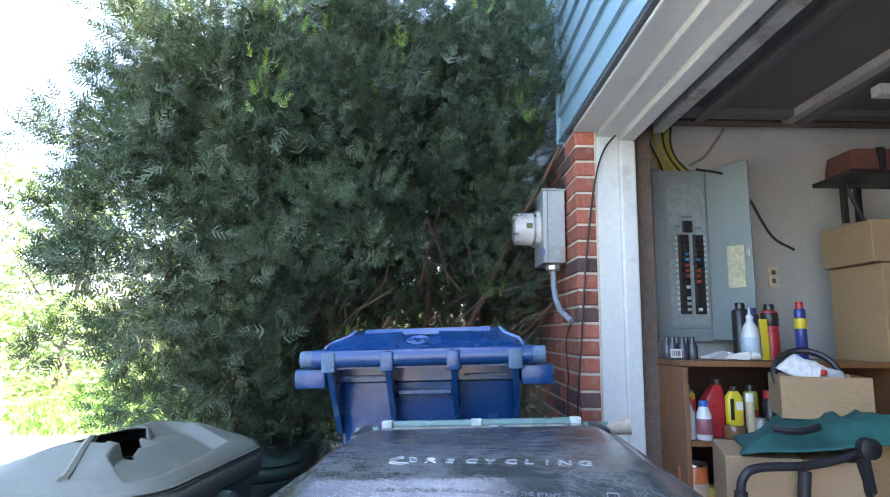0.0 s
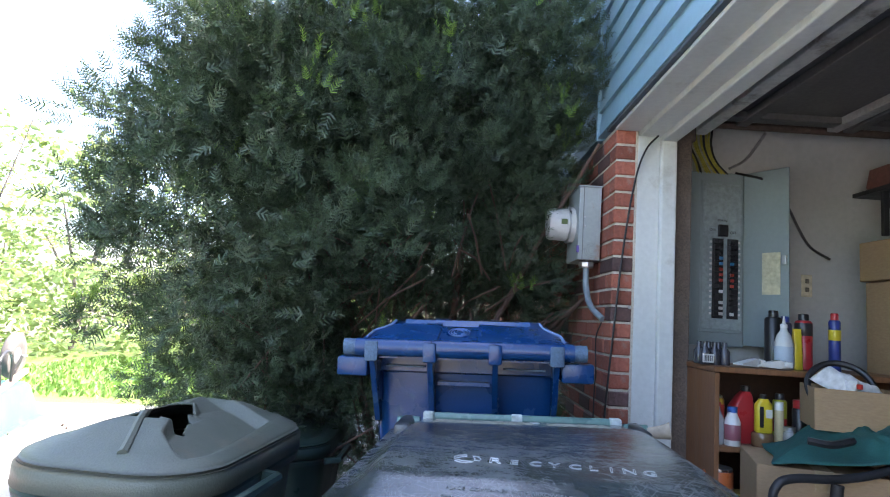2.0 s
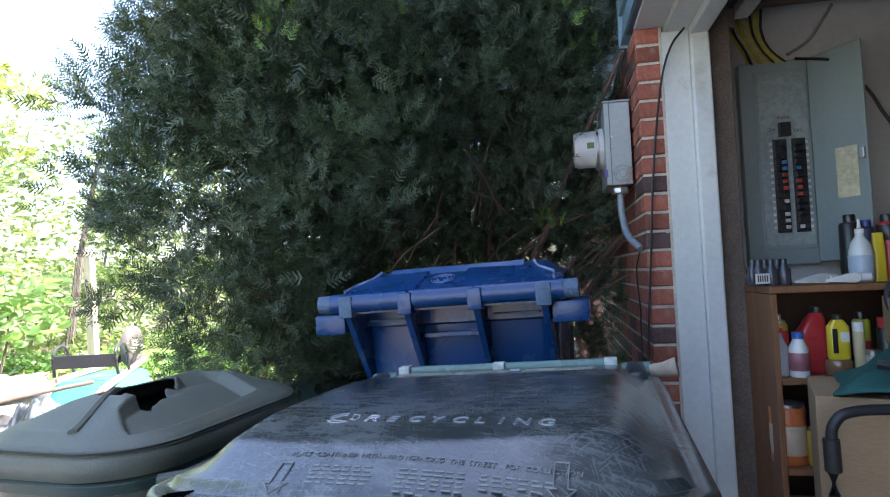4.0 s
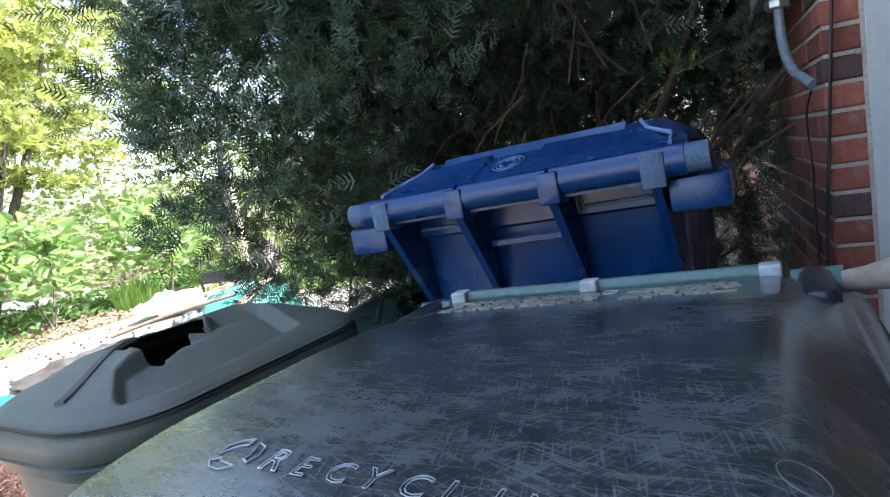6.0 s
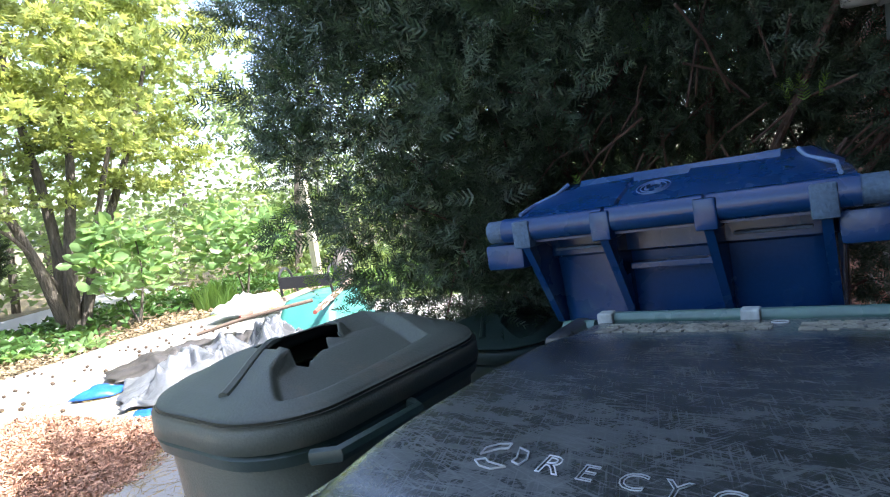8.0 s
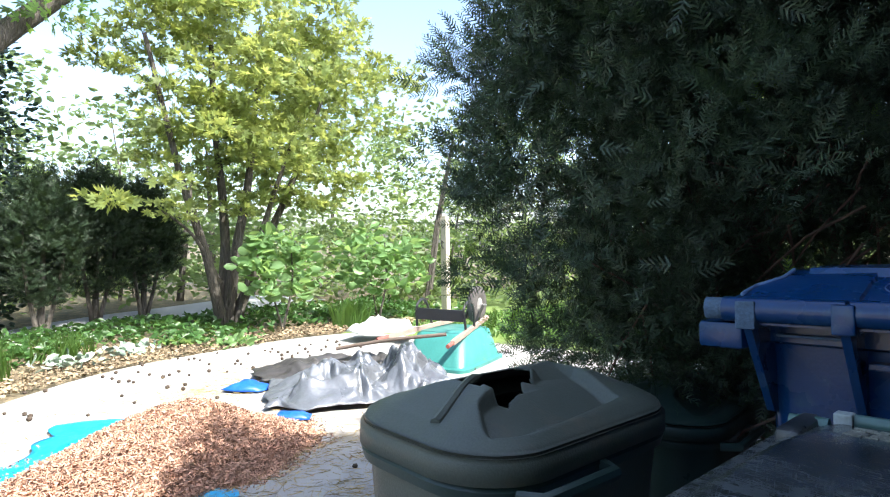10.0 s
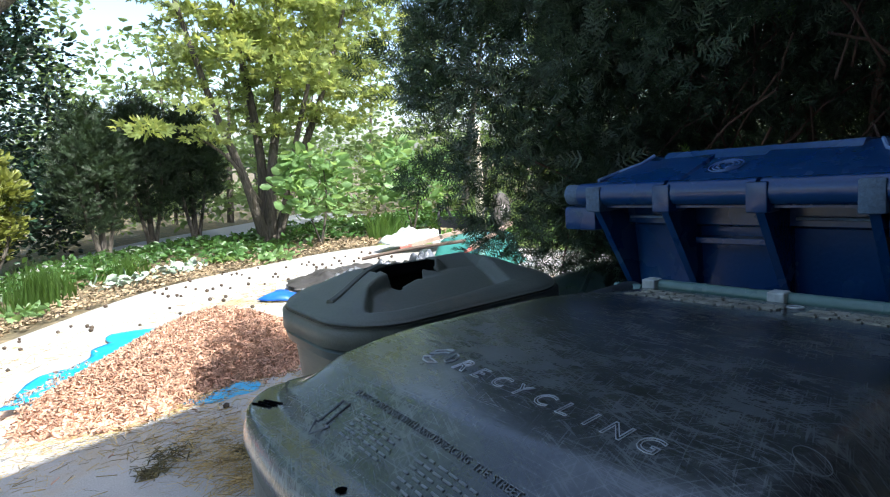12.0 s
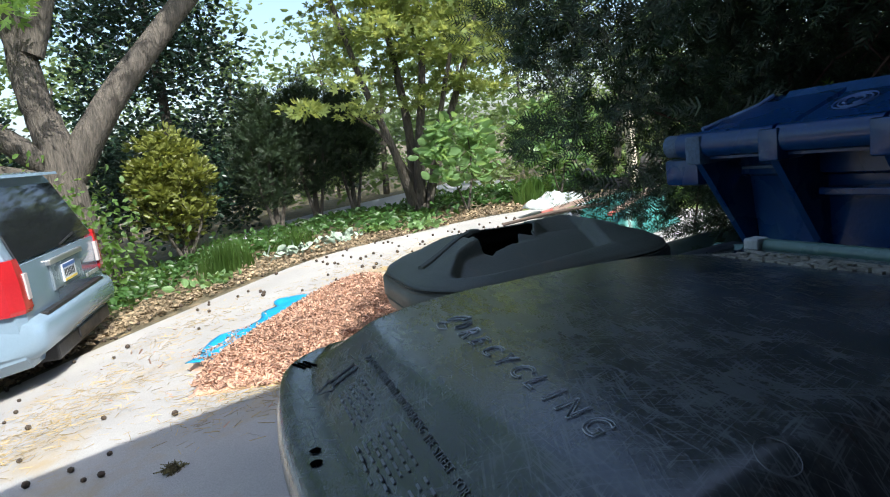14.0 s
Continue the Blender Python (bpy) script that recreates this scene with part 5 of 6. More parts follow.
def suv():
    """A large estate car seen from behind; local y runs forwards, the origin under the rear bumper."""
    t = thing("parked_car", pose(-6.22, -1.06, -0.42, 0, 0, 158) @ Matrix.Scale(0.85, 4), "pale blue-grey sport utility car parked on the driveway", "car")
    paint = material("car_paint_blue_grey", (0.20, 0.285, 0.36), 0.22, metal=0.15, vary=0.03, scale=2, bump=0.0, coat=0.6, rough_vary=0.04)
    dark = material("car_trim_black", (0.015, 0.015, 0.017), 0.45)
    glass = material("car_glass_dark", (0.012, 0.014, 0.016), 0.06, vary=0.05, bump=0.0, rough_vary=0.01, spec=0.8)
    lamp = material("car_lamp_red", (0.35, 0.015, 0.02), 0.15, vary=0.1, bump=0.0, rough_vary=0.03, coat=0.8)
    clear = material("car_lamp_clear", (0.45, 0.40, 0.40), 0.15, vary=0.05, bump=0.0, rough_vary=0.03)
    # lower body and cabin, lofted along y
    def sect(y, half, z0, z1, r):
        return [(-half + r, y, z0), (half - r, y, z0), (half, y, z0 + r), (half * 1.0, y, z0 + (z1 - z0) * 0.55), (half * 0.97, y, z1 - r * 0.4), (half * 0.90, y, z1), (-half * 0.90, y, z1), (-half * 0.97, y, z1 - r * 0.4), (-half, y, z0 + (z1 - z0) * 0.55), (-half, y, z0 + r)]
    part("body", loft([sect(0.09, 0.94, 0.52, 1.18, 0.07), sect(0.14, 1.0, 0.40, 1.20, 0.09), sect(0.5, 1.02, 0.34, 1.21, 0.09), sect(3.6, 1.02, 0.34, 1.18, 0.09), sect(4.6, 1.0, 0.36, 1.12, 0.1), sect(5.1, 0.9, 0.42, 0.95, 0.12)]), paint, t, smooth=True)

    def cab(y, half, z1, tum):
        return [(-half, y, 1.17), (half, y, 1.17), (half * tum, y, z1 - 0.05), (half * (tum - 0.06), y, z1), (-half * (tum - 0.06), y, z1), (-half * tum, y, z1 - 0.05)]
    cabin = part("cabin", loft([[(-0.97, 0.11, 1.17), (0.97, 0.11, 1.17), (0.83, 0.36, 1.80), (0.76, 0.37, 1.845), (-0.76, 0.37, 1.845), (-0.83, 0.36, 1.80)], cab(0.5, 0.985, 1.87, 0.85), cab(2.6, 0.985, 1.88, 0.85), cab(3.3, 0.97, 1.5, 0.9), cab(3.75, 0.95, 1.2, 0.96)]), paint, t, smooth=True)
    part("spoiler", loft([[(-0.78, 0.24, 1.835), (0.78, 0.24, 1.835), (0.78, 0.25, 1.86), (-0.78, 0.25, 1.86)], [(-0.80, 0.5, 1.83), (0.80, 0.5, 1.83), (0.80, 0.5, 1.885), (-0.80, 0.5, 1.885)]]), paint, t, smooth=True)
    part("rear_window", moved(prism([(-0.86, 0), (0.86, 0), (0.75, 0.60), (-0.75, 0.60)], "z", 0, 0.012), pose(0, 0.103, 1.20, 68.5)), glass, t, "dark tinted rear window")
    for s in (-1, 1):
        part("side_window", loft([[(s * 0.984, 0.42, 1.22), (s * 0.984, 3.3, 1.22), (s * 0.86, 2.7, 1.76), (s * 0.86, 0.56, 1.76)], [(s * 0.996, 0.42, 1.22), (s * 0.996, 3.3, 1.22), (s * 0.872, 2.7, 1.76), (s * 0.872, 0.56, 1.76)]]), glass, t, "dark side windows")
        def lampring(z, k, dy):
            return [(s * (0.845 + k), 0.066 + dy, z), (s * 0.97, 0.072 + dy, z), (s * 1.035, 0.15 + dy, z), (s * (1.037 - k * 0.2), 0.30 - k, z), (s * 0.90, 0.30, z)]
        tl = part("tail_lamp", loft([lampring(0.83, 0.02, 0.01), lampring(0.86, 0.0, 0.0), lampring(1.08, 0.02, 0.004), lampring(1.24, 0.05, 0.02)]), lamp, t, "tall red tail lamp", smooth=False)
        part("lamp_lens", box(min(s * 0.82, s * 0.90), max(s * 0.84, s * 0.885), 0.060, 0.09, 0.92, 1.12, 0.004), clear, tl)
        for y in (1.05, 4.1):
            w = part("wheel", moved(turned([(0.16, -0.1), (0.33, -0.11), (0.385, -0.09), (0.39, 0.09), (0.33, 0.11), (0.16, 0.1)], 32), pose(s * 0.90, y, 0.39, 0, 90, 0)), RUBBER, t, smooth=True)
            part("rim", moved(turned([(0.03, -0.105), (0.25, -0.09), (0.26, 0.09), (0.03, 0.105)], 24), pose(s * 0.91, y, 0.39, 0, 90, 0)), METAL, w, smooth=True)
    part("rear_bumper", loft([sect(0.0, 0.90, 0.56, 0.70, 0.03), sect(0.02, 0.95, 0.51, 0.735, 0.05), sect(0.09, 1.01, 0.47, 0.77, 0.06), sect(0.34, 1.035, 0.45, 0.80, 0.06)]), paint, t, smooth=True)
    part("bumper_step", box(-0.72, 0.72, 0.03, 0.12, 0.745, 0.772, 0.006), dark, t, "black bumper step")
    part("bumper_valance", box(-0.70, 0.70, 0.03, 0.25, 0.36, 0.50, 0.02), dark, t, "dark lower valance")
    part("hitch_opening", box(-0.22, 0.22, 0.015, 0.06, 0.40, 0.49, 0.01), dark, t)
    part("tailgate_recess", box(-0.36, 0.36, 0.075, 0.10, 0.86, 1.12, 0.02), material("car_paint_shade", (0.22, 0.28, 0.33), 0.25, metal=0.35), t)
    part("chrome_strip", box(-0.40, 0.40, 0.055, 0.10, 1.09, 1.135, 0.008), METAL, t, "chrome strip over the plate")
    plate = part("licence_plate", box(-0.155, 0.155, 0.060, 0.076, 0.90, 1.055, 0.004), material("plate_pale", (0.55, 0.58, 0.62), 0.4), t, "pale licence plate with a dark frame")
    part("plate_band", box(-0.15, 0.15, 0.0575, 0.0605, 1.02, 1.05), material("plate_blue", (0.06, 0.12, 0.3), 0.4), plate)
    part("plate_band", box(-0.15, 0.15, 0.0575, 0.0605, 0.905, 0.925), material("plate_yellow", (0.6, 0.45, 0.08), 0.4), plate)
    for k in range(7):
        part("plate_bar", box(-0.125 + k * 0.036, -0.105 + k * 0.036, 0.0575, 0.0605, 0.94, 1.005), dark, plate)
    part("wiper", tube([(0.0, 0.09, 1.22), (0.45, 0.12, 1.27)], 0.01, 6), dark, t)
    for k in range(4):
        part("badge_bar", box(0.42 + k * 0.09, 0.49 + k * 0.09, 0.062, 0.08, 0.83, 0.865, 0.002), METAL, t)
    return t


def post():
    t = thing("wooden_post", pose(-7.6, 6.8, 0, 0, -2, 0) @ Matrix.Scale(1.08, 4), "slender weathered pale wooden post leaning slightly", "post")
    pale = material("pale_post_wood", (0.42, 0.38, 0.30), 0.85, vary=0.2, scale=5, bump=0.3, stretch=(5, 5, 0.6))
    part("shaft", loft([[(x * s, y * s, z) for x, y in ((-0.05, -0.05), (0.05, -0.05), (0.05, 0.05), (-0.05, 0.05))] for z, s in ((-0.1, 1), (0.8, 0.98), (1.45, 0.95), (1.5, 0.8))]), pale, t)
    part("hook", tube(arc([(0, -0.05, 1.1), (0.0, -0.09, 1.13), (0, -0.09, 1.05), (0, -0.05, 1.02)], 4), 0.008, 6), BLACK, t)


def clutter():
    rng = np.random.default_rng(41)
    # seed balls lying about
    n = 150
    x, y = rng.uniform(-6.6, -2.9, n), rng.uniform(-3.2, 3.4, n)
    ok = (((x + 4.05) / 1.05) ** 2 + ((y + 0.30) / 1.25) ** 2 > 1) & (x < -2.9)
    x, y = x[ok], y[ok]
    # more of them along the far edge
    x = np.concatenate([x, -5.9 - rng.random(60) * 0.9])
    y = np.concatenate([y, rng.uniform(-2, 3.5, 60)])
    a = np.arange(6) * math.pi / 3
    sv = np.array([(0, 0, 1)] + [(math.cos(q) * 0.87, math.sin(q) * 0.87, 0.5) for q in a] + [(math.cos(q) * 0.87, math.sin(q) * 0.87, -0.5) for q in a] + [(0, 0, -1)])
    q4 = np.array([(1 + k, 7 + k, 7 + (k + 1) % 6, 1 + (k + 1) % 6) for k in range(6)])
    t3 = np.array([(0, 1 + k, 1 + (k + 1) % 6) for k in range(6)] + [(13, 7 + (k + 1) % 6, 7 + k) for k in range(6)])
    tri = np.concatenate([t3, q4[:, [0, 1, 2]], q4[:, [0, 2, 3]]])
    s = rng.uniform(0.011, 0.018, len(x))
    p = np.stack([x, y, height(x, y) + s * 0.8], 1)
    v, f = scatter(sv, tri, p, frames_for(rng.normal(size=p.shape), rng), s)
    tagged(raw_mesh("seed_balls", v, f, material("seed_ball_brown", (0.055, 0.04, 0.028), 0.95, vary=0.4, scale=30, bump=0.8)), "small dark brown seed balls scattered on the driveway", "seed balls", kind="stuff")
    # needle and straw patches
    straw = material("straw_tan", (0.34, 0.25, 0.10), 0.9, vary=0.3, scale=8, island=0.5)
    cs = [(-3.35, -1.05, 0.25, 300), (-3.3, -0.6, 0.28, 420), (-3.45, 0.2, 0.3, 420), (-4.2, -1.75, 0.25, 260), (-5.0, 0.7, 0.35, 260), (-5.4, 1.4, 0.35, 220), (-2.45, -0.95, 0.10, 260), (-2.2, -1.0, 0.08, 240), (-2.75, -0.85, 0.12, 200), (-5.3, -0.6, 0.3, 160), (-4.6, -1.5, 0.3, 220), (-2.6, 0.0, 0.2, 260), (-2.6, 0.5, 0.25, 240), (-4.9, 2.0, 0.5, 260)]
    p = np.concatenate([np.array([(cx, cy, 0.006)]) + rng.normal(size=(3 * k, 3)) * [r, r, 0.004] for cx, cy, r, k in cs])
    p[:, 2] = height(p[:, 0], p[:, 1]) + np.abs(p[:, 2]) + 0.003
    bv = np.array([(-0.02, -0.5, 0), (0.02, -0.5, 0.01), (0.02, 0.5, 0.03), (-0.02, 0.5, 0.02)])
    tagged(foliage("straw_patches", None, straw, (bv, np.array([(0, 1, 2, 3)])), p, rng.normal(size=p.shape) * [1, 1, 0.12], rng.uniform(0.03, 0.07, len(p)), rng), "tan needle litter in patches on the driveway", "litter", kind="stuff")
    tuft = material("moss_clump", (0.10, 0.085, 0.035), 0.95, vary=0.5, scale=30, bump=0.9)
    for cx, cy, s in ((-2.70, -1.03, 0.10), (-2.44, -0.86, 0.08), (-2.63, -1.15, 0.05), (-2.75, -1.6, 0.03), (-2.4, -1.75, 0.035)):
        q = np.array([(0, 0, 0.008)]) + rng.normal(size=(160, 3)) * [s * 0.5, s * 0.5, 0.006]
        q[:, 2] = np.abs(q[:, 2])
        ob = foliage("moss_clump", None, tuft, (bv * [2.5, 1, 3], np.array([(0, 1, 2, 3)])), q, rng.normal(size=q.shape) * [1, 1, 0.4], rng.uniform(0.02, 0.05, 160), rng)
        ob.matrix_world = pose(cx, cy, float(height(cx, cy)) + 0.001)
        tagged(ob, "brown clump of dry moss on the asphalt", "moss", "moss clumps", "stuff")


mulch_pile()
TARP_BLUE = material("tarp_bright_blue", (0.015, 0.28, 0.52), 0.4, vary=0.15, scale=6, fine=60, bump=0.2)
crumpled("blue_tarp", 1.26, 1.36, 50, 56, 0.05, 4.0, TARP_BLUE, pose(-4.08, -0.22, -0.025, 0, 0, 45), "bright blue tarp showing round the mulch heap", "tarp", 0.012)
TARP_SILVER = material("tarp_silver", (0.13, 0.142, 0.158), 0.36, metal=0.3, vary=0.15, scale=5, fine=50, bump=0.25, dirt=(0.10, 0.10, 0.11), dirt_amount=0.25, dirt_scale=3)
crumpled("silver_tarp", 1.35, 0.95, 110, 78, 0.42, 7.0, TARP_SILVER, pose(-4.28, 1.55, 0.0, 0, 0, 50), "crumpled silver tarp heaped on the driveway", "tarp", 0.01, lambda u, v: 0.45 + 0.6 * (u + 0.5))
crumpled("dark_tarp", 1.5, 0.55, 60, 30, 0.16, 2.0, material("tarp_dark", (0.04, 0.038, 0.036), 0.5, vary=0.3), pose(-5.0, 2.1, 0.0, 0, 0, 60), "dark folded underside of a tarp on the driveway", "tarp", 0.02)
crumpled("tarp_corner", 0.30, 0.22, 16, 12, 0.07, 5.0, material("tarp_deep_blue", (0.01, 0.09, 0.45), 0.4), pose(-5.05, 1.15, 0.0, 0, 0, 20), "folded deep blue corner of a tarp", "tarp", 0.01)
crumpled("blue_scrap", 0.16, 0.10, 10, 8, 0.05, 6.0, MATS["tarp_deep_blue"], pose(-3.9, 0.62, 0.0, 0, 0, 40), "small scrap of deep blue plastic on the mulch edge", "scrap", 0.03)
crumpled("bagged_soil", 0.75, 0.5, 30, 20, 0.20, 8.0, material("bag_grey_green", (0.34, 0.38, 0.36), 0.45, vary=0.35, scale=9), pose(-6.2, 3.9, 0.02, 0, 0, 30), "plastic soil bag lying at the driveway edge", "bag", 0.08)
stick = thing("rake_handle", pose(0, 0, 0), "worn wooden tool handle lying on the tarp", "tool handle")
part("shaft", tube(arc([(-5.0, 2.0, 0.22), (-4.65, 2.25, 0.30), (-4.25, 2.5, 0.36)], 5), 0.016, 8), WOOD_OLD, stick, smooth=True)
wheelbarrow()
post()
suv()
clutter()
bpy.context.view_layer.update()
lay_out([o for o in scene.objects if o not in before_yard and o.parent is None])


# ---- house wall fittings and garage ----
def meter():
    t = thing("electricity_meter", pose(-0.080, 0.16, 0.03), "grey electricity meter box on the brick wall", "meter")
    part("box", box(-0.028, 0.07, 0.0, 0.24, 1.41, 1.735, 0.004), GALV, t, "grey painted steel box with rust stains")
    part("lid_seam", box(-0.010, -0.007, -0.0025, 0.0, 1.412, 1.733), material("seam_dark", (0.12, 0.13, 0.13), 0.6), t)
    part("top_flange", box(-0.032, 0.073, -0.006, 0.245, 1.735, 1.742, 0.002), GALV, t)
    m = part("meter_head", moved(turned([(0.083, 0.0), (0.083, 0.02), (0.076, 0.024), (0.074, 0.10), (0.068, 0.115), (0.03, 0.12)], 28), pose(-0.028, 0.13, 1.58, 0, -90, 0)), material("meter_pale_grey", (0.55, 0.55, 0.53), 0.35, vary=0.08), t, "round pale meter under glass", smooth=True)
    part("glass_rim", moved(turned([(0.080, 0.018), (0.086, 0.02), (0.086, 0.028), (0.080, 0.03)], 28), pose(-0.028, 0.13, 1.58, 0, -90, 0)), METAL, m, smooth=True)
    part("meter_window", moved(box(-0.014, 0.014, -0.012, 0.012, 0, 0.006), pose(-0.08, 0.0585, 1.583, 90, 0, 0)), material("meter_green", (0.10, 0.14, 0.05), 0.3), m, "small dark display with a green edge")
    for r in (0.034, 0.026, 0.016):
        pts = [(0.032 + r * math.cos(a), -0.002, 1.453 + r * math.sin(a)) for a in [2 * math.pi * k / 24 for k in range(25)]]
        part("knockout_ring", tube(pts, 0.0022, 5), GALV, t, smooth=True)
    part("seal_tag", box(-0.036, -0.024, -0.01, -0.004, 1.44, 1.47, 0.002), material("tag_purple", (0.12, 0.08, 0.3), 0.5), t, "small purple seal tag")
    part("conduit_nut", moved(turned([(0.030, 0), (0.034, 0.005), (0.034, 0.022), (0.028, 0.03)], 8), pose(0.025, 0.06, 1.38)), METAL, t)
    part("conduit", tube(arc([(0.025, 0.06, 1.385), (0.027, 0.05, 1.29), (0.04, 0.01, 1.21), (0.075, -0.06, 1.155)], 6), 0.0135, 10), material("conduit_grey", (0.22, 0.27, 0.30), 0.4), t, "bent grey conduit", smooth=True)
    for z in (1.56, 1.60):
        part("screw", moved(turned([(0.006, 0), (0.004, 0.004)], 8), pose(-0.002, 0.0, z, 90, 0, 0)), METAL, t)


def cables():
    t = thing("hanging_cable", pose(0, 0, 0), "thin black cable hanging from the header down the brick", "cable")
    part("run", tube(arc([(0.165, -0.035, 1.955), (0.12, -0.03, 1.90), (0.085, -0.025, 1.80), (0.055, -0.02, 1.62), (0.03, -0.02, 1.40), (0.012, -0.02, 1.18), (-0.004, -0.02, 0.98), (-0.02, -0.03, 0.78), (-0.03, -0.03, 0.5), (-0.03, -0.03, -0.14)], 6), 0.0042, 6), CABLE, t, smooth=True)
    t = thing("ground_wire", pose(0, 0, 0), "thin dark ground wire running down the brick wall", "wire")
    part("run", tube(arc([(-0.012, 0.09, 1.17), (-0.02, 0.14, 1.10), (-0.012, 0.15, 0.95), (-0.012, 0.17, 0.8), (-0.012, 0.17, -0.14)], 5), 0.003, 5), CABLE, t, smooth=True)
    t = thing("wall_cable", pose(0, 0, 0), "black cable sagging across the garage wall", "cable")
    part("run", tube(arc([(0.64, 0.28, 1.905), (0.73, 0.2, 1.86), (0.80, 0.30, 1.85), (0.90, 0.318, 1.775), (0.955, 0.318, 1.67), (1.01, 0.318, 1.585), (1.09, 0.30, 1.53)], 6), 0.006, 6), CABLE, t, smooth=True)
    t = thing("service_wires", pose(0, 0, 0), "bundle of yellow and black wires above the panel", "wires")
    cols = [material("wire_yellow", (0.42, 0.36, 0.06), 0.5), CABLE, material("wire_cream", (0.40, 0.38, 0.28), 0.5)]
    for k in range(11):
        x = 0.47 + k * 0.014
        part("wire", tube(arc([(x, 0.29, 1.895), (x - 0.02 - 0.004 * k, 0.28, 1.95), (x - 0.06 - 0.003 * k, 0.27, 2.02), (x - 0.09, 0.26, 2.12)], 4), 0.0055, 5), cols[k % 3 if k % 4 else 0], t, smooth=True)
    part("wire", tube(arc([(0.62, 0.30, 1.93), (0.70, 0.31, 1.98), (0.76, 0.315, 2.06), (0.80, 0.32, 2.12)], 5), 0.007, 6), material("wire_grey", (0.25, 0.25, 0.24), 0.5), t, smooth=True)


def breaker_panel():
    t = thing("breaker_panel", pose(0.03, 0, 0), "grey electrical panel with its door open", "electrical panel")
    part("cover", box(0.400, 0.655, 0.285, 0.33, 1.10, 1.905, 0.006), PANELGREY, t)
    part("trim_frame", box(0.452, 0.648, 0.280, 0.288, 1.16, 1.865, 0.004), PANELGREY, t)
    part("dead_front", box(0.462, 0.640, 0.277, 0.284, 1.175, 1.85, 0.003), material("panel_grey_inner", (0.27, 0.32, 0.325), 0.5), t)
    door = part("door", moved(box(0.0, 0.205, -0.012, 0.0, 1.11, 1.90, 0.004), pose(0.655, 0.28, 0, 0, 0, -58)), PANELGREY, t, "open grey panel door")
    part("label_sheet", moved(box(0.09, 0.17, -0.0145, -0.0125, 1.34, 1.525), pose(0.655, 0.28, 0, 0, 0, -58)), material("aged_paper", (0.50, 0.47, 0.33), 0.8), door, "yellowed paper circuit list")
    part("latch", moved(box(0.183, 0.20, -0.026, -0.012, 1.47, 1.51, 0.003), pose(0.655, 0.28, 0, 0, 0, -58)), METAL, door)
    part("main_breaker", box(0.528, 0.572, 0.262, 0.278, 1.60, 1.655, 0.003), BLACK, t, "main breaker switch")
    for txt, x, z in (("MAIN", 0.528, 1.67), ("ON", 0.49, 1.625), ("OFF", 0.585, 1.615)):
        lettering("lettering", txt, 0.018, 0.0004, BLACK, t, pose(x, 0.2765, z, 90))
    red, blue, white = material("switch_red", (0.45, 0.06, 0.04), 0.4), material("switch_blue", (0.06, 0.25, 0.5), 0.4), material("switch_white", (0.6, 0.6, 0.58), 0.4)
    for c, x in enumerate((0.505, 0.573)):
        part("breaker_column", box(x, x + 0.048, 0.270, 0.280, 1.225, 1.59), BLACK, t)
        for r in range(14):
            z = 1.235 + r * 0.0253
            br = part("breaker", box(x + 0.003, x + 0.045, 0.262, 0.272, z, z + 0.022, 0.002), BLACK, t)
            mat = red if r in (6, 7, 8) and c == 0 or r in (5, 6, 7) and c == 1 else blue if r == 9 or (r == 10 and c == 0) else white if (r < 5 and c == 0 and r != 3) or (r == 0 and c == 1) else BLACK
            part("toggle", box(x + (0.024 if c == 0 else 0.006), x + (0.042 if c == 0 else 0.024), 0.256, 0.263, z + 0.004, z + 0.018, 0.002), mat, br)
            part("number_tab", box(x - 0.012 if c == 0 else x + 0.05, x - 0.002 if c == 0 else x + 0.06, 0.2755, 0.2775, z + 0.006, z + 0.016), white, br)


def plates():
    t = thing("wall_outlet", pose(0, 0, 0), "cream wall outlet plate on the garage wall", "outlet")
    cream = material("cream_plastic", (0.55, 0.50, 0.34), 0.45)
    part("plate", box(0.972, 1.022, 0.322, 0.33, 1.352, 1.455, 0.003), cream, t)
    for z in (1.385, 1.425):
        part("socket", box(0.988, 1.006, 0.318, 0.323, z - 0.01, z + 0.01, 0.003), material("socket_dark", (0.15, 0.13, 0.09), 0.5), t)
    t = thing("wall_hatch", pose(0, 0, 0), "flat painted access hatch with a dark switch", "hatch")
    part("frame", box(0.760, 0.845, 0.322, 0.33, 1.585, 1.82, 0.003), PLASTER, t)
    part("dark_strip", box(0.766, 0.782, 0.318, 0.323, 1.66, 1.78, 0.002), material("strip_dark_blue", (0.04, 0.05, 0.09), 0.5), t)
    part("latch", box(0.775, 0.83, 0.319, 0.323, 1.715, 1.722), material("latch_grey", (0.3, 0.3, 0.29), 0.5), t)


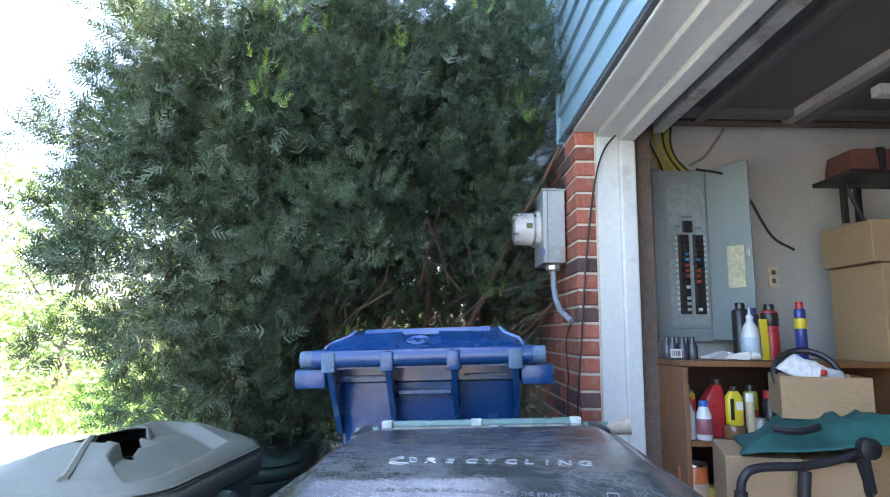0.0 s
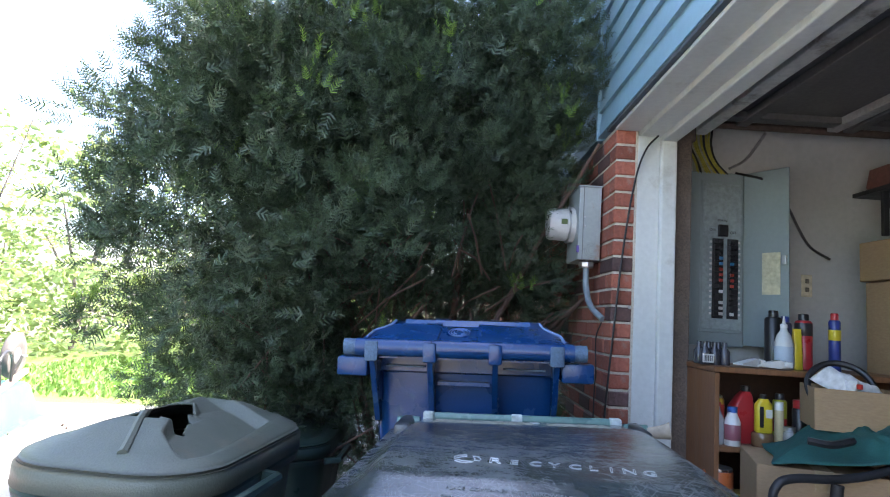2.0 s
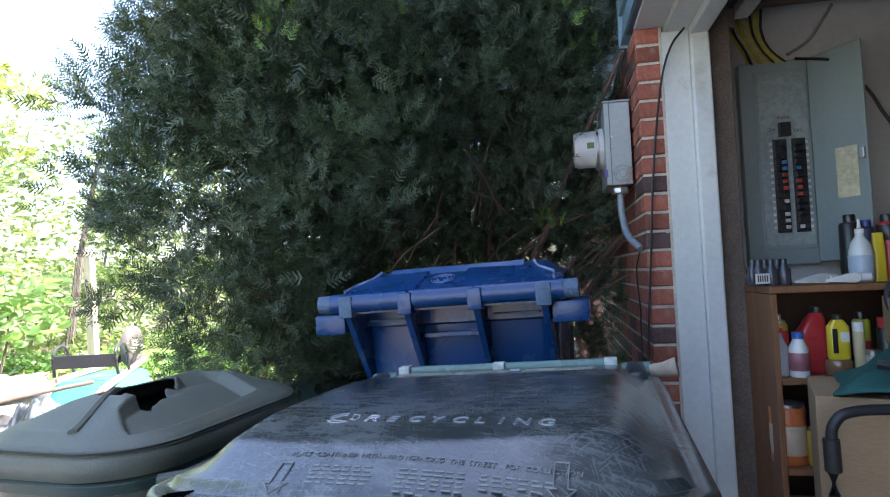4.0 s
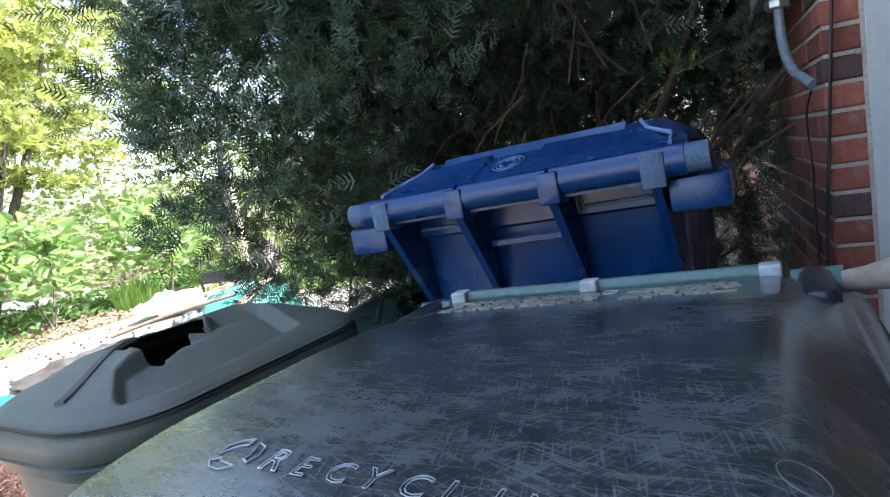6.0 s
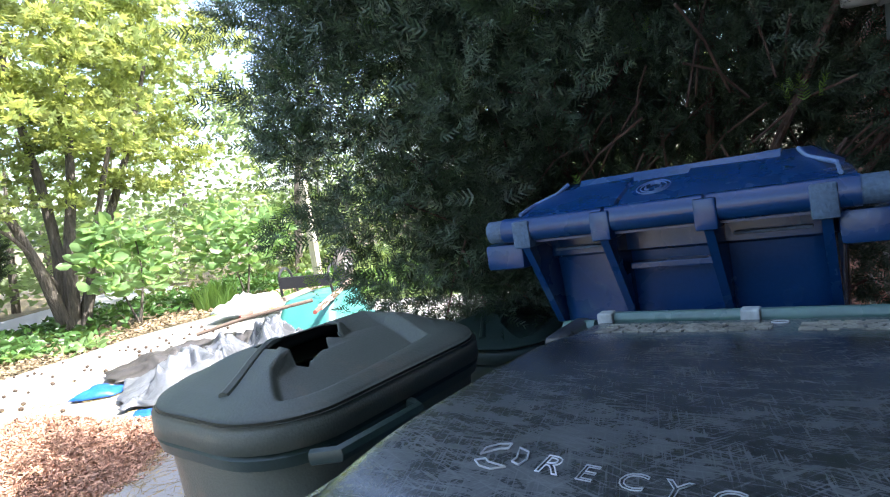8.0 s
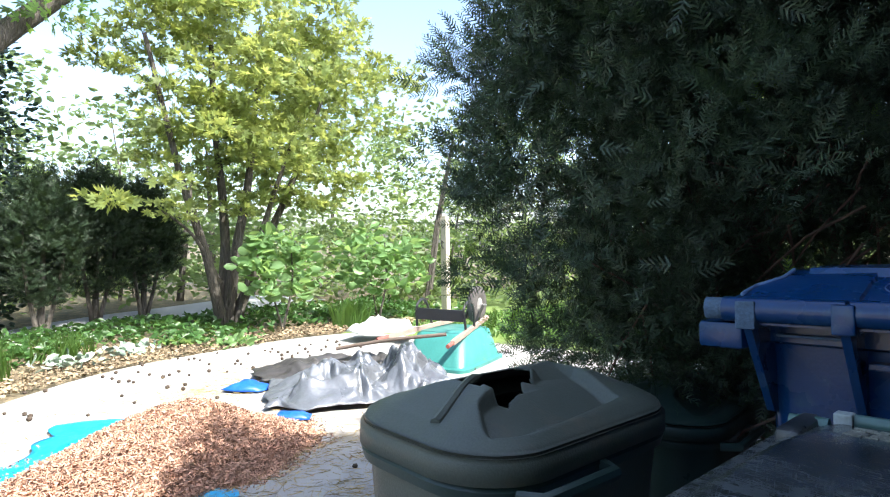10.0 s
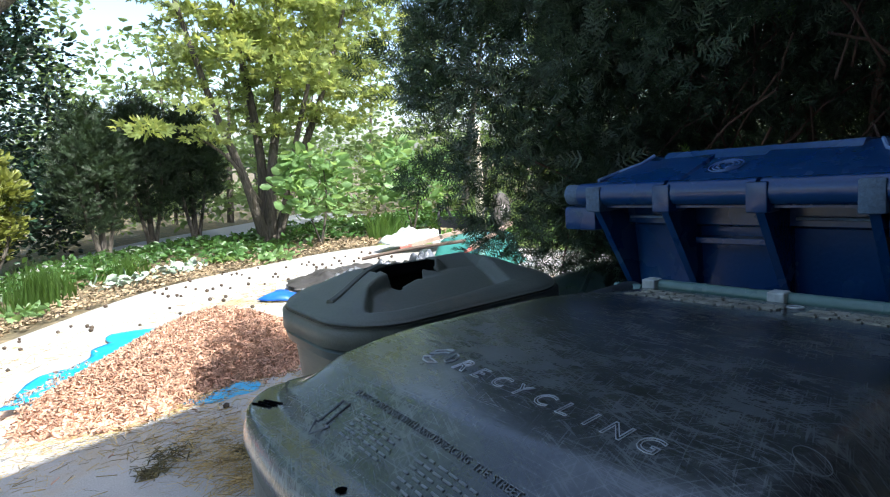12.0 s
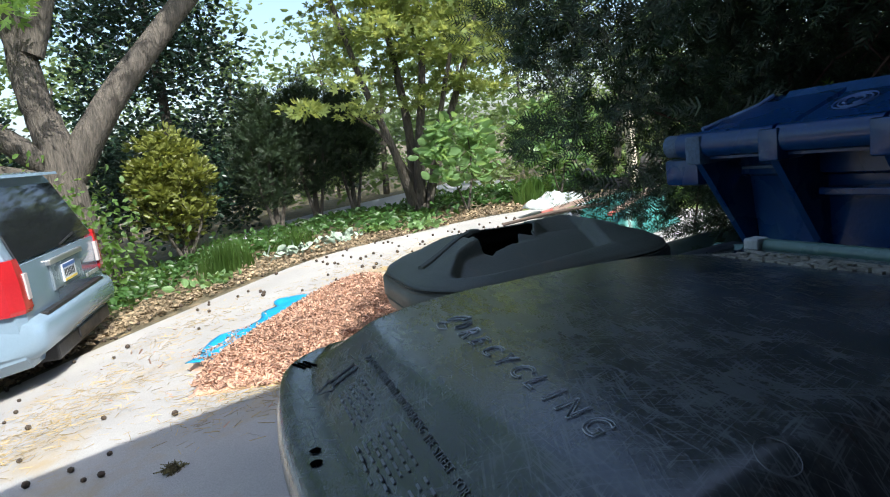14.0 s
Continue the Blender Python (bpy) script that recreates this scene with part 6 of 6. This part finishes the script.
def bookcase():
    t = thing("wooden_shelf_unit", pose(0, 0, 0), "brown wooden shelf unit filled with garage supplies", "shelf")
    wood = material("brown_laminate", (0.21, 0.095, 0.042), 0.5, vary=0.2, scale=3, fine=30, bump=0.08, stretch=(6, 6, 0.5))
    x0, x1, y0, y1 = 0.405, 1.20, -0.055, 0.29
    part("side_panel", box(x0, x0 + 0.018, y0, y1, -0.096, 1.055, 0.002), wood, t)
    part("side_panel", box(x1 - 0.018, x1, y0, y1, -0.096, 1.055, 0.002), wood, t)
    part("top", box(x0 - 0.004, x1 + 0.004, y0 - 0.004, y1, 1.057, 1.078, 0.003), wood, t)
    for z in (0.775, 0.50, 0.10):
        part("shelf", box(x0 + 0.019, x1 - 0.019, y0, y1 - 0.02, z, z + 0.019, 0.002), wood, t)
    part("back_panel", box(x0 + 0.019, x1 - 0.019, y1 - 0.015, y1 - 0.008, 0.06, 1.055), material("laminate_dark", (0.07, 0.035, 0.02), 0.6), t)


def bottle(name, x, y, z, profile, mat, label, cap=None, cap_mat=None, band=None, band_mat=None, category="bottle", turn=0.0):
    t = thing(name, pose(x, y, z + 0.001, 0, 0, turn), label, category)
    part("body", turned(profile, 18), mat, t, smooth=True)
    if cap:
        part("cap", turned(cap, 14), cap_mat, t, smooth=True)
    if band:
        r, za, zb = band
        part("label_band", turned([(r, za), (r + 0.0006, za + 0.001), (r + 0.0006, zb - 0.001), (r, zb)], 18), band_mat, t, smooth=True)
    return t


def supplies():
    def col(n, c, r=0.35, **k):
        return material("pack_" + n, c, r, vary=0.06, bump=0.02, **k)
    T = 1.078
    S = 0.794
    white, black, red, yellow, blue = col("white", (0.62, 0.62, 0.60)), col("black", (0.02, 0.02, 0.022)), col("red", (0.42, 0.03, 0.035)), col("yellow", (0.62, 0.48, 0.03)), col("blue", (0.03, 0.05, 0.22))
    orange = col("orange", (0.6, 0.16, 0.05))
    def can(r, h):
        return [(r * 0.9, 0), (r, 0.003), (r, h * 0.84), (r * 0.85, h * 0.875), (r * 0.6, h * 0.885)]
    def cap(r, h):
        return [(r * 0.62, h * 0.88), (r * 0.62, h * 0.97), (r * 0.55, h)]
    bottle("spray_can", 0.816, 0.09, T, can(0.031, 0.215), red, "red and black aerosol can standing on the shelf unit", cap(0.031, 0.215), black, (0.0312, 0.13, 0.18), black, "spray can")
    bottle("spray_can", 0.925, 0.07, T, can(0.021, 0.225), blue, "slim blue aerosol can with a red cap", cap(0.022, 0.225), red, (0.0212, 0.12, 0.16), yellow, "spray can")
    bottle("spray_can", 0.742, 0.17, T, can(0.033, 0.225), black, "black aerosol can behind the bottles", cap(0.03, 0.225), black, None, None, "spray can")
    bottle("spray_can", 0.80, 0.19, T, can(0.026, 0.205), col("navy", (0.03, 0.035, 0.07)), "dark aerosol can behind the red one", cap(0.026, 0.205), blue, None, None, "spray can")
    bottle("squeeze_bottle", 0.705, 0.03, T, [(0.030, 0), (0.034, 0.004), (0.034, 0.095), (0.026, 0.125), (0.013, 0.145), (0.012, 0.155)], col("milky", (0.55, 0.57, 0.56), 0.25), "milky bottle with a pointed white nozzle", [(0.013, 0.155), (0.013, 0.168), (0.006, 0.172), (0.003, 0.20)], white, (0.0345, 0.02, 0.085), col("label_blue", (0.35, 0.42, 0.5)))
    t = thing("yellow_tube", pose(0.763, 0.045, T + 0.001), "upright bright yellow tube", "tube")
    part("body", loft([rrect(0.036, 0.028, 0.008, 0.0, 3), rrect(0.034, 0.026, 0.008, 0.09, 3), rrect(0.03, 0.012, 0.004, 0.15, 3), rrect(0.034, 0.004, 0.0015, 0.155, 3)]), yellow, t, smooth=True)
    for k, (x, a) in enumerate(((0.555, 20), (0.635, -14))):
        t = thing("white_tube", pose(x, -0.005, T + 0.019, 0, 0, a), "squeezed white tube lying on the shelf top", "tube", "white tubes")
        part("body", loft([[(-0.055, y * 1.1, z * 0.15 - 0.008) for y, z in ((-0.02, -0.02), (0.02, -0.02), (0.02, 0.02), (-0.02, 0.02))], [(0.03, y, z) for y, z in ((-0.016, -0.016), (0.016, -0.016), (0.016, 0.016), (-0.016, 0.016))], [(0.045, y * 0.5, z * 0.5) for y, z in ((-0.016, -0.016), (0.016, -0.016), (0.016, 0.016), (-0.016, 0.016))]]), white, t, smooth=True)
        part("cap", moved(turned([(0.012, 0), (0.014, 0.002), (0.012, 0.028)], 12), pose(0.045, 0, 0, 0, 90, 0)), white, t, smooth=True)
    t = thing("vial_pack", pose(0.435, 0.04, T + 0.001, 0, 0, 8), "shrink-wrapped pack of small dark bottles", "bottle pack")
    for i in range(3):
        for j in range(2):
            part("vial", moved(turned([(0.018, 0), (0.019, 0.003), (0.019, 0.05), (0.009, 0.065), (0.009, 0.085)], 12), pose(-0.04 + i * 0.04, -0.02 + j * 0.04, 0)), material("vial_glass", (0.05, 0.05, 0.06), 0.15, vary=0.1, bump=0), t, smooth=True)
    part("pack_label", box(-0.062, -0.018, -0.044, -0.041, 0.008, 0.04), white, t, "white barcode label")
    for k in range(5):
        part("code_bar", box(-0.056 + k * 0.007, -0.053 + k * 0.007, -0.0455, -0.044, 0.014, 0.034), black, t)
    # middle shelf
    bottle("spray_can", 0.452, 0.03, S, can(0.026, 0.185), col("brake_yellow", (0.5, 0.36, 0.04)), "yellow and red aerosol can in the shelf", [(0.02, 0.162), (0.02, 0.17), (0.008, 0.175), (0.008, 0.19)], METAL, (0.0262, 0.09, 0.14), red, "spray can")
    bottle("clear_bottle", 0.437, -0.005, S, [(0.022, 0), (0.025, 0.003), (0.025, 0.09), (0.012, 0.12), (0.011, 0.135)], col("pale_clear", (0.35, 0.36, 0.38), 0.2), "clear bottle with a red cap", [(0.013, 0.135), (0.013, 0.15)], red)
    bottle("white_bottle", 0.487, -0.02, S, [(0.026, 0), (0.028, 0.003), (0.028, 0.085), (0.018, 0.11), (0.015, 0.118)], white, "white bottle with a blue cap", [(0.017, 0.118), (0.017, 0.138)], col("cap_blue", (0.03, 0.12, 0.4)), (0.0283, 0.02, 0.075), col("label_maroon", (0.28, 0.1, 0.12)))
    t = thing("red_jug", pose(0.555, 0.06, S + 0.001), "red plastic oil jug standing in the shelf", "jug")
    part("body", loft([rrect(0.085, 0.06, 0.012, 0.0, 3), rrect(0.09, 0.065, 0.014, 0.01, 3), rrect(0.09, 0.065, 0.014, 0.12, 3), rrect(0.05, 0.045, 0.012, 0.175, 3, 0.015), rrect(0.032, 0.032, 0.012, 0.19, 3, 0.02)]), red, t, smooth=True)
    part("cap", moved(turned([(0.017, 0), (0.017, 0.02)], 12), pose(0.02, 0, 0.19)), black, t)
    t = thing("yellow_bottle", pose(0.605, -0.012, S + 0.052), "flat yellow polish bottle with a black cap", "bottle")
    part("body", loft([rrect(0.055, 0.03, 0.012, 0.0, 4), rrect(0.062, 0.034, 0.014, 0.006, 4), rrect(0.062, 0.034, 0.014, 0.10, 4), rrect(0.03, 0.026, 0.011, 0.122, 4)]), yellow, t, smooth=True)
    part("label_bar", box(-0.022, -0.008, -0.0185, -0.0165, 0.02, 0.095), black, t)
    part("label_panel", box(0.0, 0.024, -0.0185, -0.0165, 0.055, 0.085), white, t)
    part("cap", turned([(0.012, 0.122), (0.012, 0.138)], 12), black, t)
    bottle("amber_jar", 0.605, -0.005, S, [(0.036, 0), (0.038, 0.003), (0.038, 0.042), (0.034, 0.05)], col("amber", (0.18, 0.10, 0.05), 0.15), "low amber jar under the yellow bottle", None, None, None, None, "jar")
    bottle("cream_tube", 0.664, -0.01, S, [(0.014, 0), (0.015, 0.003), (0.017, 0.12), (0.016, 0.135)], col("cream", (0.5, 0.42, 0.25)), "tall cream tube with a pale cap", [(0.016, 0.135), (0.016, 0.165)], white)
    bottle("spray_can", 0.70, 0.05, S, can(0.025, 0.19), col("lime", (0.42, 0.45, 0.04)), "lime and red aerosol can at the back", cap(0.025, 0.19), black, (0.0252, 0.05, 0.10), red, "spray can")
    bottle("glass_jar", 0.692, -0.03, S, [(0.020, 0), (0.022, 0.003), (0.022, 0.055), (0.018, 0.065)], col("jar_grey", (0.3, 0.3, 0.28), 0.2), "small jar with a metal lid", [(0.020, 0.065), (0.020, 0.08)], METAL, None, None, "jar")
    bottle("spray_can", 0.748, 0.0, S, can(0.027, 0.165), black, "black aerosol can with a red cap", [(0.024, 0.145), (0.024, 0.175)], red, None, None, "spray can")
    bottle("spray_can", 0.805, 0.06, S, can(0.027, 0.17), red, "red aerosol can half hidden in the shelf", cap(0.027, 0.17), black, None, None, "spray can")
    bottle("orange_tin", 0.455, 0.02, 0.52, [(0.05, 0), (0.052, 0.003), (0.052, 0.17), (0.05, 0.175)], orange, "orange tin on the lower shelf", [(0.046, 0.175), (0.05, 0.178), (0.05, 0.186), (0.044, 0.183)], METAL, (0.0522, 0.03, 0.12), col("tin_pale", (0.55, 0.42, 0.3)), "tin")
    bottle("yellow_tin", 0.545, 0.0, 0.52, [(0.045, 0), (0.047, 0.003), (0.047, 0.10), (0.045, 0.105)], col("ochre", (0.45, 0.33, 0.06)), "low ochre tin on the lower shelf", None, None, None, None, "tin")
    t = thing("storage_tote", pose(0.62, 0.02, 0.119), "black tote with a yellow lid on the bottom shelf", "tote")
    part("body", loft([rrect(0.30, 0.20, 0.02, 0.0, 3), rrect(0.33, 0.22, 0.02, 0.22, 3)]), black, t)
    part("lid", loft([rrect(0.35, 0.24, 0.02, 0.222, 3), rrect(0.35, 0.24, 0.02, 0.25, 3), rrect(0.30, 0.20, 0.02, 0.26, 3)]), yellow, t, "bright yellow lid")


def carton(name, m, w, d, h, label, flap=0.0, handhole=False, open_top=False):
    card = material("cardboard", (0.33, 0.215, 0.12), 0.85, vary=0.12, scale=4, fine=60, bump=0.12, stretch=(1, 1, 3))
    t = thing(name, m, label, "box")
    if open_top:
        for x0, x1, y0, y1 in ((-w / 2, w / 2, -d / 2, -d / 2 + 0.005), (-w / 2, w / 2, d / 2 - 0.005, d / 2), (-w / 2, -w / 2 + 0.005, -d / 2 + 0.005, d / 2 - 0.005), (w / 2 - 0.005, w / 2, -d / 2 + 0.005, d / 2 - 0.005)):
            part("side", box(x0, x1, y0, y1, 0.004, h), card, t)
        part("bottom", box(-w / 2, w / 2, -d / 2, d / 2, 0, 0.004), card, t)
    else:
        part("body", box(-w / 2, w / 2, -d / 2, d / 2, 0, h, 0.004), card, t)
        part("tape", box(-0.025, 0.025, -d / 2 - 0.0008, d / 2 + 0.0008, h - 0.06, h + 0.0008), material("packing_tape", (0.38, 0.27, 0.15), 0.3), t)
    if handhole:
        part("hand_hole", moved(loft([rrect(0.05, 0.022, 0.01, -0.001, 4), rrect(0.05, 0.022, 0.01, 0.002, 4)]), pose(-w * 0.28, -d / 2 - 0.0005, h * 0.72, 90)), material("hole_brown", (0.07, 0.035, 0.02), 0.9), t)
    return t


def boxes():
    carton("cardboard_box", pose(0.60, -0.30, -0.097, 0, 0, -18), 0.36, 0.30, 0.909, "tall stacked cardboard box beside the shelves")
    carton("cardboard_box", pose(0.99, -0.22, -0.097, 0, 0, -14), 0.38, 0.34, 0.939, "plain cardboard box under the green cloth")
    carton("cardboard_box", pose(0.80, -0.20, 0.905, 0, 0, -20), 0.26, 0.22, 0.135, "open cardboard box holding a steering wheel cover", open_top=True)
    carton("cardboard_box", pose(1.40, 0.12, -0.097, 0, 0, 0), 0.42, 0.30, 1.549, "tall plain cardboard box against the wall")
    carton("cardboard_box", pose(1.39, 0.12, 1.455, 0, 0, 0), 0.45, 0.30, 0.165, "shallow cardboard box with a hand hole", handhole=True)
    ring = thing("black_ring_cover", pose(0.775, -0.19, 1.035, 58, 0, -20), "black padded ring standing in the open box", "ring")
    part("ring", tube([(0.10 * math.cos(a), 0.10 * math.sin(a), 0) for a in [2 * math.pi * k / 28 for k in range(29)]], 0.011, 8), BLACK, ring, smooth=True)
    rag = crumpled("white_rag", 0.14, 0.10, 16, 12, 0.09, 3.3, material("white_cloth", (0.6, 0.6, 0.6), 0.8), pose(0.80, -0.21, 1.0, 20, 10, 20), "white crumpled rag in the open box", "rag", 0.0)
    g = thing("spray_gun", pose(0.765, -0.25, 1.0, 0, 0, 10), "white trigger sprayer head with a red tip", "sprayer")
    part("body", loft([rrect(0.02, 0.03, 0.006, 0.0, 3), rrect(0.022, 0.05, 0.008, 0.05, 3), rrect(0.014, 0.06, 0.006, 0.07, 3)]), material("sprayer_white", (0.65, 0.65, 0.65), 0.4), g, smooth=True)
    part("tip", box(-0.006, 0.006, -0.045, -0.028, 0.045, 0.062, 0.003), material("sprayer_red", (0.5, 0.04, 0.03), 0.4), g)
    cloth = material("green_cloth", (0.012, 0.085, 0.075), 0.85, vary=0.2, scale=8, fine=200, bump=0.3)
    crumpled("green_cloth", 0.52, 0.30, 46, 28, 0.09, 1.7, cloth, pose(0.74, -0.33, 0.815, 0, -8, -16), "folded dark green canvas lying on the boxes", "cloth", 0.035)
    t = thing("black_bag_strap", pose(0, 0, 0), "black strap and buckle on the green canvas", "strap")
    part("strap", tube(arc([(0.50, -0.45, 0.90), (0.55, -0.47, 0.895), (0.60, -0.46, 0.90), (0.64, -0.44, 0.905)], 4), 0.012, 6), BLACK, t, smooth=True)
    t = thing("hand_truck", pose(0, 0, 0), "black tubular handle of a folding hand truck", "hand truck")
    part("handle", tube(arc([(0.37, -0.50, -0.096), (0.37, -0.50, 0.40), (0.368, -0.50, 0.70), (0.38, -0.50, 0.775), (0.43, -0.50, 0.80), (0.55, -0.50, 0.805), (0.66, -0.50, 0.825), (0.74, -0.50, 0.86)], 5), 0.0125, 10), BLACK, t, smooth=True)
    part("grip", tube([(0.369, -0.50, 0.66), (0.368, -0.50, 0.735)], 0.018, 10), RUBBER, t, "rubber grip", smooth=True)
    part("grip", tube([(0.545, -0.50, 0.70), (0.555, -0.50, 0.79)], 0.017, 10), RUBBER, t, "rubber grip", smooth=True)
    part("upright", tube([(0.54, -0.50, -0.096), (0.545, -0.50, 0.71)], 0.011, 8), BLACK, t, smooth=True)
    part("clamp", moved(turned([(0.02, 0), (0.03, 0.005), (0.03, 0.03), (0.02, 0.035)], 14), pose(0.72, -0.515, 0.86, 90, 0, 0)), BLACK, t, smooth=True)
    part("strap", tube(arc([(0.72, -0.5, 0.86), (0.74, -0.49, 0.70), (0.70, -0.49, 0.5), (0.69, -0.49, -0.09)], 5), 0.02, 6), BLACK, t, smooth=True)


def shelf_bracket():
    t = thing("wall_shelf", pose(0.15, 0, 0), "dark metal shelf high on the garage wall", "shelf")
    part("upright", box(1.075, 1.10, 0.14, 0.16, 1.63, 1.83, 0.003), BLACK, t)
    part("brace", tube([(1.09, 0.15, 1.82), (1.17, 0.15, 1.64)], 0.008, 6), BLACK, t)
    part("board", box(1.06, 1.7, 0.05, 0.32, 1.83, 1.85, 0.003), BLACK, t)
    for x in (1.25, 1.65):
        part("upright", box(x, x + 0.025, 0.29, 0.315, 1.62, 1.83, 0.003), BLACK, t)
    t = thing("brown_case", pose(1.45, 0.18, 1.852, 0, 0, 0), "dusty reddish-brown case on the high shelf", "case")
    part("body", loft([rrect(0.40, 0.20, 0.03, 0.0, 4), rrect(0.42, 0.22, 0.03, 0.02, 4), rrect(0.40, 0.2, 0.03, 0.10, 4)]), material("case_brown", (0.16, 0.06, 0.045), 0.7), t, smooth=True)
    part("strap", box(-0.1, -0.07, -0.115, 0.11, 0.0, 0.105, 0.003), BLACK, t)


def garage_door():
    """The raised door overhead: rails, stiles and sunken panels, with its tracks."""
    t = thing("garage_door", pose(0, 0, 2.10), "raised garage door hanging under the ceiling", "garage door")
    part("bottom_rail", box(0.36, 0.42, OPEN_NEAR + 0.05, 0.10, -0.085, 0.0, 0.006), WOOD_PAINT, t, "chipped white bottom rail")
    part("weather_strip", box(0.33, 0.358, OPEN_NEAR + 0.05, 0.10, -0.06, -0.01, 0.006), WOOD_OLD, t, "dark rotten weather strip")
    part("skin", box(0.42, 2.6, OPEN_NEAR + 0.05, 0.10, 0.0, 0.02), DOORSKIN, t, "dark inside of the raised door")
    pale = material("door_rib_grey", (0.30, 0.29, 0.27), 0.7, vary=0.2, scale=4)
    for x in (0.55, 0.95, 1.02, 1.48, 1.55, 2.0, 2.07):
        part("rail", box(x, x + 0.05, OPEN_NEAR + 0.05, 0.10, -0.035, 0.0, 0.004), pale if x in (0.95, 1.48) else DOORSKIN, t)
    for k in range(6):
        y = 0.06 - k * 0.95
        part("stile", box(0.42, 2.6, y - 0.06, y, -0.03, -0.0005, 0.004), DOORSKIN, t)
    for y in (0.16,):
        part("track", tube([(0.30, y, -2.236), (0.30, y, -0.25), (0.36, y, -0.06), (0.50, y, -0.01), (2.6, y, -0.01)], 0.018, 8), material("rusty_track", (0.14, 0.10, 0.075), 0.6, metal=0.5, vary=0.35), t, "rusty vertical door track", smooth=True)
    part("roller_bracket", box(0.30, 0.36, 0.05, 0.14, -0.13, -0.05, 0.008), WOOD_OLD, t, "rusty hinge bracket")
    part("opener_rail", box(1.0, 2.6, -0.42, -0.37, -0.11, -0.07, 0.004), material("rail_pale", (0.5, 0.5, 0.48), 0.5), t, "pale metal opener rail")
    return t


meter()
cables()
breaker_panel()
plates()
before_shelf = set(scene.objects)
bookcase()
supplies()
boxes()
for ob in set(scene.objects) - before_shelf:
    if ob.parent is None:
        ob.matrix_world = Matrix.Translation((-0.08, -0.17, -0.04)) @ ob.matrix_world
shelf_bracket()
garage_door()
nail = thing("rusty_nail", pose(0.072, -0.004, 1.238, 90, 0, 0), "bent nail in the mortar joint", "nail")
part("head", turned([(0.003, 0), (0.003, 0.012), (0.007, 0.013), (0.006, 0.016)], 8), METAL, nail)
tb = thing("joists", pose(0, 0, 2.45), "dark ceiling joists over the garage", "joists")
for k in range(9):
    part("joist", box(0.9 + k * 0.6, 0.94 + k * 0.6, -6.3, 0.3, -0.12, 0.07), WOOD_OLD, tb)


# ---- bricks ----
def lay_bricks():
    rng = random.Random(8)
    stretch_x = [brick_mesh("brick", BR_D, BR_L, BR_H, m) for m in (BRICK, BRICK_DARK)]
    half_x = [brick_mesh("brick", BR_D, 0.09, BR_H, m) for m in (BRICK, BRICK_DARK)]
    def put(me, x, y, z, parent):
        o = new("brick", me)
        o.parent = parent
        o.location = (x, y + rng.uniform(-0.001, 0.001), z)
        o.rotation_euler = (rng.uniform(-0.008, 0.008), 0, rng.uniform(-0.008, 0.008))
    for c in range(34):
        z = TOP - 0.018 - BR_H / 2 - c * COURSE
        if z < -0.16:
            break
        odd = c % 2
        y = 0.0
        dark = lambda p: 1 if rng.random() < p else 0
        if odd:
            put(half_x[dark(0.14)], 0.045, 0.045, z, wall_west)
            y = 0.10
        while y < 2.05:
            put(stretch_x[dark(0.30) if y > 0.05 else dark(0.14)], 0.045, y + BR_L / 2, z, wall_west)
            y += BR_L + 0.010


lay_bricks()
